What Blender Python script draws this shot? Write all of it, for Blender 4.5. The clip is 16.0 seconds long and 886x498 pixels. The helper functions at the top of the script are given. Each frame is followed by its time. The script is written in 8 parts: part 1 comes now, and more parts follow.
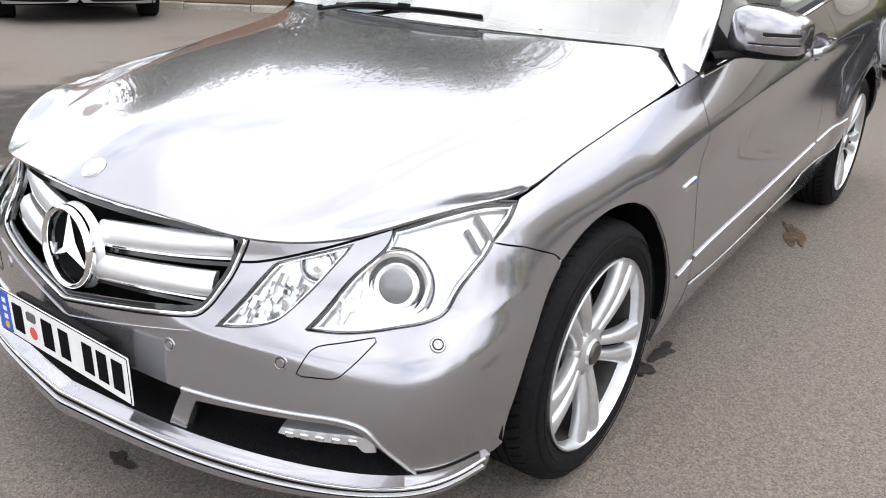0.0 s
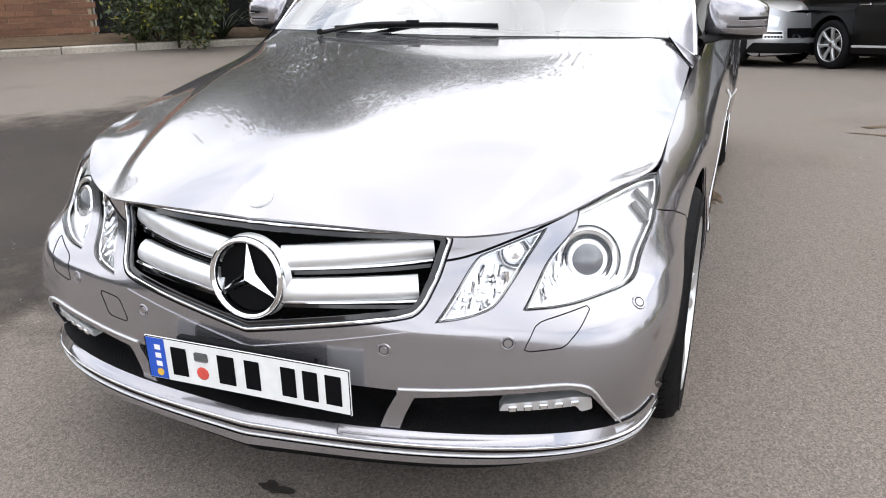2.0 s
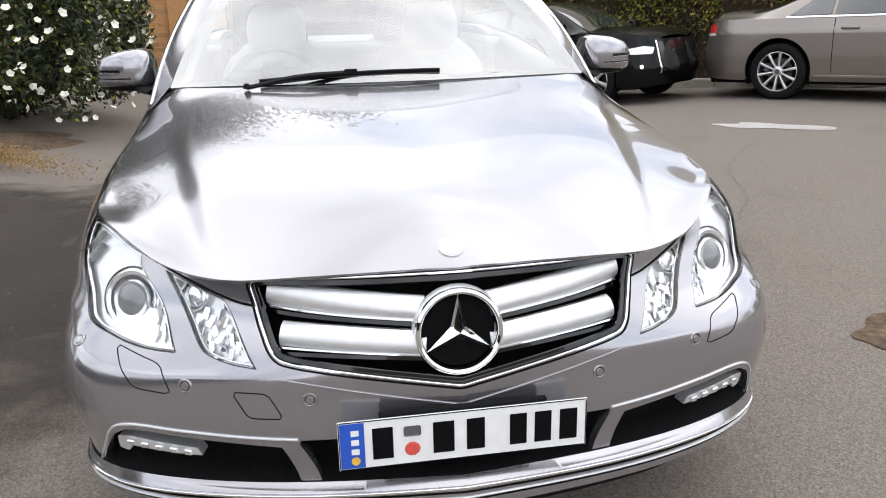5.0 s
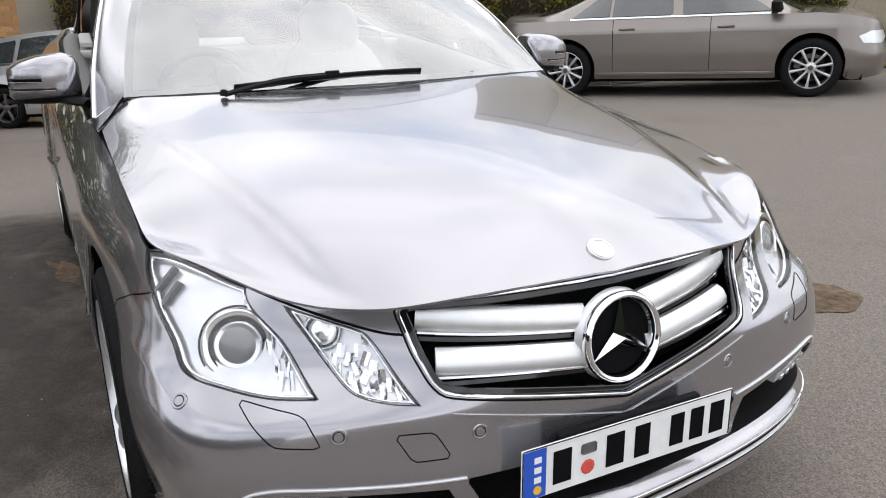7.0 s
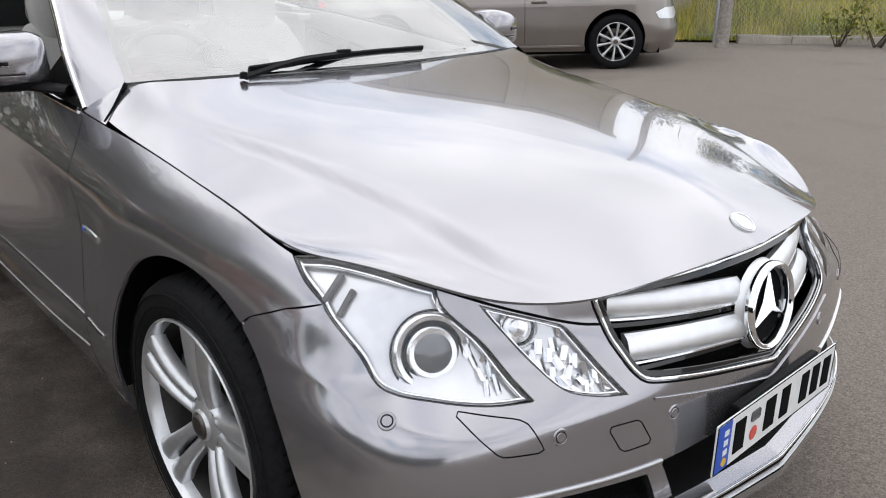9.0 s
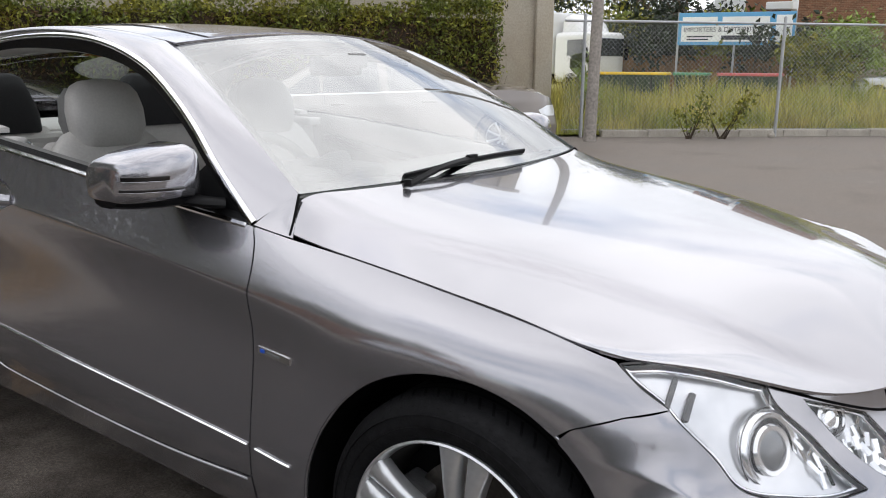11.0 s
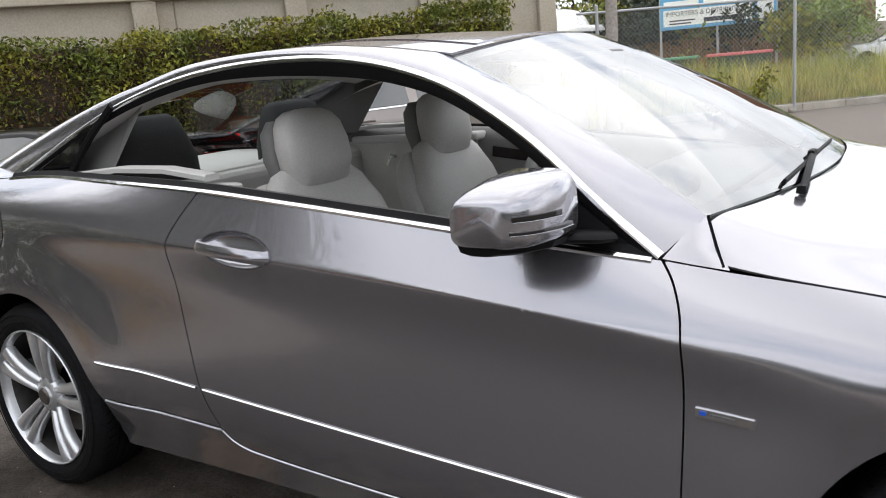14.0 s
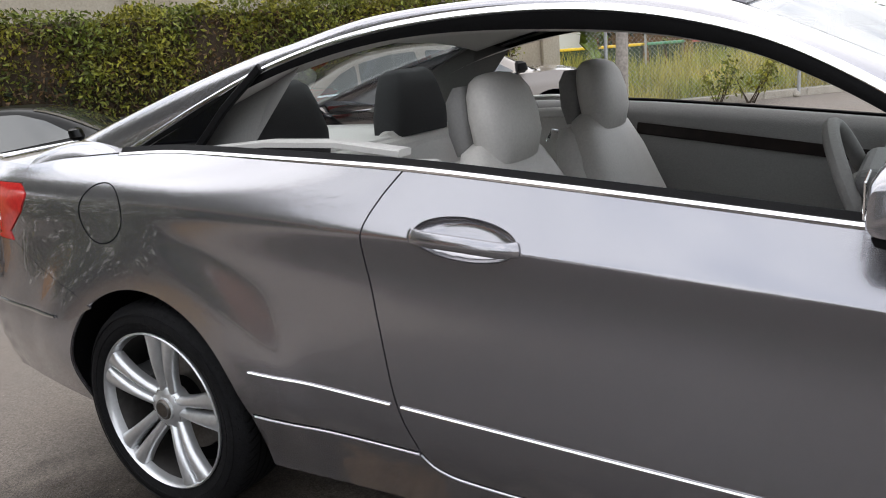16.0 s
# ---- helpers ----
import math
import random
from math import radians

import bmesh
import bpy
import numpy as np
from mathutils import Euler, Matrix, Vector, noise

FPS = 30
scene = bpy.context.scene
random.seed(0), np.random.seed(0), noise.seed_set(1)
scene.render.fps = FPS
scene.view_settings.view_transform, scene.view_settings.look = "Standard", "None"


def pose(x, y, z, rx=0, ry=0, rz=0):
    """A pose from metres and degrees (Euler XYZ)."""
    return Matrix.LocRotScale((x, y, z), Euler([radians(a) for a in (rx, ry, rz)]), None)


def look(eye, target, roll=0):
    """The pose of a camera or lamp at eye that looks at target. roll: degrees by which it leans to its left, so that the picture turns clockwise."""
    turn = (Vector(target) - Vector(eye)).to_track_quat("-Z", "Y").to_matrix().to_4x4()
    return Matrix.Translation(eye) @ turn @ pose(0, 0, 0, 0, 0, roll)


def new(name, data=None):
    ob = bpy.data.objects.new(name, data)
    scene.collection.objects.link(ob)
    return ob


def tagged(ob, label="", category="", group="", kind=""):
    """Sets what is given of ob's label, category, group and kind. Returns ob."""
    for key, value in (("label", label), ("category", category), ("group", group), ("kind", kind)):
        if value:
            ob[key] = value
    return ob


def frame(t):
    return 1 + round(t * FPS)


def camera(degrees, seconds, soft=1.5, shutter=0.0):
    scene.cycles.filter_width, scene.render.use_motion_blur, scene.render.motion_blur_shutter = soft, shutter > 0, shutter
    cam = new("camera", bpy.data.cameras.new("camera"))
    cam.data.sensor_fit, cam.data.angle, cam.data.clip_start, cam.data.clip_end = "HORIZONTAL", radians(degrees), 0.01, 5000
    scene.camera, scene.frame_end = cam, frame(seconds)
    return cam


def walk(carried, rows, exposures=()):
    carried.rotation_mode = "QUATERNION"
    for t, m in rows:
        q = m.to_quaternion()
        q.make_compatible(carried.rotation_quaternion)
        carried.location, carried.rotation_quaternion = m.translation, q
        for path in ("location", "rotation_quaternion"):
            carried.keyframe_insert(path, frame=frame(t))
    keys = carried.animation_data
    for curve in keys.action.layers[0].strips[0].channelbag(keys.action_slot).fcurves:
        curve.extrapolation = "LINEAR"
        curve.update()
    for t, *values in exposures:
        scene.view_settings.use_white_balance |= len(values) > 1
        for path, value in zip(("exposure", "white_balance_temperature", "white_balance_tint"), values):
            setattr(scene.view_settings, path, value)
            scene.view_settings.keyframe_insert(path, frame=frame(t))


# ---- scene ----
cam = camera(57.7, 16.0, soft=1.0)
PATH = [
    (0, (1.611, 1.561, 1.294), (0.111, 0.482, 0.53), 2.4),
    (0.5, (1.753, 1.407, 1.277), (0.179, 0.4, 0.562), 1.8),
    (1, (1.887, 1.282, 1.297), (0.269, 0.352, 0.579), 0.6),
    (1.5, (2.056, 1.174, 1.29), (0.374, 0.363, 0.573), -0.4),
    (2, (2.145, 0.962, 1.291), (0.42, 0.307, 0.577), -1.1),
    (2.5, (2.217, 0.731, 1.29), (0.426, 0.197, 0.578), -1.3),
    (3, (2.288, 0.505, 1.28), (0.451, 0.172, 0.561), -0.6),
    (3.5, (2.308, 0.269, 1.297), (0.451, 0.161, 0.576), 0.2),
    (4, (2.292, 0.089, 1.285), (0.416, 0.122, 0.596), -0.2),
    (4.2, (2.302, 0.02, 1.277), (0.412, 0.105, 0.615), -0.6),
    (6.3, (2.1, -0.74, 1.28), (0.312, -0.054, 0.704), -0.4),
    (6.5, (2.046, -0.8, 1.279), (0.271, -0.064, 0.721), -0.6),
    (7, (1.928, -0.96, 1.26), (0.23, -0.098, 0.65), -0.8),
    (7.5, (1.82, -1.169, 1.283), (0.251, -0.135, 0.599), 0.1),
    (8, (1.695, -1.298, 1.262), (0.201, -0.148, 0.596), 0.5),
    (8.2, (1.647, -1.324, 1.269), (0.165, -0.163, 0.594), 0.4),
    (10.3, (1.063, -1.89, 1.252), (-0.084, -0.349, 0.695), 0.8),
    (10.5, (0.996, -1.931, 1.262), (-0.14, -0.372, 0.736), 1.0),
    (11, (0.81, -2.045, 1.281), (-0.319, -0.455, 0.836), 0.4),
    (11.5, (0.618, -2.14, 1.283), (-0.512, -0.543, 0.867), -0.5),
    (12, (0.507, -2.191, 1.283), (-0.633, -0.609, 0.84), -1.3),
    (12.5, (0.372, -2.192, 1.287), (-0.777, -0.624, 0.819), -2.0),
    (13, (0.26, -2.205, 1.297), (-0.88, -0.635, 0.811), -2.6),
    (13.5, (0.08, -2.228, 1.293), (-1.037, -0.635, 0.83), -3.6),
    (14, (-0.128, -2.255, 1.296), (-1.221, -0.635, 0.868), -5.1),
    (14.5, (-0.32, -2.276, 1.298), (-1.382, -0.639, 0.86), -6.1),
    (15, (-0.526, -2.265, 1.294), (-1.556, -0.614, 0.834), -5.9),
    (15.5, (-0.708, -2.258, 1.276), (-1.723, -0.599, 0.813), -5.2),
    (16, (-0.88, -2.298, 1.283), (-1.899, -0.643, 0.811), -4.5),
]
walk(cam, [(t, look(eye, target, roll)) for t, eye, target, roll in PATH], [(0, 1.20), (4, 1.02), (8, 0.68), (10.5, 0.57), (12, 0.66), (16, 0.98)])

from mathutils.geometry import delaunay_2d_cdt

# ---- world, sun, exposure ----
SUN_ELEV, SUN_AZ = radians(76), radians(-50)
world = bpy.data.worlds.new("sky")
scene.world = world
world.use_nodes = True
wn, wl = world.node_tree.nodes, world.node_tree.links
wn.clear()
w_out = wn.new("ShaderNodeOutputWorld")
w_bg = wn.new("ShaderNodeBackground")
w_sky = wn.new("ShaderNodeTexSky")
w_sky.sky_type, w_sky.sun_disc = "NISHITA", False
w_sky.sun_elevation, w_sky.sun_rotation = SUN_ELEV, SUN_AZ
w_bg.inputs["Strength"].default_value = 0.12
w_tc = wn.new("ShaderNodeTexCoord")
w_map = wn.new("ShaderNodeMapping")
w_map.inputs["Scale"].default_value = (1.0, 1.0, 2.2)
w_noise = wn.new("ShaderNodeTexNoise")
w_noise.inputs["Scale"].default_value = 2.1
w_noise.inputs["Detail"].default_value = 9.0
w_noise.inputs["Roughness"].default_value = 0.58
w_ramp = wn.new("ShaderNodeValToRGB")
w_ramp.color_ramp.elements[0].position, w_ramp.color_ramp.elements[1].position = 0.27, 0.47
w_mix = wn.new("ShaderNodeMix")
w_mix.data_type = "RGBA"
w_n2 = wn.new("ShaderNodeTexNoise")
w_n2.inputs["Scale"].default_value, w_n2.inputs["Detail"].default_value, w_n2.inputs["Roughness"].default_value = 1.7, 8.0, 0.55
w_off = wn.new("ShaderNodeMapping")
w_off.inputs["Location"].default_value, w_off.inputs["Scale"].default_value = (11.313, 7.626, -16.993), (1.0, 1.0, 1.8)
w_cloud = wn.new("ShaderNodeValToRGB")
w_cloud.color_ramp.elements[0].position, w_cloud.color_ramp.elements[1].position = 0.36, 0.60
w_cloud.color_ramp.elements[0].color, w_cloud.color_ramp.elements[1].color = (4.9, 5.1, 5.6, 1.0), (9.5, 9.6, 10.0, 1.0)
wl.new(w_tc.outputs["Generated"], w_off.inputs["Vector"])
wl.new(w_off.outputs["Vector"], w_n2.inputs["Vector"])
wl.new(w_n2.outputs["Fac"], w_cloud.inputs["Fac"])
wl.new(w_tc.outputs["Generated"], w_map.inputs["Vector"])
wl.new(w_map.outputs["Vector"], w_noise.inputs["Vector"])
wl.new(w_noise.outputs["Fac"], w_ramp.inputs["Fac"])
wl.new(w_ramp.outputs["Color"], w_mix.inputs["Factor"])
wl.new(w_sky.outputs["Color"], w_mix.inputs["A"])
wl.new(w_cloud.outputs["Color"], w_mix.inputs["B"])
wl.new(w_mix.outputs["Result"], w_bg.inputs["Color"])
wl.new(w_bg.outputs["Background"], w_out.inputs["Surface"])

sun = new("sun", bpy.data.lights.new("sun", "SUN"))
sun.data.energy, sun.data.angle, sun.data.color = 0.5, radians(100), (1.0, 0.95, 0.88)
sun.matrix_world = Matrix.Translation((0, 0, 20)) @ Euler((radians(90) - SUN_ELEV, 0, radians(180) - SUN_AZ)).to_matrix().to_4x4()


# ---- materials ----
def mat(name, color, rough=0.5, metal=0.0, grain=0.0, grain_scale=40.0, big=0.0, big_scale=1.2, bump=0.0, bump_scale=None, coat=0.0, coat_rough=0.03, spec=0.5, second=None, per_object=0.0, island=0.0):
    """A surface with colour variation at two scales and fine relief."""
    m = bpy.data.materials.new(name)
    m.use_nodes = True
    n, l = m.node_tree.nodes, m.node_tree.links
    b = n["Principled BSDF"]
    b.inputs["Roughness"].default_value, b.inputs["Metallic"].default_value = rough, metal
    b.inputs["Specular IOR Level"].default_value = spec
    b.inputs["Coat Weight"].default_value, b.inputs["Coat Roughness"].default_value = coat, coat_rough
    tc = n.new("ShaderNodeTexCoord")
    rgb = n.new("ShaderNodeRGB")
    rgb.outputs[0].default_value = (*color, 1)
    last = rgb.outputs[0]

    def vary(scale, amount, detail, other=None):
        nonlocal last
        t = n.new("ShaderNodeTexNoise")
        t.inputs["Scale"].default_value, t.inputs["Detail"].default_value = scale, detail
        l.new(tc.outputs["Object"], t.inputs["Vector"])
        if other is None:
            mr = n.new("ShaderNodeMapRange")
            mr.inputs["From Min"].default_value, mr.inputs["From Max"].default_value = 0.3, 0.7
            mr.inputs["To Min"].default_value, mr.inputs["To Max"].default_value = 1 - amount, 1 + amount
            l.new(t.outputs["Fac"], mr.inputs["Value"])
            mx = n.new("ShaderNodeVectorMath")
            mx.operation = "SCALE"
            l.new(last, mx.inputs[0])
            l.new(mr.outputs["Result"], mx.inputs["Scale"])
            last = mx.outputs["Vector"]
        else:
            ramp = n.new("ShaderNodeValToRGB")
            ramp.color_ramp.elements[0].position, ramp.color_ramp.elements[1].position = 0.42, 0.62
            l.new(t.outputs["Fac"], ramp.inputs["Fac"])
            mx = n.new("ShaderNodeMix")
            mx.data_type = "RGBA"
            mx.inputs["B"].default_value = (*other, 1)
            l.new(ramp.outputs["Color"], mx.inputs["Factor"])
            l.new(last, mx.inputs["A"])
            last = mx.outputs["Result"]

    if second:
        vary(big_scale, 0, 5, second)
    if big:
        vary(big_scale, big, 4)
    if grain:
        vary(grain_scale, grain, 3)
    for amount, kind in ((per_object, "ShaderNodeObjectInfo"), (island, "ShaderNodeNewGeometry")):
        if amount:
            oi = n.new(kind)
            mr = n.new("ShaderNodeMapRange")
            mr.inputs["To Min"].default_value, mr.inputs["To Max"].default_value = 1 - amount, 1 + amount
            l.new(oi.outputs["Random" if amount is per_object and kind == "ShaderNodeObjectInfo" else "Random Per Island"], mr.inputs["Value"])
            mx = n.new("ShaderNodeVectorMath")
            mx.operation = "SCALE"
            l.new(last, mx.inputs[0])
            l.new(mr.outputs["Result"], mx.inputs["Scale"])
            last = mx.outputs["Vector"]
    l.new(last, b.inputs["Base Color"])
    if bump:
        t = n.new("ShaderNodeTexNoise")
        t.inputs["Scale"].default_value, t.inputs["Detail"].default_value = bump_scale or grain_scale, 4
        l.new(tc.outputs["Object"], t.inputs["Vector"])
        bp = n.new("ShaderNodeBump")
        bp.inputs["Strength"].default_value, bp.inputs["Distance"].default_value = min(1, bump), 0.01
        l.new(t.outputs["Fac"], bp.inputs["Height"])
        l.new(bp.outputs["Normal"], b.inputs["Normal"])
    return m


def glass(name, color=(1, 1, 1), rough=0.0, mix=0.9, ior=1.45):
    """Thin pane: clear with a real surface reflection."""
    m = bpy.data.materials.new(name)
    m.use_nodes = True
    n, l = m.node_tree.nodes, m.node_tree.links
    n.clear()
    out = n.new("ShaderNodeOutputMaterial")
    tr = n.new("ShaderNodeBsdfTransparent")
    tr.inputs["Color"].default_value = (*color, 1)
    gl = n.new("ShaderNodeBsdfGlossy")
    gl.inputs["Roughness"].default_value = rough
    fr = n.new("ShaderNodeLayerWeight")
    pw = n.new("ShaderNodeMath")
    pw.operation = "POWER"
    pw.inputs[1].default_value = 5.0
    mr = n.new("ShaderNodeMapRange")
    mr.inputs["To Min"].default_value, mr.inputs["To Max"].default_value = ((ior - 1) / (ior + 1)) ** 2 * 1.6, 1.0
    mx = n.new("ShaderNodeMixShader")
    l.new(fr.outputs["Facing"], pw.inputs[0])
    l.new(pw.outputs["Value"], mr.inputs["Value"])
    l.new(mr.outputs["Result"], mx.inputs["Fac"])
    l.new(tr.outputs["BSDF"], mx.inputs[1])
    l.new(gl.outputs["BSDF"], mx.inputs[2])
    l.new(mx.outputs["Shader"], out.inputs["Surface"])
    return m


M = dict(
    paint=mat("silver_grey_paint", (0.350, 0.344, 0.367), 0.20, 0.85, grain=0.05, grain_scale=900, coat=1.0, coat_rough=0.015),
    gap=mat("black_backing", (0.004, 0.004, 0.0045), 0.8, grain=0.2, spec=0.08),
    chrome=mat("chrome", (0.86, 0.87, 0.88), 0.06, 1.0, grain=0.03, grain_scale=8),
    satin=mat("satin_silver", (0.80, 0.81, 0.82), 0.42, 0.8, grain=0.04, grain_scale=30),
    alloy=mat("alloy_silver", (0.64, 0.65, 0.66), 0.30, 0.75, grain=0.05, grain_scale=60, big=0.06, big_scale=9, coat=0.5),
    rubber=mat("tyre_rubber", (0.009, 0.009, 0.0098), 0.70, 0.0, grain=0.3, grain_scale=70, big=0.25, big_scale=6, bump=0.25, bump_scale=160, spec=0.12),
    black=mat("black_plastic", (0.006, 0.006, 0.0065), 0.5, 0.0, grain=0.2, grain_scale=200, bump=0.15, bump_scale=400, spec=0.10),
    gloss=mat("gloss_black", (0.004, 0.004, 0.005), 0.10, 0.0, grain=0.1, coat=0.35),
    mesh=mat("black_grille_mesh", (0.005, 0.005, 0.0055), 0.55, grain=0.3, grain_scale=120, bump=0.8, bump_scale=260, spec=0.1),
    disc=mat("brake_steel", (0.16, 0.145, 0.13), 0.45, 1.0, grain=0.15, grain_scale=90),
    dark_alloy=mat("dull_dark_alloy", (0.045, 0.042, 0.040), 0.5, 0.4, grain=0.2, grain_scale=40, spec=0.3),
    lamp_in=mat("lamp_reflector", (0.92, 0.93, 0.94), 0.16, 0.9, grain=0.05, grain_scale=30),
    lamp_grey=mat("lamp_bezel", (0.74, 0.75, 0.76), 0.30, 0.75, grain=0.05, grain_scale=25),
    leather=mat("grey_leather", (0.44, 0.425, 0.40), 0.48, 0.0, grain=0.05, grain_scale=120, big=0.05, big_scale=5, bump=0.18, bump_scale=350),
    darktrim=mat("dark_grey_trim", (0.10, 0.10, 0.10), 0.55, 0.0, grain=0.12, grain_scale=150, bump=0.2, bump_scale=300),
    midtrim=mat("grey_interior_trim", (0.165, 0.162, 0.156), 0.6, 0.0, grain=0.07, grain_scale=150, bump=0.2, bump_scale=300),
    charcoal=mat("charcoal_cloth", (0.035, 0.035, 0.036), 0.8, 0.0, grain=0.1, grain_scale=200, bump=0.2, bump_scale=300, spec=0.2),
    headliner=mat("pale_headliner", (0.50, 0.49, 0.47), 0.85, 0.0, grain=0.06, grain_scale=250),
    wood=mat("dark_wood_veneer", (0.012, 0.008, 0.007), 0.3, 0.0, grain=0.4, grain_scale=18, spec=0.2),
    white=mat("plate_white", (0.80, 0.81, 0.80), 0.35, 0.0, grain=0.02, big=0.03, big_scale=20),
    blue=mat("plate_blue", (0.02, 0.09, 0.50), 0.35, 0.0, grain=0.05),
    red=mat("plate_red", (0.62, 0.08, 0.06), 0.4, 0.0, grain=0.1),
    yellow=mat("plate_yellow", (0.75, 0.45, 0.05), 0.4, grain=0.1),
    lensball=mat("projector_glass", (0.10, 0.105, 0.11), 0.05, 0.0, grain=0.3, grain_scale=25, spec=0.9, coat=1.0),
    redlens=mat("red_lamp_lens", (0.55, 0.02, 0.02), 0.12, 0.0, grain=0.15, grain_scale=60, coat=1.0),
    amber=mat("pale_lamp_lens", (0.75, 0.70, 0.66), 0.12, 0.0, grain=0.1, grain_scale=60, coat=1.0),
)
M["lens"] = glass("clear_lens", (0.97, 0.97, 0.98), 0.0, ior=1.55)
M["pane"] = glass("window_glass", (0.76, 0.82, 0.81), 0.0, ior=2.4)
M["screen"] = glass("windscreen_glass", (0.80, 0.85, 0.84), 0.0, ior=3.0)

M["paint"].node_tree.nodes["Principled BSDF"].inputs["Coat IOR"].default_value = 1.68


def drop(x, y):
    """How far the yard falls away behind the coupe."""
    return 0.075 * np.clip(-np.asarray(x, float) - 3.0, 0, 12) * np.interp(y, [-4, -2, 2, 3.6, 5.9, 8.0, 10.5], [0, 1, 1, 0.75, 0.6, 0.6, 0])


# ---- helpers for building ----
def obj(name, verts, faces, material, parent=None, label="", smooth=True, normals=None):
    me = bpy.data.meshes.new(name)
    me.from_pydata([tuple(map(float, v)) for v in verts], [], [tuple(map(int, f)) for f in faces])
    me.materials.append(material)
    if smooth:
        me.polygons.foreach_set("use_smooth", [True] * len(me.polygons))
    if normals is not None:
        me.normals_split_custom_set_from_vertices([tuple(map(float, v)) for v in normals])
    ob = new(name, me)
    if parent is not None:
        ob.parent = parent
    if label:
        ob["label"] = label
    return ob


def part(name, bm, material, parent, label="", smooth=False, m=None):
    me = bpy.data.meshes.new(name)
    bmesh.ops.recalc_face_normals(bm, faces=bm.faces)
    if smooth:
        for f in bm.faces:
            f.smooth = True
        for e in bm.edges:
            if len(e.link_faces) == 2 and e.calc_face_angle(0) > 0.7:
                e.smooth = False
    bm.to_mesh(me)
    bm.free()
    me.materials.append(material)
    ob = new(name, me)
    if parent is not None:
        ob.parent = parent
    if m is not None:
        ob.matrix_local = m
    if label:
        ob["label"] = label
    return ob


def empty(name, m=None, label="", category="", group="", kind=""):
    ob = new(name)
    if m is not None:
        ob.matrix_world = m
    return tagged(ob, label, category, group, kind)


def box(x0, x1, y0, y1, z0, z1, bevel=0.0, seg=2, bm=None):
    own = bmesh.new()
    bmesh.ops.create_cube(own, size=1)
    for v in own.verts:
        v.co = Vector(((x0 + x1) / 2 + v.co.x * (x1 - x0), (y0 + y1) / 2 + v.co.y * (y1 - y0), (z0 + z1) / 2 + v.co.z * (z1 - z0)))
    if bevel:
        bmesh.ops.bevel(own, geom=list(own.edges), offset=bevel, segments=seg, affect="EDGES", profile=0.5)
    if bm is None:
        return own
    me = bpy.data.meshes.new("tmp")
    own.to_mesh(me)
    own.free()
    bm.from_mesh(me)
    bpy.data.meshes.remove(me)
    return bm


def join(bm, other, m=None):
    if m is not None:
        bmesh.ops.transform(other, matrix=m, verts=other.verts)
    me = bpy.data.meshes.new("tmp")
    other.to_mesh(me)
    other.free()
    bm.from_mesh(me)
    bpy.data.meshes.remove(me)
    return bm


def curve(pts, n=12, closed=False):
    """A smooth line (centripetal Catmull-Rom) through points of any dimension, n steps a span."""
    p = np.array(pts, float)
    if len(p) < 3:
        return np.array([p[0] + (p[1] - p[0]) * k / n for k in range(n + 1)])
    if closed:
        p = np.vstack([p[-1:], p, p[:2]])
    else:
        p = np.vstack([2 * p[0] - p[1], p, 2 * p[-1] - p[-2]])
    out = []
    for i in range(1, len(p) - 2):
        a, b, c, d = p[i - 1 : i + 3]
        t0, t1 = 0, max(1e-6, np.linalg.norm(b - a)) ** 0.5
        t2 = t1 + max(1e-6, np.linalg.norm(c - b)) ** 0.5
        t3 = t2 + max(1e-6, np.linalg.norm(d - c)) ** 0.5
        for k in range(n):
            t = t1 + (t2 - t1) * k / n
            A1 = (t1 - t) / (t1 - t0) * a + (t - t0) / (t1 - t0) * b
            A2 = (t2 - t) / (t2 - t1) * b + (t - t1) / (t2 - t1) * c
            A3 = (t3 - t) / (t3 - t2) * c + (t - t2) / (t3 - t2) * d
            B1 = (t2 - t) / (t2 - t0) * A1 + (t - t0) / (t2 - t0) * A2
            B2 = (t3 - t) / (t3 - t1) * A2 + (t - t1) / (t3 - t1) * A3
            out.append((t2 - t) / (t2 - t1) * B1 + (t - t1) / (t2 - t1) * B2)
    if not closed:
        out.append(p[-2])
    return np.array(out)


def outline(*segs, n=8):
    """A closed line of smooth stretches that meet at corners."""
    pts = []
    for s in segs:
        c = curve(s, n)
        pts.extend(c[:-1] if np.allclose(c[-1], segs[(segs.index(s) + 1) % len(segs)][0]) else c)
    return np.array(pts)


def resample(pts, step, closed=False):
    p = np.array(pts, float)
    if closed:
        p = np.vstack([p, p[:1]])
    d = np.r_[0, np.cumsum(np.linalg.norm(np.diff(p, axis=0), axis=1))]
    k = max(2, int(round(d[-1] / step)) + 1)
    s = np.linspace(0, d[-1], k)
    q = np.stack([np.interp(s, d, p[:, i]) for i in range(p.shape[1])], 1)
    return q[:-1] if closed else q


def inset(poly, d):
    """The closed line moved inwards by d."""
    p = np.array(poly, float)
    area = 0.5 * np.sum(p[:, 0] * np.roll(p[:, 1], -1) - np.roll(p[:, 0], -1) * p[:, 1])
    s = 1 if area > 0 else -1
    e1 = p - np.roll(p, 1, 0)
    e2 = np.roll(p, -1, 0) - p
    n1 = np.stack([-e1[:, 1], e1[:, 0]], 1) / (np.linalg.norm(e1, axis=1)[:, None] + 1e-12)
    n2 = np.stack([-e2[:, 1], e2[:, 0]], 1) / (np.linalg.norm(e2, axis=1)[:, None] + 1e-12)
    k = 1 + np.clip(np.sum(n1 * n2, 1), -0.6, 1)
    return p + s * d * (n1 + n2) / k[:, None]


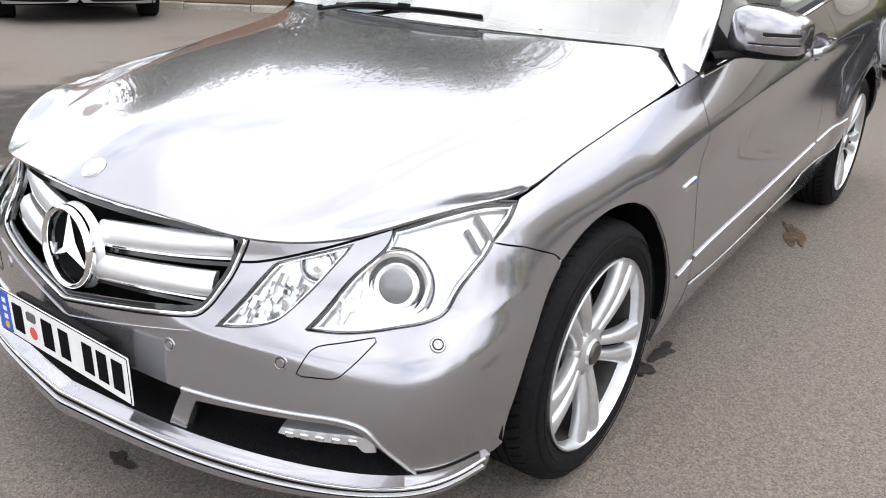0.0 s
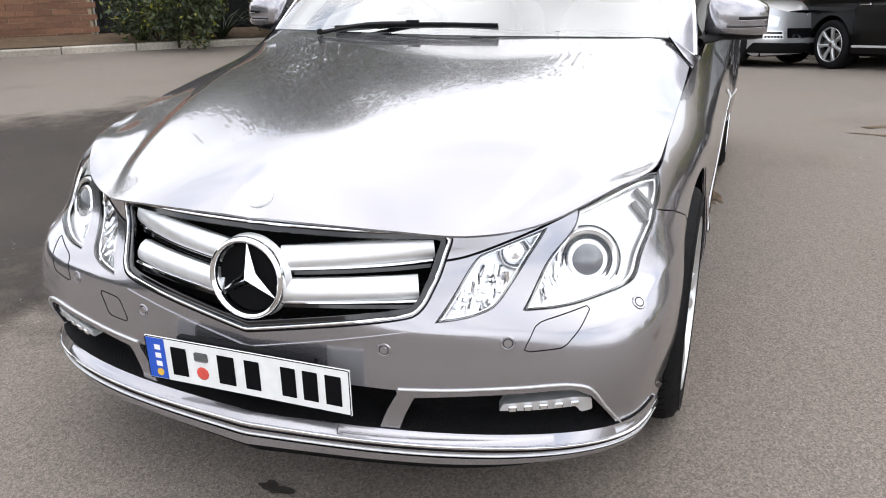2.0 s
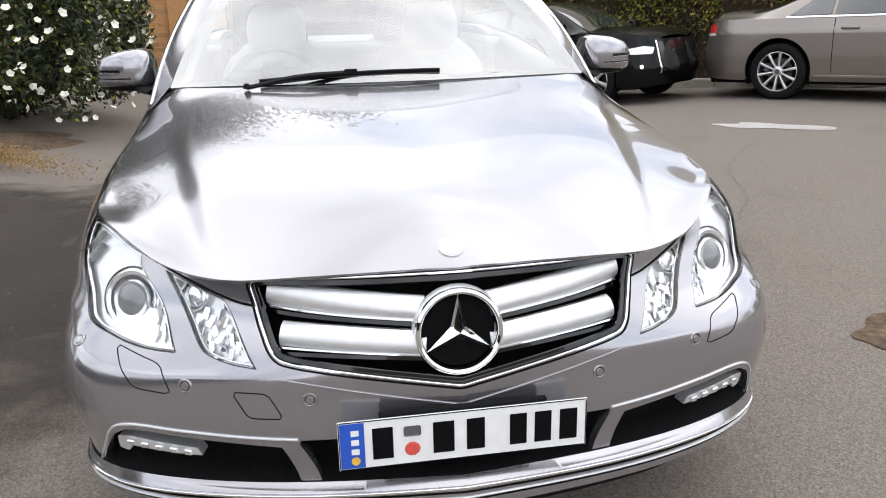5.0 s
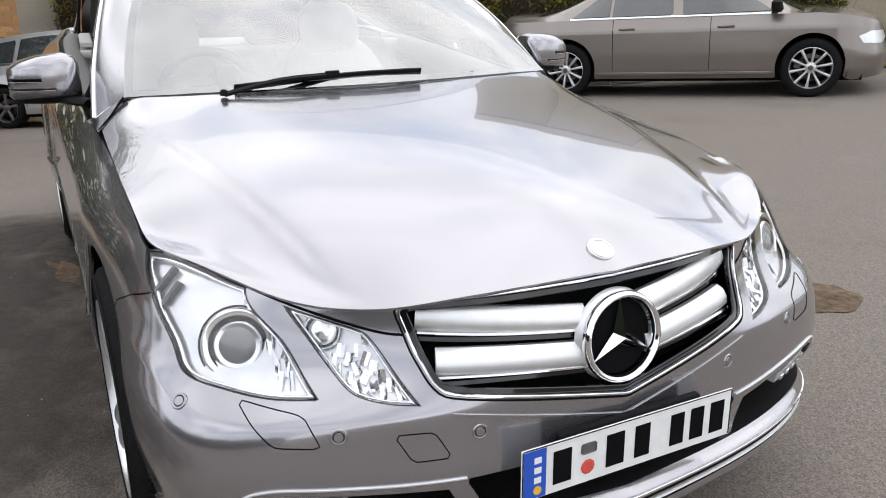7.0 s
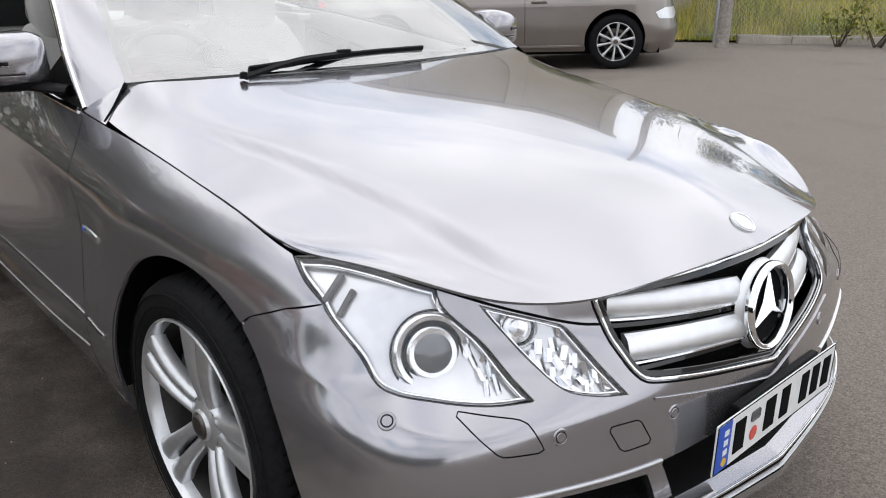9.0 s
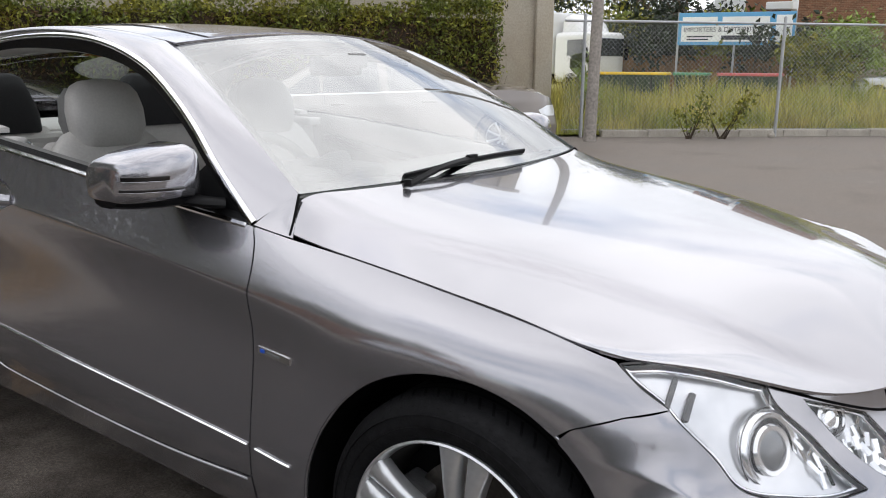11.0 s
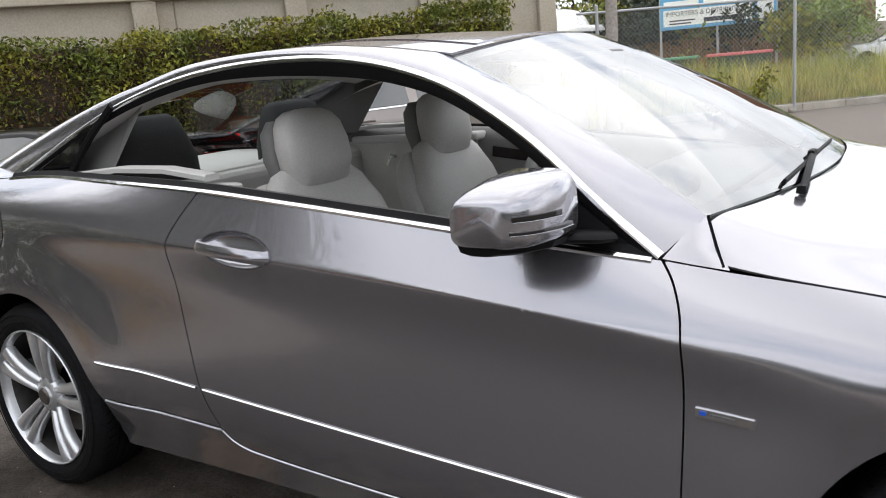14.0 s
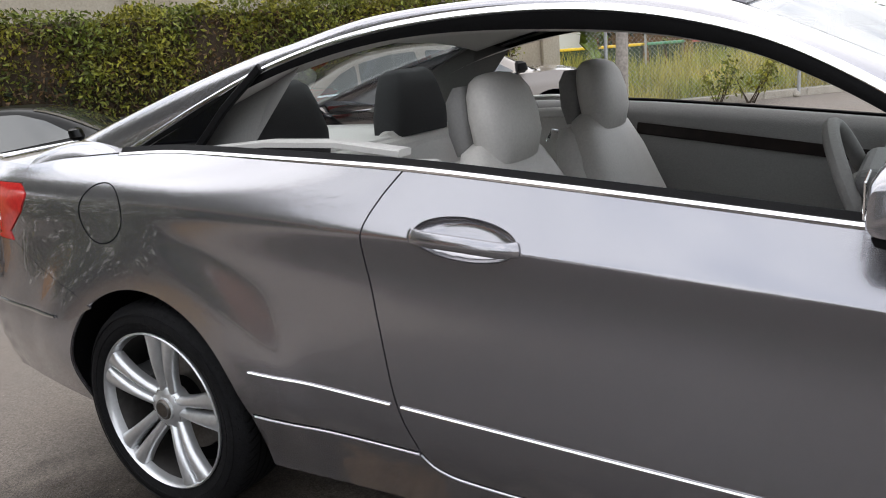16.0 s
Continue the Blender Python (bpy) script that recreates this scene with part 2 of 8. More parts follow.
def inside(q, poly):
    x, y = q[:, 0][:, None], q[:, 1][:, None]
    a, b = np.array(poly), np.roll(poly, -1, 0)
    cond = (a[:, 1] > y) != (b[:, 1] > y)
    xs = a[:, 0] + (y - a[:, 1]) / (b[:, 1] - a[:, 1] + 1e-15) * (b[:, 0] - a[:, 0])
    return (np.sum(cond & (x < xs), 1) % 2) == 1


def near(q, poly, d):
    """Whether points lie within d of a closed line."""
    a, b = np.array(poly), np.roll(poly, -1, 0)
    e = b - a
    best = np.full(len(q), 9e9)
    for i in range(len(a)):
        t = np.clip(((q - a[i]) @ e[i]) / (e[i] @ e[i] + 1e-15), 0, 1)
        best = np.minimum(best, np.sum((q - a[i] - t[:, None] * e[i]) ** 2, 1))
    return best < d * d


def panel(name, surf, line, material, parent, holes=(), step=0.03, thick=0.012, gap=0.0, label="", out=(0, 0, 1), mirror=False, edge_step=None, lift=0.0, pinch=None):
    """A sheet of the surface surf(N x 2 -> N x 3) inside a closed 2D line, with cut-outs and turned-in edges."""
    es = edge_step or step * 0.5
    rings = [resample(inset(line, gap) if gap else line, es, True)] + [resample(inset(h, -gap) if gap else h, es, True) for h in holes]
    lo, hi = rings[0].min(0), rings[0].max(0)
    gx, gy = np.meshgrid(np.arange(lo[0], hi[0], step), np.arange(lo[1], hi[1], step * 0.87))
    gx[1::2] += step / 2
    g = np.stack([gx.ravel(), gy.ravel()], 1)
    if pinch is not None:
        g = np.vstack([g, pinch])
    g = g[inside(g, rings[0])]
    for k, r in enumerate(rings):
        g = g[~near(g, r, es * 0.6)]
        if k:
            g = g[~inside(g, r)]
    flat = np.vstack(rings + [g])
    edges, o = [], 0
    for r in rings:
        edges += [(o + i, o + (i + 1) % len(r)) for i in range(len(r))]
        o += len(r)
    vs, _, fs, *_ = delaunay_2d_cdt([Vector(p) for p in flat], edges, [], 0, 1e-7)
    P = np.array([tuple(v) for v in vs])
    F = np.array([tuple(f) for f in fs if len(f) == 3])
    c = P[F].mean(1)
    keep = inside(c, rings[0])
    for r in rings[1:]:
        keep &= ~inside(c, r)
    F = F[keep]
    e = 2e-4
    V = surf(P)
    du, dv = surf(P + [e, 0]) - surf(P - [e, 0]), surf(P + [0, e]) - surf(P - [0, e])
    N = np.cross(du, dv)
    N /= np.linalg.norm(N, axis=1)[:, None] + 1e-15
    outv = np.array(out(V) if callable(out) else out, float)
    sgn = np.sign(np.median(np.sum(N * outv, 1)))
    N *= sgn
    V = V + N * lift
    tri = np.cross(V[F[:, 1]] - V[F[:, 0]], V[F[:, 2]] - V[F[:, 0]])
    flip = np.sum(tri * N[F[:, 0]], 1) < 0
    F[flip] = F[flip][:, ::-1]
    # turned-in edge
    count = {}
    for f in F:
        for a, b in ((f[0], f[1]), (f[1], f[2]), (f[2], f[0])):
            count[(a, b)] = 1
    rim = [(a, b) for a, b in count if (b, a) not in count]
    verts, norms, faces = [V], [N], [F.tolist()]
    if thick and rim:
        a, b = np.array(rim).T
        k = len(V)
        m = len(rim)
        d = V[b] - V[a]
        sideways = np.cross(d, N[a])
        sideways /= np.linalg.norm(sideways, axis=1)[:, None] + 1e-15
        verts += [V[a], V[b], V[a] - N[a] * thick, V[b] - N[b] * thick]
        norms += [sideways] * 4
        faces.append([(k + i, k + 2 * m + i, k + 3 * m + i, k + m + i) for i in range(m)])
    V, N = np.vstack(verts), np.vstack(norms)
    faces = [f for some in faces for f in some]
    if mirror:
        V, N = V * [1, -1, 1], N * [1, -1, 1]
        faces = [tuple(f)[::-1] for f in faces]
    return obj(name, V, faces, material, parent, label, True, N)


def sweep(name, pts, prof, material, parent, ups=None, closed=False, label="", caps=True, smooth=True):
    """A profile (sideways, up) carried along a 3D line; ups gives the up direction at each point."""
    p = np.array(pts, float)
    n = len(p)
    t = (np.roll(p, -1, 0) - np.roll(p, 1, 0)) if closed else np.gradient(p, axis=0)
    t /= np.linalg.norm(t, axis=1)[:, None] + 1e-12
    up = np.tile([0, 0, 1.0], (n, 1)) if ups is None else np.broadcast_to(np.array(ups, float), (n, 3)).copy()
    up -= t * np.sum(up * t, 1)[:, None]
    up /= np.linalg.norm(up, axis=1)[:, None] + 1e-12
    sd = np.cross(t, up)
    pr = np.array(prof, float)
    k = len(pr)
    V = (p[:, None] + sd[:, None] * pr[None, :, :1] + up[:, None] * pr[None, :, 1:2]).reshape(-1, 3)
    F = []
    for i in range(n if closed else n - 1):
        j = (i + 1) % n
        F += [(i * k + a, i * k + (a + 1) % k, j * k + (a + 1) % k, j * k + a) for a in range(k)]
    if caps and not closed:
        F += [tuple(range(k))[::-1], tuple((n - 1) * k + a for a in range(k))]
    bm = bmesh.new()
    vs = [bm.verts.new(v) for v in V]
    for f in F:
        try:
            bm.faces.new([vs[i] for i in f])
        except ValueError:
            pass
    return part(name, bm, material, parent, label, smooth)


def ring_prof(w, h, k=8):
    return [(w / 2 * math.cos(2 * math.pi * i / k), h / 2 * math.sin(2 * math.pi * i / k)) for i in range(k)]


def rect_prof(w, h, r=0.25):
    c = min(w, h) * r
    return [(-w / 2, 0), (w / 2, 0), (w / 2, h - c), (w / 2 - c, h), (-w / 2 + c, h), (-w / 2, h - c)]


def lathe(bm, prof, seg=48, axis="y", a0=0.0, a1=2 * math.pi):
    """Turns a profile of (radius, along) round the axis."""
    full = abs(a1 - a0 - 2 * math.pi) < 1e-6
    rows = []
    for i in range(seg if full else seg + 1):
        a = a0 + (a1 - a0) * i / seg
        c, s = math.cos(a), math.sin(a)
        rows.append([bm.verts.new((r * c, h, r * s) if axis == "y" else ((r * c, r * s, h) if axis == "z" else (h, r * c, r * s))) for r, h in prof])
    for i in range(seg):
        A, B = rows[i], rows[(i + 1) % len(rows)]
        for j in range(len(prof) - 1):
            q = []
            for v in (A[j], A[j + 1], B[j + 1], B[j]):
                if v not in q:
                    q.append(v)
            if len(q) > 2:
                bm.faces.new(q)
    return bm


# ---- the silver coupe: its body surface ----
# Car axes are the world's: x forwards from the front axle, y to its left, z up.
def spline_ops(k):
    """Second derivatives of the natural cubic spline through knots k, as a matrix."""
    n = len(k)
    A, B = np.zeros((n, n)), np.zeros((n, n))
    A[0, 0] = A[-1, -1] = 1
    h = np.diff(k)
    for i in range(1, n - 1):
        A[i, i - 1], A[i, i], A[i, i + 1] = h[i - 1], 2 * (h[i - 1] + h[i]), h[i]
        B[i, i - 1], B[i, i], B[i, i + 1] = 6 / h[i - 1], -6 / h[i - 1] - 6 / h[i], 6 / h[i]
    return np.linalg.solve(A, B)


class Spline:
    """Natural cubic through (k, v); v may have columns. Straight on beyond the ends."""

    def __init__(self, k, v):
        self.k, self.v = np.array(k, float), np.array(v, float)
        self.m = spline_ops(self.k) @ self.v

    def __call__(self, x):
        x = np.asarray(x, float)
        k, v, m = self.k, self.v, self.m
        xc = np.clip(x, k[0], k[-1])
        i = np.clip(np.searchsorted(k, xc) - 1, 0, len(k) - 2)
        h = k[i + 1] - k[i]
        a, b = (k[i + 1] - xc) / h, (xc - k[i]) / h
        sh = (slice(None),) * x.ndim + (None,) * (v.ndim - 1)
        a_, b_, h_ = a[sh], b[sh], h[sh]
        y = a_ * v[i] + b_ * v[i + 1] + ((a_**3 - a_) * m[i] + (b_**3 - b_) * m[i + 1]) * h_**2 / 6
        for end, sel in ((0, x < k[0]), (-1, x > k[-1])):
            if np.any(sel):
                j = 0 if end == 0 else len(k) - 2
                hh = k[j + 1] - k[j]
                sl = (v[j + 1] - v[j]) / hh - hh / 6 * (2 * m[j] + m[j + 1]) if end == 0 else (v[j + 1] - v[j]) / hh + hh / 6 * (m[j] + 2 * m[j + 1])
                y = np.where(sel[sh], v[end] + (x - k[end])[sh] * sl, y)
        return y


# side: half width at the crease, height of the crease, how sharp it is, slope above it
yc_ = Spline([-3.86, -3.6, -3.3, -2.76, -2.0, -1.2, -0.6, 0.0, 0.3], [0.70, 0.805, 0.862, 0.892, 0.885, 0.884, 0.882, 0.884, 0.872])
zc_ = Spline([-3.8, -3.2, -2.66, -1.97, -1.24, -0.55, -0.13, 0.3], [0.95, 0.947, 0.937, 0.904, 0.850, 0.781, 0.736, 0.70])
soft_ = Spline([-3.8, -3.0, -2.6, -2.0, -0.6, -0.35, -0.1, 0.3], [0.12, 0.10, 0.05, 0.010, 0.010, 0.035, 0.10, 0.16])
up_a = Spline([-3.8, -2.6, -2.0, -1.2, -0.6, -0.1, 0.3], [0.30, 0.36, 0.49, 0.485, 0.50, 0.44, 0.45])
up_b = Spline([-3.9, -3.4, -2.95, -2.4, -1.9, -1.2, -0.6, -0.1, 0.3], [8.0, 8.5, 8.2, 2.9, -0.05, 0.0, 0.9, 4.1, 4.5])
low_ = Spline([-0.1, 0.0, 0.08, 0.2, 0.32, 0.42, 0.5, 0.58, 0.66, 0.8], [0.0, 0.0, -0.012, -0.010, 0.0, 0.004, -0.006, -0.030, -0.058, -0.10])


def yside(x, z):
    zc, s = zc_(x), soft_(x)
    d = z - zc
    r = np.sqrt(d * d + s * s)
    up, dn = 0.5 * (d + r) - 0.25 * s, 0.5 * (r - d) - 0.25 * s
    up, dn = np.maximum(up, -0.02), np.maximum(dn, -0.02)
    y = yc_(x) - up_a(x) * up - up_b(x) * np.maximum(up, 0) ** 2 + low_(dn)
    # swelling over both wheels
    for cx, amp in ((-2.76, 0.006), (0.0, 0.010)):
        q = np.hypot(x - cx, (z - 0.36) * 1.05)
        y = y + amp * np.exp(-(((q - 0.43) / 0.10) ** 2)) * np.clip((z - 0.25) / 0.2, 0, 1)
    q = np.hypot((x + 2.765) * 0.92, z - 0.34)
    y = y + 0.013 * (0.5 - 0.5 * np.tanh((q - 0.53) / 0.045)) * np.clip((z - 0.25) / 0.2, 0, 1) * np.clip((1.02 - z) / 0.15, 0, 1)
    return y


# front: plan curves at several heights, five stations from the nose to the corner
ZL = [0.20, 0.25, 0.32, 0.40, 0.48, 0.54, 0.60, 0.66, 0.72, 0.78, 0.84, 0.92]
NOSE = [
    [(0.842, 0.0), (0.790, 0.34), (0.715, 0.57), (0.565, 0.770), (0.43, 0.822)],
    [(0.846, 0.0), (0.795, 0.34), (0.720, 0.58), (0.575, 0.783), (0.43, 0.834)],
    [(0.830, 0.0), (0.793, 0.32), (0.722, 0.58), (0.590, 0.792), (0.42, 0.848)],
    [(0.825, 0.0), (0.797, 0.31), (0.732, 0.58), (0.600, 0.81), (0.40, 0.866)],
    [(0.828, 0.0), (0.790, 0.31), (0.724, 0.58), (0.588, 0.82), (0.39, 0.872)],
    [(0.830, 0.0), (0.782, 0.31), (0.704, 0.58), (0.562, 0.815), (0.38, 0.870)],
    [(0.822, 0.0), (0.757, 0.31), (0.650, 0.565), (0.515, 0.788), (0.37, 0.856)],
    [(0.802, 0.0), (0.738, 0.30), (0.612, 0.55), (0.490, 0.768), (0.36, 0.842)],
    [(0.768, 0.0), (0.720, 0.30), (0.585, 0.56), (0.445, 0.768), (0.35, 0.823)],
    [(0.720, 0.0), (0.665, 0.30), (0.550, 0.53), (0.420, 0.715), (0.31, 0.788)],
    [(0.60, 0.0), (0.55, 0.28), (0.45, 0.48), (0.32, 0.655), (0.22, 0.74)],
    [(0.40, 0.0), (0.36, 0.28), (0.28, 0.45), (0.17, 0.62), (0.08, 0.70)],
]
nose_ = Spline(ZL, np.array(NOSE).reshape(len(ZL), 10))
# distance along the curve at the stations, from the nose; then straight back
UK = np.array([0.0, 0.315, 0.59, 0.865, 1.07, 1.34, 1.56, 1.80])
XJ = [0.13, -0.09, -0.33]
OPS = spline_ops(UK)


def crest_z(u):
    """Height of the bumper's shoulder line."""
    q = np.clip((np.abs(u) - 0.66) / 0.44, 0, 1)
    return 0.532 + 0.085 * q * q * (3 - 2 * q)


def ring(P):
    """The body's skin by (distance round from the nose, height)."""
    P = np.asarray(P, float)
    u, z = P[:, 0], P[:, 1]
    K = nose_(z).reshape(-1, 5, 2)
    J = np.stack([np.stack([np.full_like(z, x), yside(np.full_like(z, x), z)], 1) for x in XJ], 1)
    K = np.concatenate([K, J], 1)
    m = np.einsum("ij,njk->nik", OPS, K)
    uc = np.clip(np.abs(u), 0, UK[-1])
    i = np.clip(np.searchsorted(UK, uc) - 1, 0, len(UK) - 2)
    h = UK[i + 1] - UK[i]
    a, b = ((UK[i + 1] - uc) / h)[:, None], ((uc - UK[i]) / h)[:, None]
    r = np.arange(len(u))
    xy = a * K[r, i] + b * K[r, i + 1] + ((a**3 - a) * m[r, i] + (b**3 - b) * m[r, i + 1]) * (h**2)[:, None] / 6
    x, y = xy[:, 0], xy[:, 1]
    # crisp shoulder under the lamps, rising towards the wheel
    au = np.abs(u)
    sh = z - crest_z(au)
    amp = 0.0055 * np.clip((au - 0.30) / 0.2, 0, 1) * np.clip((1.22 - au) / 0.22, 0, 1)
    out_d = amp * np.exp(-np.sqrt(sh * sh + 0.004**2) / 0.030)
    turn = np.clip(au / 1.25, 0, 1) ** 1.6 * math.pi / 2
    x, y = x + out_d * np.cos(turn), y + out_d * np.sin(turn)
    back = np.abs(u) > UK[6]
    xs = XJ[1] - (np.abs(u) - UK[6])
    x = np.where(back, xs, x)
    y = np.where(back, yside(xs, z), y)
    return np.stack([x, y * np.sign(u + 1e-9), z], 1)


UD = np.linspace(0, UK[6] + 0.2, 700)


def u_at(z, y=None, x=None):
    """The distance round the nose at which the skin has that y or x at height z."""
    c = ring(np.stack([UD, np.full_like(UD, z)], 1))
    if x is not None:
        return float(np.interp(-x, -c[:, 0], UD))
    return float(np.interp(y, np.maximum.accumulate(c[:, 1]), UD))


def front(pts):
    """(y, z) points, or (y, z, x) where the skin turns to the side, as (u, z)."""
    return [(u_at(p[1], x=p[2]) if len(p) > 2 else math.copysign(u_at(p[1], y=abs(p[0])), p[0]), p[1]) for p in pts]




def skin(P):
    """The body's flank by (x, z)."""
    P = np.asarray(P, float)
    x, z = P[:, 0], P[:, 1]
    y = yside(x, z)
    f = x > XJ[1]
    if np.any(f):
        lo, hi = np.full(f.sum(), 0.55), np.full(f.sum(), UK[6] + 0.02)
        for _ in range(34):
            mid = (lo + hi) / 2
            xm = ring(np.stack([mid, z[f]], 1))[:, 0]
            far = xm > x[f]
            lo, hi = np.where(far, mid, lo), np.where(far, hi, mid)
        y[f] = ring(np.stack([(lo + hi) / 2, z[f]], 1))[:, 1]
    return np.stack([x, y, z], 1)


# bonnet: centre line, edge line and the swell between
hc_ = Spline([-0.60, -0.42, -0.2, 0.1, 0.4, 0.6, 0.70, 0.745, 0.775], [1.005, 0.985, 0.958, 0.920, 0.872, 0.830, 0.795, 0.770, 0.742])
HE = curve([(-0.62, 0.79, 0.918), (-0.486, 0.792, 0.900), (-0.1, 0.797, 0.852), (0.15, 0.795, 0.814), (0.29, 0.788, 0.786), (0.36, 0.765, 0.786), (0.44, 0.72, 0.774), (0.527, 0.656, 0.750), (0.585, 0.60, 0.730), (0.65, 0.51, 0.716), (0.70, 0.42, 0.722), (0.735, 0.30, 0.732), (0.76, 0.15, 0.739), (0.775, 0.0, 0.742)], 10)


def cubic_rows(p, lo, h, n):
    """Weights of n uniform cubic B-splines, spaced h from lo, at the points p."""
    q = np.clip((np.asarray(p, float) - lo) / h, 0, n - 3 - 1e-9)
    i = np.floor(q).astype(int)
    t = q - i
    W = np.zeros((len(q), n))
    r = np.arange(len(q))
    for k, w in enumerate(((1 - t) ** 3, 3 * t**3 - 6 * t**2 + 4, -3 * t**3 + 3 * t**2 + 3 * t + 1, t**3)):
        W[r, i + k] = w / 6
    return W


class Sheet:
    """The smoothest height field over (x, y) through guide points of (x, y, z, weight)."""

    def __init__(self, pts, x0, x1, y1, nx=24, ny=26, stiff=0.02):
        p = np.array(pts, float)
        self.a = (x0, (x1 - x0) / (nx - 3), nx)
        self.b = (-y1, 2 * y1 / (ny - 3), ny)
        rows = [(cubic_rows(p[:, 0], *self.a)[:, :, None] * cubic_rows(p[:, 1], *self.b)[:, None, :]).reshape(len(p), -1) * p[:, 3:4]]
        rhs = [p[:, 2] * p[:, 3]]
        dx, dy = np.diff(np.eye(nx), 2, axis=0), np.diff(np.eye(ny), 2, axis=0)
        d1x, d1y = np.diff(np.eye(nx), axis=0), np.diff(np.eye(ny), axis=0)
        hx, hy = self.a[1], self.b[1]
        for A, B, w in ((dx, np.eye(ny), 1 / hx**2), (np.eye(nx), dy, 1 / hy**2), (d1x, d1y, 1.4 / (hx * hy))):
            rows.append(np.kron(A, B) * w * stiff)
            rhs.append(np.zeros(len(rows[-1])))
        self.c = np.linalg.lstsq(np.vstack(rows), np.concatenate(rhs), rcond=None)[0].reshape(nx, ny)

    def __call__(self, P):
        return np.sum((cubic_rows(P[:, 0], *self.a) @ self.c) * cubic_rows(P[:, 1], *self.b), 1)


ON = HE[np.argsort(HE[:, 1])]
ON = ON[(ON[:, 0] > 0.285)]
ex_ = Spline(np.linspace(0, 0.79, 24), np.interp(np.linspace(0, 0.79, 24), ON[:, 1], ON[:, 0]))


def fold(P):
    """The step down outside each ridge, from the grille's corner to the screen's."""
    x, y = P[:, 0], np.abs(P[:, 1])
    yl = 0.628 - 0.205 * x - 1.3 * np.maximum(x - 0.5, 0) ** 2
    d = np.maximum(ex_(np.minimum(y, 0.79)) - x, 0)
    h = 0.015 * np.clip((x + 0.50) / 0.45, 0, 1) * (1 - np.exp(-((d / 0.08) ** 2)))
    return -h * (0.5 + 0.5 * np.tanh((y - yl) / 0.020))


guide = []
for sg_ in (1, -1):
    guide += [(x, sg_ * y, z, 1.0) for x, y, z in HE]
    guide += [(x, sg_ * y, z, 3.0) for x, y, z in ((-0.55, 0.712, 0.982), (-0.535, 0.66, 0.984), (-0.505, 0.60, 0.985), (-0.45, 0.40, 0.986))]
guide += [(x, 0.0, float(hc_(x)), 0.5) for x in np.linspace(-0.58, 0.77, 40)]
guide = np.array(guide)
guide[:, 2] -= fold(guide)
bonnet_base = Sheet(guide, -0.65, 0.80, 0.84, stiff=0.0018)


def bonnet(P):
    """The bonnet's sheet."""
    P = np.asarray(P, float)
    return np.stack([P[:, 0], P[:, 1], bonnet_base(P) + fold(P)], 1)


car = empty("coupe_car", None, "silver-grey two-door coupe parked on the asphalt yard, its side windows open", "car")
OUT_FRONT = lambda V: np.stack([V[:, 0] + 0.3, V[:, 1] * 1.0, 0 * V[:, 0] + 0.1], 1)
GAP = 0.0022

# ---- shared lines of the flank, in (x, z) ----
SEAM_X, SEAM_Z = 0.40, 0.722
gap_hood = [(0.292, 0.783), (0.15, 0.812), (-0.1, 0.850), (-0.3, 0.877), (-0.486, 0.899), (-0.611, 0.916)]
door_front = [(-0.611, 0.916), (-0.585, 0.88), (-0.562, 0.82), (-0.556, 0.74), (-0.558, 0.60), (-0.562, 0.47), (-0.565, 0.325)]
door_rear = [(-1.872, 1.045), (-1.93, 0.975), (-1.965, 0.91), (-1.968, 0.84), (-1.958, 0.76), (-1.935, 0.63), (-1.905, 0.49), (-1.86, 0.375)]
door_low = [(-1.86, 0.375), (-1.835, 0.345), (-1.79, 0.325), (-1.72, 0.316), (-1.36, 0.300), (-0.9, 0.30), (-0.565, 0.325)]
belt = [(-1.872, 1.045), (-1.58, 1.018), (-1.26, 0.985), (-0.9, 0.945), (-0.611, 0.916)]


def arc(cx, cz, r, a0, a1, n=24, squash=1.0):
    return [(cx + r * math.cos(radians(a0 + (a1 - a0) * i / n)), cz + squash * r * math.sin(radians(a0 + (a1 - a0) * i / n))) for i in range(n + 1)]


ARCH_F, ARCH_R = 0.381, 0.381

def ellipse(cx, cz, a, b, turn, n=56):
    q = np.linspace(0, 2 * math.pi, n + 1)[:-1]
    u, w = a * np.cos(q), b * np.sin(q)
    return np.stack([cx + u * math.cos(turn) - w * math.sin(turn), cz + u * math.sin(turn) + w * math.cos(turn)], 1)


HANDLE_TURN = radians(-5)
HANDLE = ellipse(-1.705, 0.898, 0.125, 0.044, HANDLE_TURN)


def recess(P):
    """The dished hollow behind the door handle."""
    P = np.asarray(P, float)
    u, w = P[:, 0] + 1.705, P[:, 1] - 0.898
    c, s = math.cos(HANDLE_TURN), math.sin(HANDLE_TURN)
    e = np.clip(((u * c + w * s) / 0.125) ** 2 + ((w * c - u * s) / 0.044) ** 2, 0, 1)
    return skin(P) - np.stack([0 * u, 0.030 * np.sqrt(1 - e ** 2 + 1e-6), 0 * u], 1)


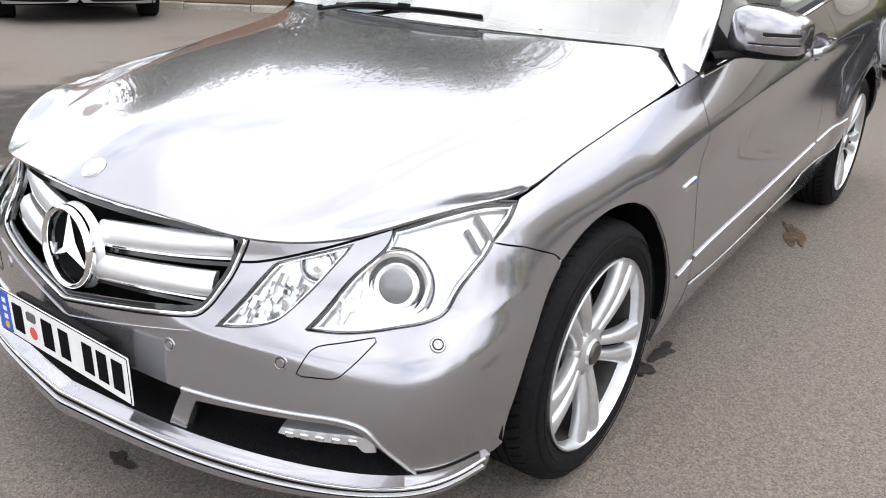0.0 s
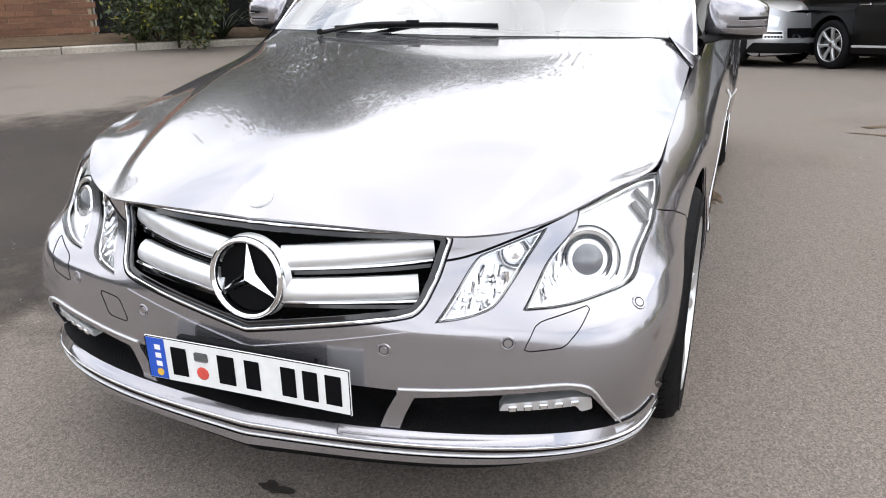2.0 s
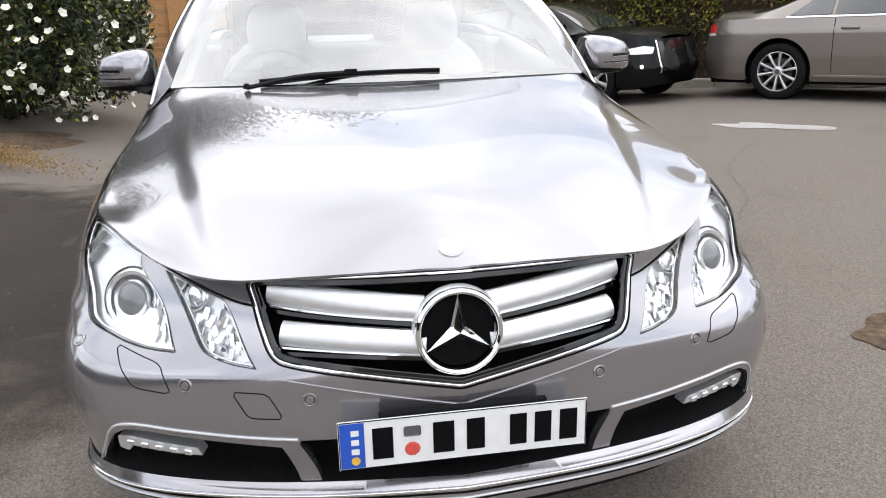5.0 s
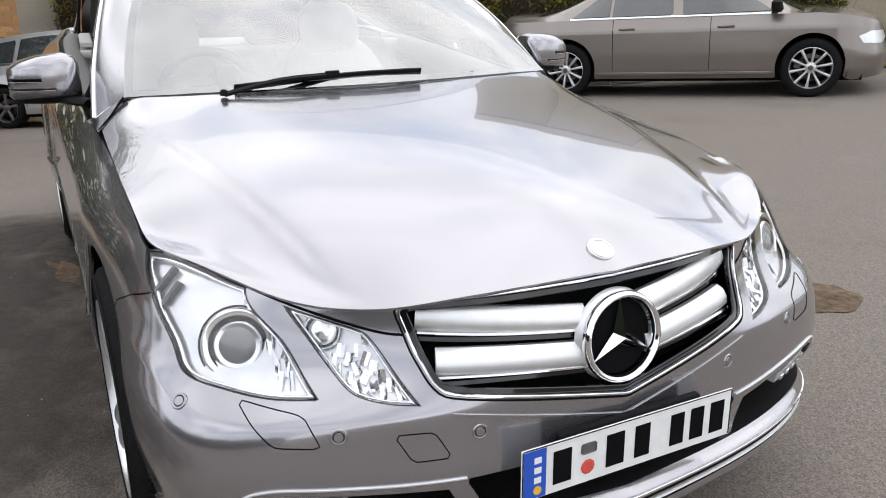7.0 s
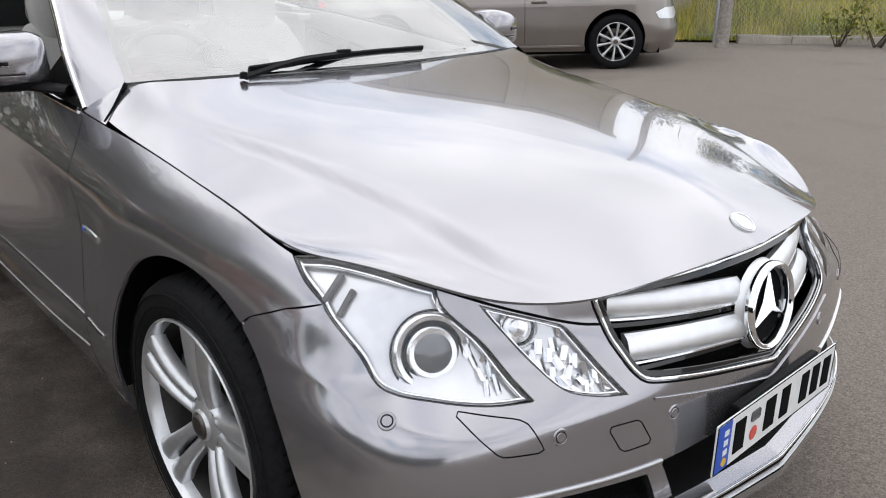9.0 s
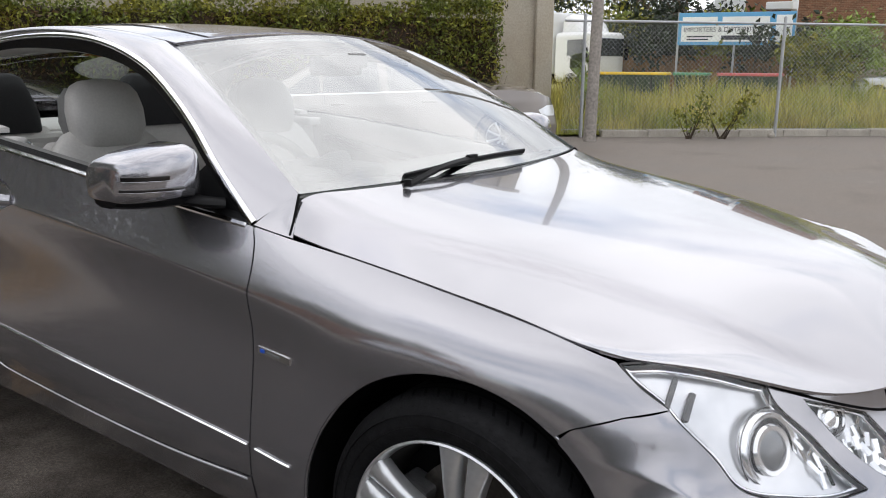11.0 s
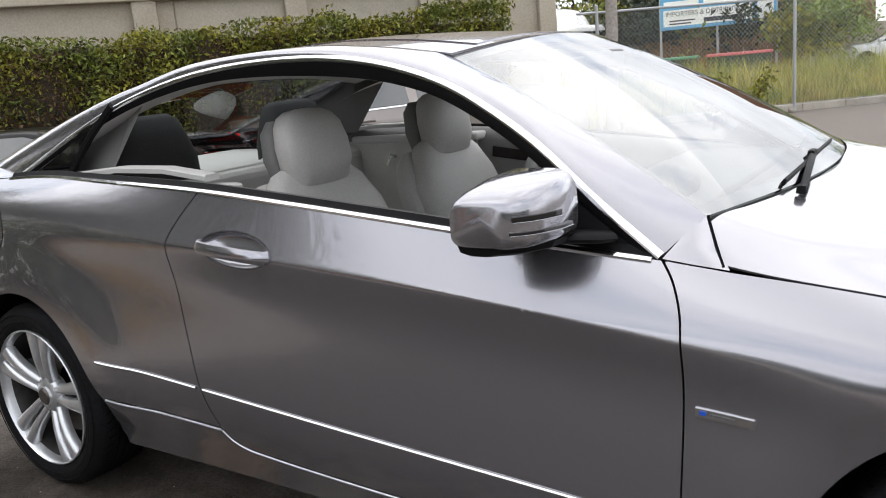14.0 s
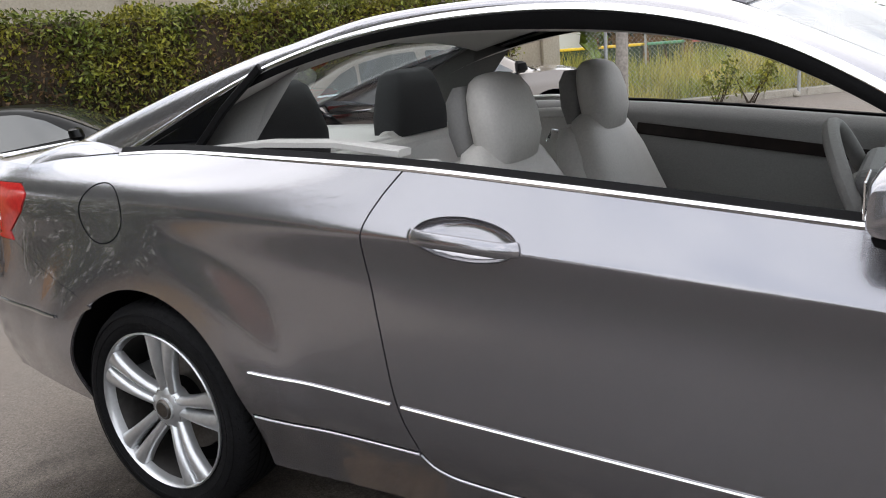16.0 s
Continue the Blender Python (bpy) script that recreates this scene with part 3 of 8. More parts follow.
CREASE_X = np.arange(-2.7, -0.2, 0.012)
PINCH = np.vstack([np.stack([CREASE_X + 0.003 * k, zc_(CREASE_X) + d], 1) for k, d in enumerate((-0.02, -0.009, -0.003, 0.003, 0.009, 0.02))])
SIDES = ((1, False, "left"), (-1, True, "right"))
for sgn, mir, word in SIDES:
    # wing
    line = np.array([tuple(p) for p in curve(gap_hood[:-1], 8)] + [tuple(p) for p in curve([gap_hood[-2], gap_hood[-1]], 4)][1:] + [tuple(p) for p in curve(door_front, 8)][1:] + [(-0.55, 0.205), (-0.375, 0.20)] + arc(0.0, 0.325, ARCH_F, 198, 56) + [(0.245, 0.664), (0.33, 0.70), (SEAM_X, SEAM_Z), (0.345, 0.75)])
    fender = panel("front_wing", skin, line, M["paint"], car, pinch=PINCH, step=0.022, gap=GAP, out=(0, 1, 0), mirror=mir)
    # door
    line = np.array([tuple(p) for p in curve(door_front, 8)] + [tuple(p) for p in curve(door_low, 6)[::-1]][1:] + [tuple(p) for p in curve(door_rear, 8)[::-1]][1:] + [tuple(p) for p in curve(belt, 8)][1:-1])
    door = panel("door", skin, line, M["paint"], car, holes=[HANDLE], pinch=PINCH, step=0.022, gap=GAP, out=(0, 1, 0), mirror=mir)
    # sill
    line = np.array([(-0.565, 0.200)] + [(-0.565, 0.322)] + [tuple(p) for p in curve(door_low, 6)[::-1]][1:-1] + [(-1.86, 0.372), (-2.385, 0.388), (-2.40, 0.20)])
    panel("sill", skin, line, M["paint"], car, step=0.03, gap=GAP, out=(0, 1, 0), mirror=mir)
    # rear quarter, with the tail's corner
    line = np.array([tuple(p) for p in curve(door_rear, 8)] + [(-2.374, 0.394)] + arc(-2.765, 0.325, ARCH_R, 10, 125) + [(-3.05, 0.675), (-3.25, 0.725), (-3.40, 0.80), (-3.42, 0.83), (-3.32, 0.90), (-3.285, 0.955), (-3.33, 0.985), (-3.36, 1.035), (-3.30, 1.05)] + [tuple(p) for p in curve([(-2.965, 1.068), (-2.7, 1.078), (-2.3, 1.068), (-1.872, 1.045)], 6)])
    panel("rear_quarter", skin, line, M["paint"], car, pinch=PINCH, step=0.024, gap=GAP, out=(0, 1, 0), mirror=mir)

# bonnet sheet
half = [tuple(p[:2]) for p in HE[8:]]
cowl = [tuple(p) for p in curve([(-0.548, 0.716), (-0.50, 0.60), (-0.44, 0.35), (-0.415, 0.0)], 8)]
line = np.array(half + [(x, -y) for x, y in half[::-1]][1:] + [(x, -y) for x, y in cowl] + cowl[::-1][1:])
hood = panel("bonnet", bonnet, line, M["paint"], car, thick=0.006, step=0.018, gap=GAP, out=(0, 0, 1))

# ---- nose of the coupe ----
LAMP = [(0.652, 0.745), (0.623, 0.672), (0.578, 0.567)], [(0.578, 0.567), (0.65, 0.570), (0.72, 0.582), (0.772, 0.605, 0.516), (0.80, 0.646, 0.476), (0, 0.694, 0.425), (0, 0.722, 0.394)], [(0, 0.722, 0.394), (0, 0.755, 0.335), (0, 0.779, 0.298)], [(0, 0.779, 0.298), (0, 0.784, 0.36), (0, 0.772, 0.44), (0.652, 0.745)]
lamp_line = outline(*[front(seg) for seg in LAMP], n=8)
small_line = outline(front([(0.600, 0.714), (0.475, 0.667)]), front([(0.475, 0.667), (0.44, 0.60), (0.412, 0.548)]), front([(0.412, 0.548), (0.47, 0.556), (0.52, 0.572), (0.535, 0.588)]), front([(0.535, 0.588), (0.57, 0.655), (0.600, 0.714)]), n=8)
GR = [(0.0, 0.733), (0.20, 0.730), (0.36, 0.724), (0.402, 0.719), (0.419, 0.706), (0.417, 0.690), (0.406, 0.645), (0.394, 0.605), (0.384, 0.580), (0.369, 0.564), (0.345, 0.557), (0.28, 0.546), (0.14, 0.525), (0.0, 0.503)]
gr_half = [tuple(q) for q in curve(front(GR), 6)]
grille_line = np.array(gr_half + [(-u, z) for u, z in gr_half[::-1]][1:-1])
mid_half = front([(0.0, 0.405), (0.335, 0.396), (0.338, 0.388), (0.292, 0.286), (0.0, 0.286)])
mid_line = np.array(mid_half + [(-u, z) for u, z in mid_half[::-1]][1:-1])
side_line = np.array(front([(0.374, 0.380), (0.55, 0.396), (0.66, 0.408), (0.70, 0.407), (0.728, 0.390), (0.750, 0.350), (0.775, 0.292), (0.765, 0.284), (0.55, 0.284), (0.336, 0.286)]))


def flip(line):
    return np.array(line) * [-1, 1]


edge_half = [(0.0, 0.739), (0.15, 0.736), (0.30, 0.729), (0.42, 0.719), (0.51, 0.713), (0.585, 0.722), (0.652, 0.745)]
top_half = [tuple(q) for q in curve(front(edge_half), 5)]
lamp_in = [tuple(q) for q in outline(front(LAMP[0]), front(LAMP[1]), n=8)][:-1]
seam = [(u_at(0.722, x=0.400), 0.722), (u_at(0.700, x=0.33), 0.700), (u_at(0.664, x=0.245), 0.664)]
arch_front = [(u_at(z, x=x), z) for x, z in arc(0.0, 0.325, ARCH_F, 55, -8, 14)]
lip_top = 0.262
half_b = top_half[:-1] + lamp_in + seam + arch_front + [(u_at(lip_top, x=0.40), lip_top)]
line = np.array(half_b + [(-u, z) for u, z in half_b[::-1]][:-1])
CU = np.arange(-1.22, 1.22, 0.012)
CREST = np.vstack([np.stack([CU + 0.003 * k, crest_z(CU) + d], 1) for k, d in enumerate((-0.016, -0.006, 0.0, 0.006, 0.016))])
bumper = panel("front_bumper", ring, line, M["paint"], car, pinch=CREST, holes=[small_line, flip(small_line), grille_line, mid_line, side_line, flip(side_line)], step=0.022, thick=0.022, out=OUT_FRONT)


def lifted(d):
    """The skin moved out by d."""
    def f(P):
        e = 3e-4
        P = np.asarray(P, float)
        V = ring(P)
        N = np.cross(ring(P + [e, 0]) - ring(P - [e, 0]), ring(P + [0, e]) - ring(P - [0, e]))
        N /= np.linalg.norm(N, axis=1)[:, None]
        N *= np.where(np.sum(N * OUT_FRONT(V), 1) < 0, -1, 1)[:, None]
        return V + N * (d(P)[:, None] if callable(d) else d)
    return f


def at(u, z, d=0.0):
    """The frame of the skin at (u, z): x along it, y up it, z outwards."""
    e = 1e-3
    p = lifted(d)([(u, z)])[0]
    a = ring([(u + e, z)])[0] - ring([(u - e, z)])[0]
    b = ring([(u, z + e)])[0] - ring([(u, z - e)])[0]
    n = np.cross(a, b)
    n /= np.linalg.norm(n)
    if n @ OUT_FRONT(p[None])[0] < 0:
        n = -n
    b -= n * (b @ n)
    b /= np.linalg.norm(b)
    a = np.cross(b, n)
    m = Matrix.Identity(4)
    for i in range(3):
        m[i][0], m[i][1], m[i][2], m[i][3] = a[i], b[i], n[i], p[i]
    return m


def along(uz, d=0.0):
    """A line on the skin with its outward directions."""
    uz = np.array(uz, float)
    f = lifted(d)(uz)
    return f, lifted((lambda P: d(P) + 0.01) if callable(d) else d + 0.01)(uz) - f


def strip(name, uz, w, h, material, parent, d=0.0, closed=False, label="", step=0.012, prof=None):
    pts, ups = along(resample(uz, step, closed), d)
    return sweep(name, pts, prof or rect_prof(w, h), material, parent, ups, closed, label)


# lower lip, standing forward of the bumper, with its bright strip and the splitter
uL = u_at(0.25, x=0.42)


def lip_d(P):
    """How far the lip stands out."""
    q = np.clip(1 - (np.abs(P[:, 0]) / uL) ** 2.5, 0, 1)
    return 0.008 + 0.025 * q


def lip_z(u):
    return 0.006 + 0.019 * (1 - (np.abs(u) / uL) ** 2)


LU = np.linspace(-uL, uL, 60)
lip = panel("lower_lip", lifted(lip_d), np.array([(u, 0.222 - 0.004 * (1 - abs(u) / uL) + lip_z(u)) for u in LU] + [(u, 0.262 + lip_z(u)) for u in LU[::-1]]), M["paint"], car, step=0.02, thick=0.02, out=OUT_FRONT)
for z, w, mt, nm in ((0.2575, 0.006, "chrome", "lip_strip"), (0.250, 0.004, "gap", "lip_groove"), (0.240, 0.003, "satin", "lip_edge"), (0.235, 0.003, "gap", "lip_groove")):
    strip(nm, [(u, z + lip_z(u)) for u in np.linspace(-uL * 0.985, uL * 0.985, 90)], w, 0.004 if mt in ("chrome", "satin") else 0.0016, M[mt], lip, d=lip_d)
panel("splitter", lifted(-0.004), np.array([(-uL, 0.227), (-uL * 0.6, 0.203), (0, 0.200), (uL * 0.6, 0.203), (uL, 0.227), (uL * 0.5, 0.222), (0, 0.218), (-uL * 0.5, 0.222)]), M["black"], car, step=0.03, out=OUT_FRONT)

# painted shelf from the lip's edge up and back into the openings
UPWARD = lambda V: np.stack([V[:, 0] * 0.3, 0 * V[:, 0], 1 + 0 * V[:, 0]], 1)
for nm, mt, s0, s1, d0, d1 in (("intake_shelf", "paint", 0.0, 0.014, None, 0.004), ("intake_floor", "mesh", 0.014, 0.036, 0.004, -0.072)):
    surf = lifted(lambda P: (lip_d(P) if d0 is None else d0) + (d1 - (lip_d(P) if d0 is None else d0)) * np.clip((P[:, 1] - 0.2615 - s0 - lip_z(P[:, 0])) / (s1 - s0), 0, 1))
    panel(nm, surf, np.array([(u, 0.2615 + s0 + lip_z(u)) for u in LU * 0.97] + [(u, 0.2615 + s1 + lip_z(u)) for u in LU[::-1] * 0.97]), M[mt], car, step=0.012, thick=0.0, out=UPWARD)
# dark backing behind openings
panel("intake_mesh", lifted(-0.070), inset(mid_line, -0.03), M["mesh"], car, step=0.03, thick=0, out=OUT_FRONT)
for sg in (1, -1):
    panel("intake_mesh", lifted(-0.070), inset(side_line if sg > 0 else flip(side_line), -0.03), M["mesh"], car, step=0.03, thick=0, out=OUT_FRONT)
    # crease highlight over the side intake, a satin strip from the middle bracket outwards
    strip("intake_trim", front([(sg * y, z) for y, z in curve([(0.340, 0.399), (0.45, 0.404), (0.58, 0.414), (0.69, 0.421), (0.728, 0.408), (0.757, 0.350), (0.784, 0.284)], 6)]), 0.0045, 0.004, M["satin"], bumper)
    # day light bar with its lamps
    drl = panel("day_light", lifted(-0.012), np.array(front([(sg * y, z) for y, z in ((0.548, 0.345), (0.556, 0.363), (0.700, 0.380), (0.733, 0.373), (0.735, 0.337), (0.712, 0.333), (0.702, 0.352), (0.60, 0.345))])), M["satin"], bumper, step=0.015, thick=0.03, out=OUT_FRONT, label="clear day running light bar")
    for k in range(5):
        y = 0.575 + 0.031 * k
        m = at(*front([(sg * y, 0.3535 + 0.0028 * k)])[0], -0.011)
        part("led", box(-0.009, 0.009, -0.007, 0.007, 0, 0.006, 0.002, 1), M["lamp_in"], drl, m=m)

# grille: dark depth, chrome frame, bars
grille = panel("grille", lifted(-0.075), inset(grille_line, -0.02), M["mesh"], car, step=0.03, thick=0, out=OUT_FRONT, label="black mesh grille with silver bars and chrome frame")
strip("grille_frame", inset(grille_line, 0.0025), 0.006, 0.007, M["chrome"], grille, d=-0.004, closed=True)
strip("grille_inner_frame", inset(grille_line, 0.011), 0.013, 0.006, M["gloss"], grille, d=-0.012, closed=True)
strip("grille_groove", inset(grille_line, -0.004), 0.004, 0.0015, M["gap"], grille, d=0.0, closed=True)
bar_prof = [(0.024, -0.004), (0.027, 0.004), (0.022, 0.013), (0.008, 0.019), (-0.012, 0.017), (-0.025, 0.008), (-0.027, -0.004)]
for sg in (1, -1):
    for z0, z1, y1 in ((0.668, 0.688, 0.392), (0.594, 0.618, 0.368)):
        ys = np.linspace(0.070, y1, 26)
        uz = front([(sg * y, z0 + (z1 - z0) * ((y - 0.07) / 0.32)) for y in ys])
        pf = bar_prof if sg > 0 else [(-a, b) for a, b in bar_prof][::-1]
        bar = strip("grille_bar", uz, 0, 0, M["satin"], grille, d=-0.034, prof=pf)
        strip("bar_edge", [(u, z - 0.0265) for u, z in uz], 0.006, 0.008, M["chrome"], bar, d=-0.030)
        strip("bar_shadow", [(u, z - 0.036) for u, z in uz], 0.010, 0.004, M["gloss"], bar, d=-0.036)

# round badge: chrome ring, dark dish, three-armed figure
bx = float(ring([(0.0, 0.615)])[0][0])
badge = part("round_badge", lathe(bmesh.new(), [(0.0, -0.012), (0.076, -0.012), (0.076, -0.03), (0.0, -0.03)], 48, "x"), M["gap"], grille, "black dish of the badge", smooth=True, m=Matrix.Translation((bx - 0.016, 0, 0.615)) @ Euler((0, radians(-7), 0)).to_matrix().to_4x4())
tor = [(0.085 + 0.0075 * math.cos(a), 0.0 + 0.012 * math.sin(a)) for a in np.linspace(0, 2 * math.pi, 13)]
part("badge_ring", lathe(bmesh.new(), tor, 64, "x"), M["chrome"], badge, smooth=True)
bmst = bmesh.new()
for k in range(3):
    a = radians(90 + 120 * k)
    tip, l_, r_ = (0.079 * math.cos(a), 0.079 * math.sin(a)), (0.019 * math.cos(a + 1.047), 0.019 * math.sin(a + 1.047)), (0.019 * math.cos(a - 1.047), 0.019 * math.sin(a - 1.047))
    c = bmst.verts.new((0.013, 0, 0))
    vt, vl, vr = bmst.verts.new((-0.002, *tip)), bmst.verts.new((-0.006, *l_)), bmst.verts.new((-0.006, *r_))
    bmst.faces.new((c, vt, vl)), bmst.faces.new((c, vr, vt)), bmst.faces.new((vt, vr, vl)), bmst.faces.new((c, vl, vr))
part("badge_surround", lathe(bmesh.new(), [(0.084, -0.010), (0.090, -0.014), (0.095, -0.026)], 56, "x"), M["satin"], badge, "satin silver surround", smooth=True)
part("badge_star", bmst, M["chrome"], badge)
# small round emblem on the bonnet
e0 = bonnet(np.array([[0.722, 0.0]]))[0]
emb = part("bonnet_emblem", lathe(bmesh.new(), [(0.0, 0.0055), (0.020, 0.0055), (0.0215, 0.004), (0.0275, 0.004), (0.0285, 0.0)], 40, "z"), M["satin"], hood, "small round silver emblem", smooth=True, m=Matrix.Translation(e0) @ Euler((0, radians(31), 0)).to_matrix().to_4x4())
part("emblem_ring", lathe(bmesh.new(), [(0.0205, 0.0065), (0.0225, 0.0072), (0.0245, 0.0065), (0.0245, 0.003), (0.0205, 0.003)], 40, "z"), M["satin"], emb, smooth=True)

# shut lines of the bonnet's nose
for sg in (1, -1):
    strip("shut_line", front([(sg * y, z) for y, z in curve([(0.648, 0.742), (0.600, 0.720), (0.54, 0.696), (0.475, 0.673), (0.44, 0.664), (0.412, 0.661)], 8)]), 0.005, 0.0012, M["gap"], bumper, d=0.0)
# edge line under the grille
strip("bumper_crest", [tuple(q) for q in front([(y, 0.461 + 0.186 * abs(y)) for y in np.linspace(-0.36, 0.36, 37)])], 0.005, 0.003, M["paint"], bumper, d=0.0, step=0.02)

def rounded(corners, k=0.16):
    """A closed line with rounded corners on the skin, from (y, z) corners."""
    c = [np.array(p) for p in corners]
    pts = []
    for i, p in enumerate(c):
        a, b = c[i - 1], c[(i + 1) % len(c)]
        q0, q1 = p + (a - p) * k, p + (b - p) * k
        pts += [tuple((1 - t) ** 2 * q0 + 2 * t * (1 - t) * p + t * t * q1) for t in np.linspace(0, 1, 6)]
    return np.array(front(pts))


def facets(name, line, parent, du, dz, seed):
    """Small tilted mirror facets over a patch of the skin, set back behind the lens."""
    rg = np.random.default_rng(seed)
    p = np.array(line)
    lo, hi = p.min(0), p.max(0)
    V, F = [], []
    for i, u in enumerate(np.arange(lo[0], hi[0], du)):
        for z in np.arange(lo[1] - dz * 0.5 * (i % 2), hi[1], dz):
            if not inside(np.array([[u + du / 2, z + dz / 2]]), p)[0]:
                continue
            m = at(u + du / 2, z + dz / 2, -0.016) @ Euler((rg.normal(0, 0.30), rg.normal(0, 0.42), rg.normal(0, 0.25))).to_matrix().to_4x4()
            k = len(V)
            V += [m @ Vector((a * du * 0.5, b * dz * 0.5, c)) for a, b, c in ((-1, -1, 0.002), (0, -1, -0.002), (1, -1, 0.002), (1, 1, 0.002), (0, 1, -0.002), (-1, 1, 0.002))]
            F += [(k, k + 1, k + 4, k + 5), (k + 1, k + 2, k + 3, k + 4)]
    return obj(name, V, F, M["chrome"], parent, "bright fluted reflector", smooth=False)


# headlamps
for sg in (1, -1):
    L = lamp_line if sg > 0 else flip(lamp_line)
    S = small_line if sg > 0 else flip(small_line)
    lamp = panel("headlamp", lifted(-0.022), inset(L, 0.003), M["lamp_grey"], car, step=0.018, thick=-0.020, out=OUT_FRONT, label="clear headlamp with a bright reflector and round projector")
    strip("lamp_seal", inset(L, 0.000), 0.005, 0.0025, M["gloss"], lamp, d=-0.0035, closed=True)
    strip("lamp_bezel", inset(L, 0.008), 0.005, 0.006, M["lamp_in"], lamp, d=-0.014, closed=True)
    up, zp = front([(0.690, 0.650)])[0]
    m = at(sg * up, zp, -0.0225)
    d = (Vector((0.93, 0.30 * sg, 0.0)).normalized() + m.to_3x3().col[2] * 1.5).normalized()
    mm = Matrix.Translation(m.translation) @ d.to_track_quat("Z", "Y").to_matrix().to_4x4() @ Matrix.Diagonal((1, 1, 0.5, 1))
    hous = part("projector", lathe(bmesh.new(), [(0.070, -0.02), (0.069, 0.010), (0.064, 0.016), (0.056, 0.012), (0.050, 0.0), (0.046, 0.012), (0.042, 0.022), (0.034, 0.020)], 48, "z"), M["lamp_in"], lamp, "round chromed projector", smooth=True, m=mm)
    part("projector_lens", lathe(bmesh.new(), [(0.0, 0.042), (0.010, 0.041), (0.019, 0.037), (0.027, 0.030), (0.034, 0.020)], 40, "z"), M["lensball"], hous, "dark glass ball lens", smooth=True)
    part("projector_gap", lathe(bmesh.new(), [(0.0465, 0.0125), (0.050, 0.0030), (0.0545, 0.0125)], 48, "z"), M["gloss"], hous, "dark ring round the projector")
    part("projector_gap", lathe(bmesh.new(), [(0.0700, 0.0000), (0.0745, 0.0030)], 48, "z"), M["gloss"], hous)
    # stepped white reflector round the projector, and dark ribs of the indicator
    for r0, r1, h0, h1 in ((0.076, 0.094, 0.004, 0.010), (0.098, 0.112, 0.000, 0.006)):
        part("reflector_step", lathe(bmesh.new(), [(r0, h0), (r0 + 0.003, h1), (r1, h1 + 0.002), (r1 + 0.003, h0)], 48, "z", radians(100 if sg > 0 else -60), radians(260 if sg > 0 else 80)), M["lamp_grey"], lamp, smooth=False, m=mm)
    for k, (z, x) in enumerate(((0.748, 0.392), (0.728, 0.425))):
        uu = u_at(z, x=x)
        m = at(sg * uu, z, -0.014)
        part("indicator_rib", box(-0.005, 0.005, -0.030 + 0.004 * k, 0.030 - 0.004 * k, -0.008, 0.006, 0.002, 2), M["darktrim"], lamp, "dark rib", m=m @ Euler((0, 0, radians(20 * sg))).to_matrix().to_4x4())
    facets("fluted_reflector", [(sg * u, z) for u, z in front([(0.598, 0.580), (0.640, 0.582), (0.648, 0.660), (0.636, 0.690), (0.622, 0.650)])], lamp, 0.009, 0.036, 41)
    lens = panel("headlamp_lens", lifted(0.0005), inset(L, 0.003), M["lens"], lamp, step=0.018, thick=0.0, out=OUT_FRONT, label="clear plastic lens")
    lens.visible_shadow = False
    small = panel("inner_lamp", lifted(-0.022), inset(S, 0.002), M["lamp_grey"], car, step=0.018, thick=-0.020, out=OUT_FRONT, label="clear slanted inner lamp beside the headlamp")
    strip("lamp_seal", inset(S, 0.0), 0.005, 0.0025, M["gloss"], small, d=-0.0035, closed=True)
    strip("lamp_bezel", inset(S, 0.007), 0.004, 0.006, M["lamp_in"], small, d=-0.014, closed=True)
    for (y, z), r in (((0.545, 0.668), 0.036),):
        uu, zz = front([(y, z)])[0]
        m = at(sg * uu, zz, -0.019)
        bowl = part("lamp_bowl", lathe(bmesh.new(), [(r, 0.010), (r * 0.92, 0.013), (r * 0.86, 0.008), (r * 0.6, -0.001), (r * 0.42, 0.0), (r * 0.40, 0.008), (0.0, 0.011)], 32, "z"), M["lamp_in"], small, "round chrome bowl", smooth=True, m=m)
        part("bowl_ring", lathe(bmesh.new(), [(r * 0.84, 0.0085), (r * 0.72, 0.0045)], 32, "z"), M["gloss"], bowl)
    facets("faceted_reflector", [(sg * u, z) for u, z in front([(0.430, 0.560), (0.500, 0.572), (0.530, 0.596), (0.545, 0.625), (0.520, 0.640), (0.478, 0.655)])], small, 0.015, 0.026, 43)
    lens = panel("inner_lamp_lens", lifted(0.0005), inset(S, 0.002), M["lens"], small, step=0.018, thick=0.0, out=OUT_FRONT, label="clear plastic lens")
    lens.visible_shadow = False
    # parking sensors
    for y, z, x in ((0.310, 0.486, None), (0.562, 0.512, None), (0.0, 0.565, 0.556)):
        uu = u_at(z, x=x) if x else u_at(z, y=y)
        m = at(sg * uu, z, 0.0)
        sensor = part("parking_sensor", lathe(bmesh.new(), [(0.0, 0.0025), (0.0085, 0.0025), (0.0095, 0.001)], 24, "z"), M["paint"], bumper, smooth=True, m=m)
        part("sensor_ring", lathe(bmesh.new(), [(0.0095, 0.0005), (0.0115, 0.0022), (0.0145, 0.0022), (0.016, 0.0)], 24, "z"), M["paint"], sensor, smooth=True)
        part("sensor_gap", lathe(bmesh.new(), [(0.0085, 0.0012), (0.0105, 0.0016)], 24, "z"), M["gap"], sensor)
    # washer cover
    wl_ = rounded([(sg * y, z) for y, z in ((0.592, 0.493), (0.612, 0.549), (0.713, 0.574), (0.673, 0.502))])
    strip("washer_cover", wl_, 0.0022, 0.0008, M["gap"], bumper, closed=True, label="outline of the headlamp washer cover")
tow = rounded([(-0.468, 0.503), (-0.395, 0.499), (-0.365, 0.444), (-0.437, 0.446)])
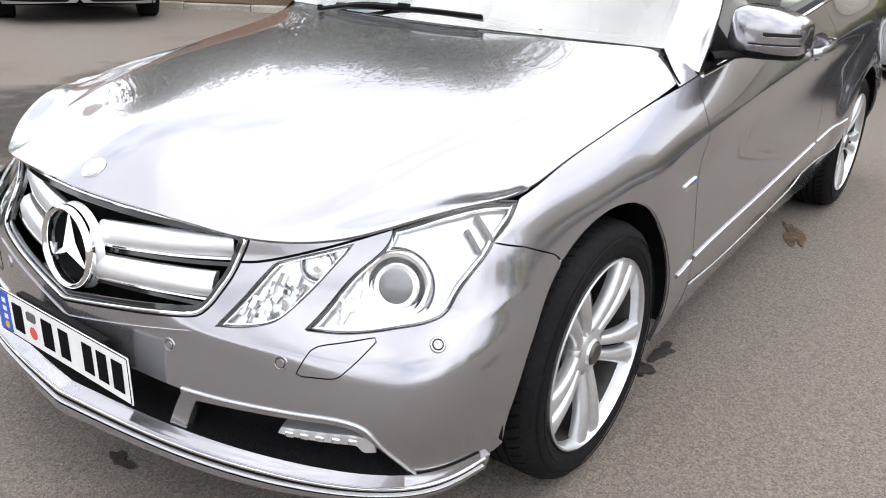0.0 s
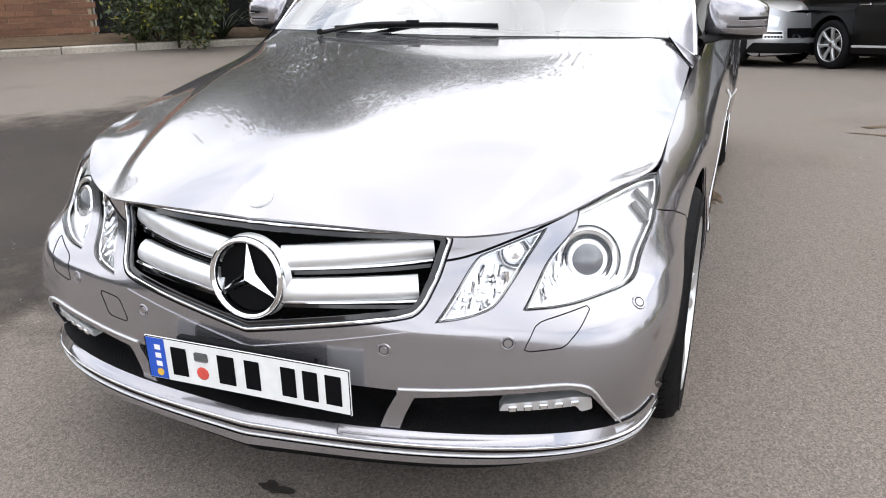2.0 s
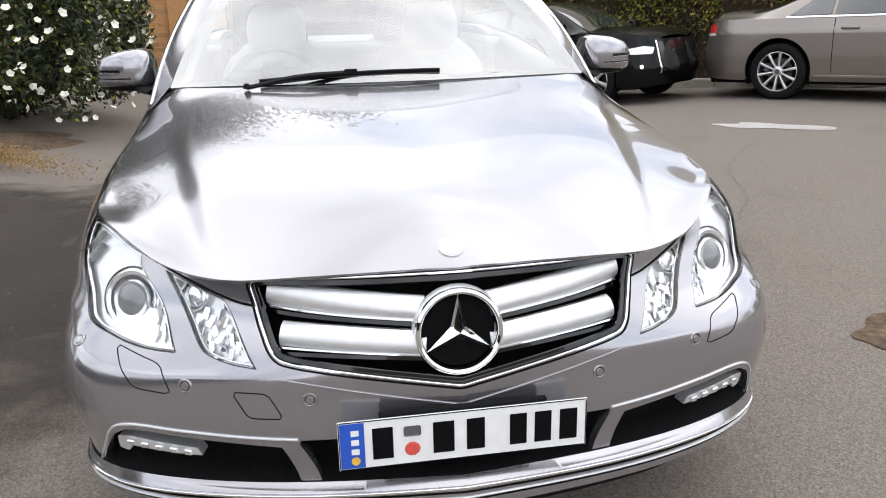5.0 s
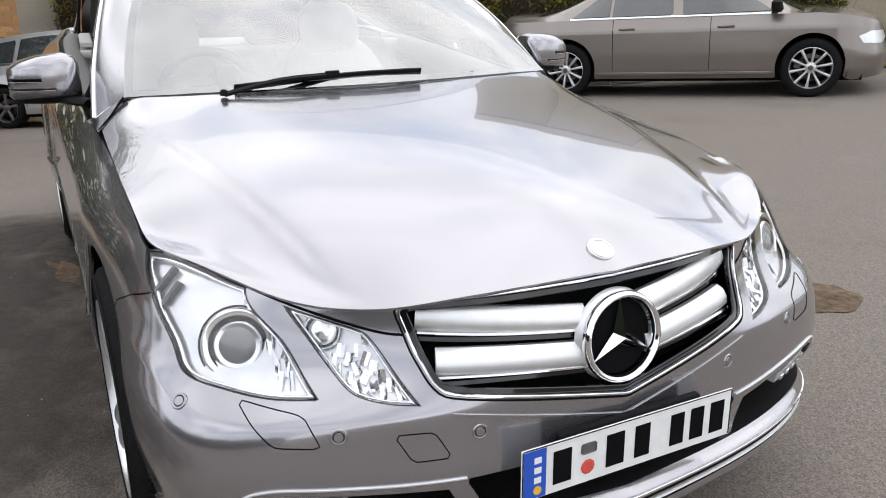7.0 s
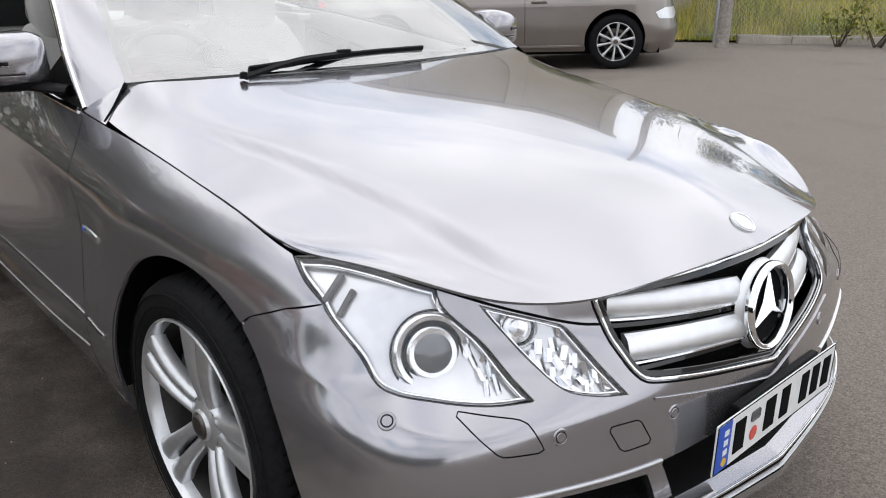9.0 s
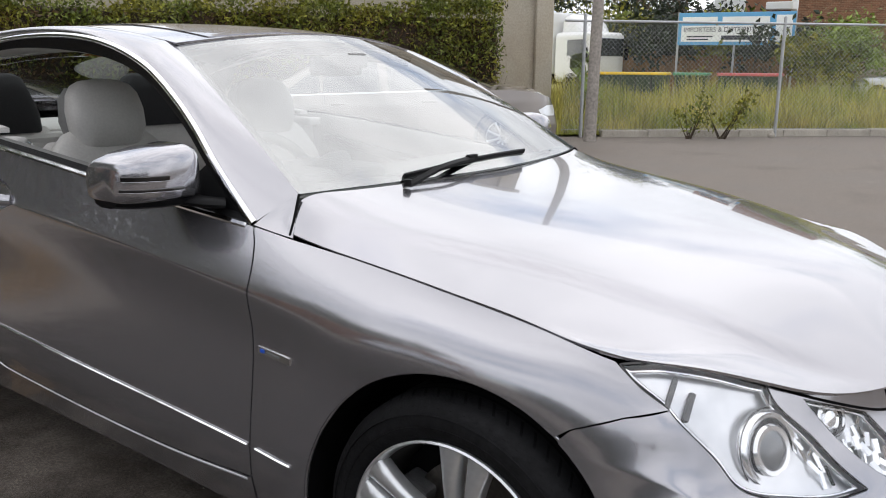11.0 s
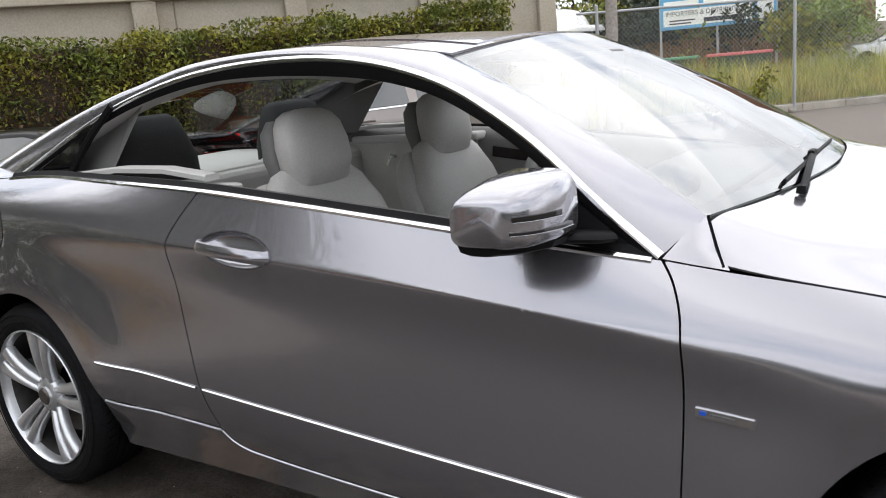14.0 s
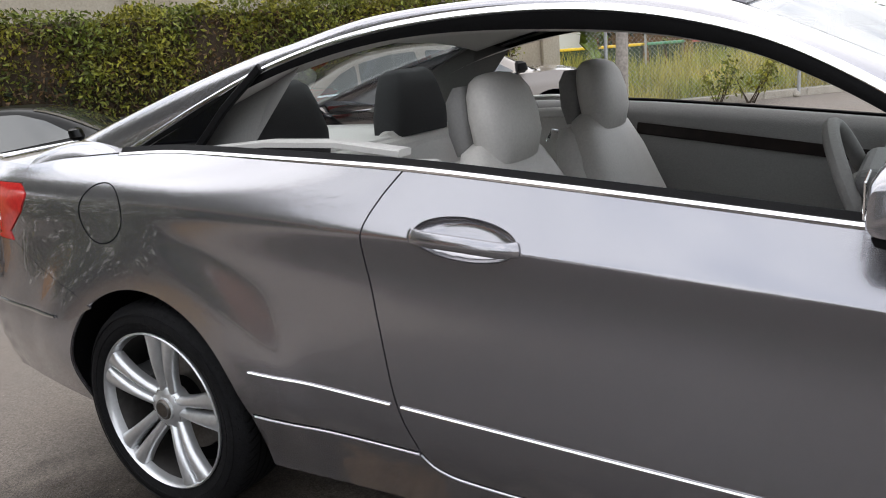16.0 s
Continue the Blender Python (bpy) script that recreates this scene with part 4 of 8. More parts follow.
strip("tow_cover", tow, 0.0022, 0.0008, M["gap"], bumper, closed=True, label="outline of the towing eye cover")

# number plate on its holder
PX = bx + 0.036
holder = part("plate_holder", box(PX - 0.022, PX - 0.005, -0.175, 0.175, 0.375, 0.469, 0.003), M["black"], car, "black plate holder")
plate = part("number_plate", box(PX - 0.004, PX, -0.2600, 0.2600, 0.3525, 0.4625, 0.0012, 1), M["white"], car, "white number plate with black bars and a blue end")
for z in (0.3542, 0.4608):
    part("plate_rim", box(PX, PX + 0.001, -0.2570, 0.2570, z - 0.001, z + 0.001), M["gap"], plate)
for y in (-0.2580, 0.2580):
    part("plate_rim", box(PX, PX + 0.001, y - 0.001, y + 0.001, 0.3560, 0.4590), M["gap"], plate)
part("plate_band", box(PX, PX + 0.0014, -0.2560, -0.2070, 0.3570, 0.4580), M["blue"], plate, "blue end band")
for k in range(3):
    part("band_mark", box(PX + 0.0014, PX + 0.0024, -0.2340, -0.2180, 0.4300 - 0.021 * k, 0.4430 - 0.021 * k, 0.0005, 1), M["white"], plate)
part("band_disc", lathe(bmesh.new(), [(0.0, 0.0026), (0.009, 0.0026), (0.009, 0.0014)], 20, "x"), M["yellow"], plate, m=Matrix.Translation((PX, -0.2260, 0.3730)))
for y, w in ((-0.170, 0.042), (-0.045, 0.044), (0.022, 0.038), (0.112, 0.036), (0.165, 0.036), (0.220, 0.038)):
    part("plate_bar", box(PX, PX + 0.0018, y - w / 2, y + w / 2, 0.372, 0.4430, 0.0008, 1), M["gap"], plate, "black bar")
part("plate_crest", box(PX, PX + 0.0014, -0.127, -0.092, 0.418, 0.440, 0.003, 1), M["darktrim"], plate)
part("plate_flower", lathe(bmesh.new(), [(0.0, 0.0022), (0.012, 0.0020), (0.0165, 0.0005)], 10, "x"), M["red"], plate, m=Matrix.Translation((PX, -0.110, 0.388)))

# ---- glass house of the coupe ----
def screen(P):
    """Windscreen by (across -1..1, up 0..1)."""
    a, s = P[:, 0], P[:, 1]
    b = np.stack([-0.415 - 0.135 * a**2, 0.716 * a, 0.992 - 0.008 * a**4], 1)
    t = np.stack([-1.13 - 0.075 * a**2, 0.545 * a, 1.376 - 0.045 * a**2], 1)
    v = b + (t - b) * s[:, None]
    v[:, 2] += 0.020 * 4 * s * (1 - s)
    v[:, 1] += 0.012 * np.sign(a) * a**2 * 4 * s * (1 - s)
    return v


rz_ = Spline([-2.45, -2.1, -1.75, -1.4, -1.10], [1.357, 1.405, 1.418, 1.405, 1.372])
ry_ = Spline([-2.5, -2.3, -1.9, -1.5, -1.2, -1.10], [0.548, 0.562, 0.578, 0.572, 0.545, 0.53])


def roof(P):
    x, y = P[:, 0], P[:, 1]
    return np.stack([x, y, rz_(x) - np.interp(x, [-2.47, -2.15, -1.6, -1.36, -1.20], [0.048, 0.026, 0.022, 0.034, 0.046]) * (np.abs(y) / ry_(x)) ** 2.3], 1)


def backlight(P):
    a, s = P[:, 0], P[:, 1]
    t = np.stack([-2.43 - 0.04 * a**2, 0.552 * a, 1.361 - 0.048 * a**2], 1)
    b = np.stack([-3.36 + 0.06 * a**2, 0.610 * a, 1.106 - 0.014 * a**2], 1)
    v = t + (b - t) * s[:, None]
    v[:, 2] += 0.050 * 4 * s * (1 - s) * (1 - 0.75 * a**2)
    return v


A_IN = np.linspace(-1, 1, 31)
scr_line = np.array([(a, 0.0) for a in A_IN] + [(1, s) for s in np.linspace(0.08, 1, 12)] + [(a, 1.0) for a in A_IN[::-1]][1:] + [(-1, s) for s in np.linspace(1, 0.08, 12)][1:])


def wide(f, k=0.6):
    """The same surface with its first number in about metres."""
    return lambda P: f(np.asarray(P, float) / [k, 0.75])


ws = panel("windscreen", wide(screen), scr_line * [0.6, 0.75], M["screen"], car, step=0.04, thick=0.0, out=(1, 0, 1), label="clear windscreen with a dark border")
ws.visible_shadow = False
# black border of the screen
for s0, s1, nm in ((0.0, 0.045, "screen_border"), (0.955, 1.0, "screen_border")):
    panel(nm, wide(lambda P: screen(P) - [0.004, 0, 0.006]), np.array([(a * 0.6, s0 * 0.75) for a in A_IN] + [(a * 0.6, s1 * 0.75) for a in A_IN[::-1]]), M["gloss"], car, step=0.02, thick=0.0, out=(1, 0, 1))
for sg in (1, -1):
    panel("screen_border", wide(lambda P: screen(P) - [0.004, 0, 0.006]), np.array([(sg * 0.6 * q, 0.75 * s) for q, s in [(1.0, s) for s in np.linspace(0, 1, 20)] + [(0.965, s) for s in np.linspace(1, 0, 20)]]), M["gloss"], car, step=0.02, thick=0.0, out=(1, 0, 1))
roof_half = [(x, float(ry_(x))) for x in np.linspace(-1.205, -2.47, 22)]
front_e = [(-1.13 - 0.075 * a**2, 0.545 * a) for a in np.linspace(-1, 1, 19)]
back_e = [(-2.43 - 0.04 * a**2, 0.552 * a) for a in np.linspace(1, -1, 19)]
line = np.array(front_e + roof_half[1:-1] + back_e + [(x, -y) for x, y in roof_half[::-1]][1:-1])
panel("roof", roof, line, M["paint"], car, step=0.04, gap=0.0015, out=(0, 0, 1))
# dark glass roof panel with its front deflector edge
g_half = 0.43
panel("glass_roof", lambda P: roof(P) + [0, 0, 0.003], np.array([(-1.20, -g_half), (-1.17, 0), (-1.20, g_half), (-1.75, g_half + 0.03), (-1.77, 0), (-1.75, -g_half - 0.03)]), M["paint"], car, step=0.05, thick=0.006, out=(0, 0, 1), label="sliding panel in the roof")
bl_line = np.array([(a, 0.0) for a in A_IN] + [(1, s) for s in np.linspace(0.05, 1, 12)] + [(a, 1.0) for a in A_IN[::-1]][1:] + [(-1, s) for s in np.linspace(1, 0.05, 12)][1:])
bl = panel("rear_window", wide(backlight), bl_line * [0.6, 0.75], M["pane"], car, step=0.04, thick=0.0, out=(-1, 0, 1), label="sloping rear window")
bl.visible_shadow = False


# boot lid and tail
def deck(P):
    x, y = P[:, 0], P[:, 1]
    zc = np.interp(x, [-3.9, -3.72, -3.3, -2.85], [1.005, 1.06, 1.104, 1.12])
    return np.stack([x, y, zc - 0.03 * (np.abs(y) / 0.75) ** 3 - 1.0 * np.maximum(np.abs(y) - 0.64, 0) ** 1.6], 1)


ARC = [(-0.615, 0.800, 0.920), (-0.76, 0.776, 1.030), (-0.88, 0.746, 1.125), (-1.02, 0.711, 1.210), (-1.16, 0.680, 1.275), (-1.40, 0.643, 1.338), (-1.68, 0.625, 1.366), (-2.05, 0.628, 1.352), (-2.38, 0.645, 1.287), (-2.64, 0.665, 1.198), (-2.82, 0.678, 1.126), (-2.965, 0.686, 1.068)]
arc3 = resample(curve(ARC, 10), 0.03)
k_arc = np.r_[0, np.cumsum(np.linalg.norm(np.diff(arc3, axis=0), axis=1))]
k_arc /= k_arc[-1]
# inner edge of the rail: screen side, roof side, rear window side
inner = np.vstack([screen(np.stack([np.full(14, 1.0), np.linspace(0.0, 1.0, 14)], 1)), roof(np.stack([np.linspace(-1.24, -2.42, 22), ry_(np.linspace(-1.24, -2.42, 22))], 1)), backlight(np.stack([np.full(14, 1.0), np.linspace(0.06, 1.0, 14)], 1))])
inner = resample(inner, 0.03)
# matching of the two lines by their place along the car
k_in = np.r_[0, np.cumsum(np.linalg.norm(np.diff(inner, axis=0), axis=1))]
k_in = k_in / k_in[-1]


def rail(P):
    """Painted rail between the side window's chrome and screen, roof and rear window: (0..1 along, 0..1 across)."""
    s, t = np.clip(P[:, 0] / 2.9, 0, 1), P[:, 1] / 0.12
    a = np.stack([np.interp(s, k_arc, arc3[:, i]) for i in range(3)], 1)
    b = np.stack([np.interp(s, k_in, inner[:, i]) for i in range(3)], 1)
    w = np.linalg.norm(b - a, axis=1)
    n = np.stack([0 * s, np.full_like(s, 0.72), np.full_like(s, 0.62)], 1)
    # the two ends turn forwards and backwards
    n[:, 0] = np.interp(s, [0, 0.3, 0.5, 0.75, 1], [0.35, 0.25, 0.0, -0.2, -0.3])
    n /= np.linalg.norm(n, axis=1)[:, None]
    t = t[:, None]
    return a + (b - a) * t + n * (4 * t * (1 - t) * np.interp(s, [0, 0.05, 0.15, 0.45, 0.62, 1], [0.02, 0.05, 0.12, 0.12, 0.13, 0.07])[:, None] * w[:, None])


def on_flank(x, z):
    return skin(np.array([[x, z]]))[0]


for sgn, mir, word in SIDES:
    f = [1, -1, 1] if mir else [1, 1, 1]
    rl = np.array([(2.9 * s, 0.0) for s in np.linspace(0, 1, 70)] + [(2.9 * s, 0.12) for s in np.linspace(1, 0, 70)])
    rail_ob = panel("roof_rail", rail, rl, M["paint"], car, step=0.022, thick=0.012, out=(0, 1, 1), mirror=mir, edge_step=0.02)
    # shoulder behind the pillar, between its end and the flank
    kq = np.linspace(0, 1, 20)
    qa = rail(np.stack([np.full(20, 2.9), 0.12 * kq], 1))
    qb = skin(np.stack([-2.965 - 0.395 * kq, 1.068 - 0.033 * kq ** 1.5], 1))
    rows_q = [qa + (qb - qa) * w + np.array([0, 0.012, 0.016]) * (4 * w * (1 - w) * np.sin(np.clip(kq * 1.15, 0, 1) * math.pi / 2)[:, None]) for w in np.linspace(0, 1, 8)]
    V = np.vstack(rows_q) * f
    F = [(a * 20 + i, a * 20 + i + 1, a * 20 + 21 + i, a * 20 + 20 + i) for a in range(7) for i in range(19)]
    obj("quarter_shoulder", V, [q[::-1] for q in F] if mir else F, M["paint"], car)
    # foot of the pillar, between wing, bonnet and screen
    foot_pts = [on_flank(-0.611, 0.917), on_flank(-0.55, 0.908), on_flank(-0.488, 0.900), np.array((-0.515, 0.765, 0.929)), screen(np.array([[1.0, 0.0]]))[0], np.array((-0.586, 0.766, 0.950))]
    mid = np.mean(foot_pts, 0) + [0.0, 0.006, 0.004]
    V = [p * f for p in foot_pts] + [mid * f]
    obj("pillar_foot", V, [((i, (i + 1) % 6, 6) if not mir else ((i + 1) % 6, i, 6)) for i in range(6)], M["paint"], car)
    shut = np.array([on_flank(-0.500, 0.902) + [0, -0.004, 0.002], (-0.519, 0.765, 0.931), (-0.548, 0.717, 0.983)])
    sweep("shut_line", resample(curve(shut, 6), 0.01) * f, rect_prof(0.005, 0.004), M["gap"], car, np.array((0.2, 0.7, 0.7)) * f)
    # chrome round the window, black seal and inner trim
    ups = np.tile([0.0, 0.75, 0.55], (len(arc3), 1)) * f
    sweep("window_chrome", arc3 * f, [(-0.009, -0.004), (-0.009, 0.003), (-0.004, 0.006), (0.004, 0.006), (0.009, 0.003), (0.009, -0.004)], M["chrome"], car, ups, label="chrome strip over the side window")
    cen = np.array((-1.6, 0.0, 1.0))
    dn = cen - arc3
    dn[:, 1] = 0
    dn /= np.linalg.norm(dn, axis=1)[:, None]
    band = []
    for off, yy in ((0.007, 0.0), (0.028, -0.010), (0.046, -0.026), (0.050, -0.05), (0.052, -0.10)):
        q = arc3 + dn * off
        q[:, 1] += yy + off * 0.42
        band.append(q * f)
    n = len(arc3)
    F = [(a * n + i, a * n + i + 1, (a + 1) * n + i + 1, (a + 1) * n + i) for a in range(2) for i in range(n - 1)]
    obj("window_seal", np.vstack(band[:3]), F, M["black"], car, "black rubber seal round the side window")
    obj("inner_rail_trim", np.vstack(band[2:]), F, M["headliner"], car, "pale inner trim over the window")
    # fixed corner pane with its black pillar
    tri = [(-2.965, 1.068), (-2.67, 1.075), (-2.43, 1.268), (-2.64, 1.198), (-2.82, 1.126)]
    T = [np.array((x, np.interp(x, [-2.965, -2.28], [0.682, 0.66]) - 0.006, z)) * f for x, z in tri]
    obj("corner_pane", T, [tuple(range(5)) if mir else tuple(range(5))[::-1]], M["gloss"], car, "black fixed corner of the side window", smooth=False)
    sweep("corner_post", np.array([(-2.67, 0.676, 1.072), (-2.55, 0.670, 1.18), (-2.41, 0.660, 1.283)]) * f, rect_prof(0.022, 0.012), M["black"], car, np.array((0, 1, 0)) * f)
    # belt: chrome strip and black sill inside it
    bl_pts = [(-2.93, 1.067)] + [(x, z) for x, z in ((-2.7, 1.074), (-2.3, 1.064), (-1.872, 1.043), (-1.58, 1.017), (-1.26, 0.984), (-0.9, 0.945), (-0.63, 0.917))]
    bl_c = resample(curve(bl_pts, 8), 0.03)
    B = skin(bl_c)
    up2 = np.tile([0, 0.78, 0.62], (len(B), 1)) * f
    sweep("belt_chrome", (B + [0, 0.002, -0.002]) * f, [(-0.0075, -0.004), (-0.0075, 0.001), (-0.004, 0.004), (0.004, 0.004), (0.0075, 0.001), (0.0075, -0.004)], M["chrome"], car, up2, label="chrome strip along the waistline")
    sweep("belt_seal", (B + [0, -0.014, 0.006]) * f, rect_prof(0.02, 0.007), M["black"], car, up2)
    sh = B[B[:, 0] < 0]
    n = len(sh)
    inn = [sh + [0, -0.02, 0.006], sh + [0, -0.075, 0.004], sh + [0, -0.10, -0.04], sh * [1, 0, 0] + [0, 0.70, 0.0] + sh * [0, 0, 1] * [0, 0, 0] + [0, 0, 0.62]]
    inn[3][:, 1] = np.minimum(inn[3][:, 1], sh[:, 1] - 0.10)
    F = [(a * n + i, a * n + i + 1, (a + 1) * n + i + 1, (a + 1) * n + i) for a in range(3) for i in range(n - 1)]
    card = obj("door_card", np.vstack(inn) * f, F, M["midtrim"], car, "grey door lining")
    # veneer strip and pull on the lining
    wv = np.stack([np.linspace(-1.75, -0.75, 24), np.full(24, 0.706), np.interp(np.linspace(-1.75, -0.75, 24), [-1.75, -0.75], [0.915, 0.875])], 1)
    part("veneer", box(-0.5, 0.5, -0.006, 0.0, -0.022, 0.022, 0.004), M["wood"], card, "dark wood strip", m=Matrix.Translation((-1.33, 0.702 * f[1], 0.885)) @ Euler((0, radians(8.0), 0)).to_matrix().to_4x4())
    sweep("door_pull", np.array([(-0.98, 0.70, 0.90), (-0.96, 0.675, 0.905), (-0.90, 0.672, 0.90), (-0.86, 0.675, 0.885), (-0.85, 0.70, 0.875)]) * f, ring_prof(0.014, 0.014), M["satin"], card, np.array((0, 0, 1.0)))
    # side trim strip low on the flank, sill strip
    tr = resample(curve([(-2.345, 0.522), (-1.9, 0.490), (-1.42, 0.458), (-1.0, 0.432), (-0.56, 0.405), (-0.42, 0.398)], 8), 0.03)
    for a, b in ((-2.4, -1.912), (-1.902, -0.567), (-0.557, -0.36)):
        seg = tr[(tr[:, 0] >= a) & (tr[:, 0] <= b)]
        t3 = skin(seg)
        sweep("side_strip", (t3 + [0, 0.001, 0]) * f, [(-0.0065, -0.002), (-0.0055, 0.002), (0.0, 0.003), (0.0055, 0.002), (0.0065, -0.002)], M["paint"], car, np.array((0, 1, 0.1)) * f)
        sweep("side_chrome", (t3 + [0, 0.003, 0.003]) * f, [(-0.0030, -0.001), (-0.0020, 0.003), (0.0020, 0.003), (0.0030, -0.001)], M["chrome"], car, np.array((0, 1, 1.1)) * f)
    # sill ridge in satin, its bright highlight put into the colour
    for nm, ln in (("sill_edge", [(-2.372, 0.386), (-1.868, 0.369)]), ("sill_edge", [(-1.862, 0.368), (-1.835, 0.338), (-1.79, 0.318), (-1.72, 0.309), (-1.36, 0.293), (-0.9, 0.293), (-0.585, 0.314)])):
        t3 = skin(resample(curve(ln, 8), 0.02))
        sweep(nm, (t3 + [0, 0.0005, 0]) * f, [(-0.0035, -0.002), (-0.002, 0.0015), (0.0, 0.0024), (0.002, 0.0015), (0.0035, -0.002)], M["satin"], car, np.array((0, 1, 0.4)) * f, label="bright strip on the sill's edge, its highlight put in as satin")
    # little winged badge on the wing
    wb = skin(np.stack([np.linspace(-0.535, -0.43, 9), np.linspace(0.648, 0.642, 9)], 1))
    sweep("wing_badge", (wb + [0, 0.001, 0]) * f, [(-0.009, -0.002), (-0.008, 0.004), (0.008, 0.004), (0.009, -0.002)], M["chrome"], car, np.array((0, 1, 0)) * f, label="small chrome badge on the wing")
    part("badge_mark", box(-0.006, 0.006, -0.001, 0.001, -0.004, 0.004), M["blue"], car, m=Matrix.Translation(((-0.520, (wb[1][1] + 0.006) * f[1], 0.648))) @ Euler((0, radians(3), 0)).to_matrix().to_4x4())
    part("badge_bar", box(-0.022, 0.022, -0.001, 0.001, -0.0022, 0.0022), M["darktrim"], car, m=Matrix.Translation(((-0.485, (wb[4][1] + 0.006) * f[1], 0.6455))) @ Euler((0, radians(3), 0)).to_matrix().to_4x4())
    # door handle in its dished recess
    hc = on_flank(-1.705, 0.898)
    panel("handle_recess", recess, np.array(HANDLE), M["paint"], car, step=0.008, thick=0.0, out=(0, 1, 0), mirror=mir)
    hp = np.array([(-0.128, -0.002, 0.008), (-0.11, 0.020, 0.009), (-0.06, 0.031, 0.006), (0.0, 0.034, 0.002), (0.06, 0.031, -0.004), (0.105, 0.020, -0.010), (0.125, 0.0, -0.012)])
    hpts = resample(curve(hp, 6), 0.008) + hc
    handle = sweep("door_handle", hpts * f, [(-0.017, 0.0), (-0.015, 0.006), (-0.005, 0.010), (0.006, 0.010), (0.015, 0.006), (0.017, 0.0), (0.009, -0.006), (-0.009, -0.006)], M["paint"], car, np.array((0, 1, 0.2)) * f, label="silver pull handle")
    part("handle_lock", lathe(bmesh.new(), [(0.0, 0.003), (0.010, 0.003), (0.011, 0.0)], 16, "y"), M["satin"], handle, m=Matrix.Translation((hc[0] - 0.10, (hc[1] + 0.028) * f[1], hc[2] + 0.006)) @ Matrix.Diagonal((1, f[1], 1, 1)))
    # fuel flap on the right side only
    if mir:
        ff = skin(np.stack([-2.885 + 0.100 * np.cos(np.linspace(0, 2 * math.pi, 48)[:-1]), 0.915 + 0.084 * np.sin(np.linspace(0, 2 * math.pi, 48)[:-1])], 1))
        sweep("fuel_flap", (ff + [0, 0.0, 0]) * f, rect_prof(0.003, 0.0012), M["gap"], car, np.array((0, 1, 0.3)) * f, closed=True, label="outline of the round fuel flap")
    # door mirror
    bm = bmesh.new()
    secs = []
    for k, (y, x0, x1, z0, z1) in enumerate(((0.808, -0.90, -0.800, 0.972, 1.066), (0.822, -0.915, -0.774, 0.967, 1.090), (0.85, -0.925, -0.757, 0.965, 1.099), (0.92, -0.94, -0.762, 0.965, 1.092), (0.972, -0.95, -0.784, 0.965, 1.077), (0.998, -0.953, -0.810, 0.967, 1.063), (1.007, -0.95, -0.838, 0.972, 1.050))):
        cx, cz, hx, hz = (x0 + x1) / 2, (z0 + z1) / 2, (x1 - x0) / 2, (z1 - z0) / 2
        row = []
        for i in range(28):
            a = 2 * math.pi * i / 28
            c, s = math.cos(a), math.sin(a)
            e = 0.46
            row.append(bm.verts.new(((cx + hx * math.copysign(abs(c) ** e, c)), y * f[1], cz + hz * math.copysign(abs(s) ** (0.42 if s < 0 else 0.60), s))))
        secs.append(row)
    for a, b in zip(secs, secs[1:]):
        for i in range(28):
            bm.faces.new((a[i], a[(i + 1) % 28], b[(i + 1) % 28], b[i]))
    bm.faces.new(secs[0]), bm.faces.new(secs[-1])
    mirror_ob = part("door_mirror", bm, M["paint"], car, "silver door mirror with lamp strips", smooth=True)
    bm = bmesh.new()
    shell = []
    for y, x0, x1 in ((0.812, -0.905, -0.785), (0.86, -0.918, -0.765), (0.92, -0.932, -0.775), (0.97, -0.942, -0.806), (0.996, -0.944, -0.850)):
        shell.append([bm.verts.new((x, y * f[1], z)) for x, z in ((x0, 0.972), (x0 + 0.006, 0.958), (x0 + 0.03, 0.952), (x1 - 0.03, 0.952), (x1 - 0.008, 0.958), (x1, 0.972))])
    for p, q in zip(shell, shell[1:]):
        for i in range(6):
            bm.faces.new((p[i], p[(i + 1) % 6], q[(i + 1) % 6], q[i]))
    bm.faces.new(shell[0]), bm.faces.new(shell[-1])
    bmesh.ops.recalc_face_normals(bm, faces=bm.faces)
    part("mirror_base", bm, M["black"], mirror_ob, "black lower shell")
    sweep("mirror_arm", np.array([(-0.72, 0.795, 0.955), (-0.735, 0.815, 0.958), (-0.79, 0.845, 0.962), (-0.84, 0.87, 0.965)]) * f, ring_prof(0.07, 0.026, 10), M["black"], mirror_ob, np.array((0, 0, 1.0)))
    for z, y0, y1, w in ((1.026, 0.915, 1.000, 0.011), (0.999, 0.880, 1.002, 0.007)):
        pts = []
        for y in np.linspace(y0, y1, 10):
            xf = np.interp(y, [0.80, 0.815, 0.86, 0.92, 0.97, 0.998, 1.008], [-0.80, -0.775, -0.755, -0.762, -0.785, -0.812, -0.842])
            pts.append((xf - 0.003, y, z))
        sweep("mirror_lamp", np.array(pts) * f, rect_prof(w, 0.006), M["gloss"], mirror_ob, np.array((1, 0.3, 0)) * f, label="dark indicator strip")
        sweep("mirror_lamp_edge", (np.array(pts) + [0.002, 0, -w * 0.6]) * f, rect_prof(0.002, 0.005), M["paint"], mirror_ob, np.array((1, 0.3, 0)) * f)
    part("mirror_glass", box(-0.958, -0.953, 0.85 * f[1], 0.965 * f[1], 0.99, 1.05, 0.002) if f[1] > 0 else box(-0.958, -0.953, -0.965, -0.85, 0.99, 1.05, 0.002), M["chrome"], mirror_ob, "mirror glass")
    # triangle behind the mirror
    tr3 = [np.array(p) * f for p in ((-0.64, 0.795, 0.925), (-0.92, 0.80, 0.952), (-0.80, 0.757, 1.055))]
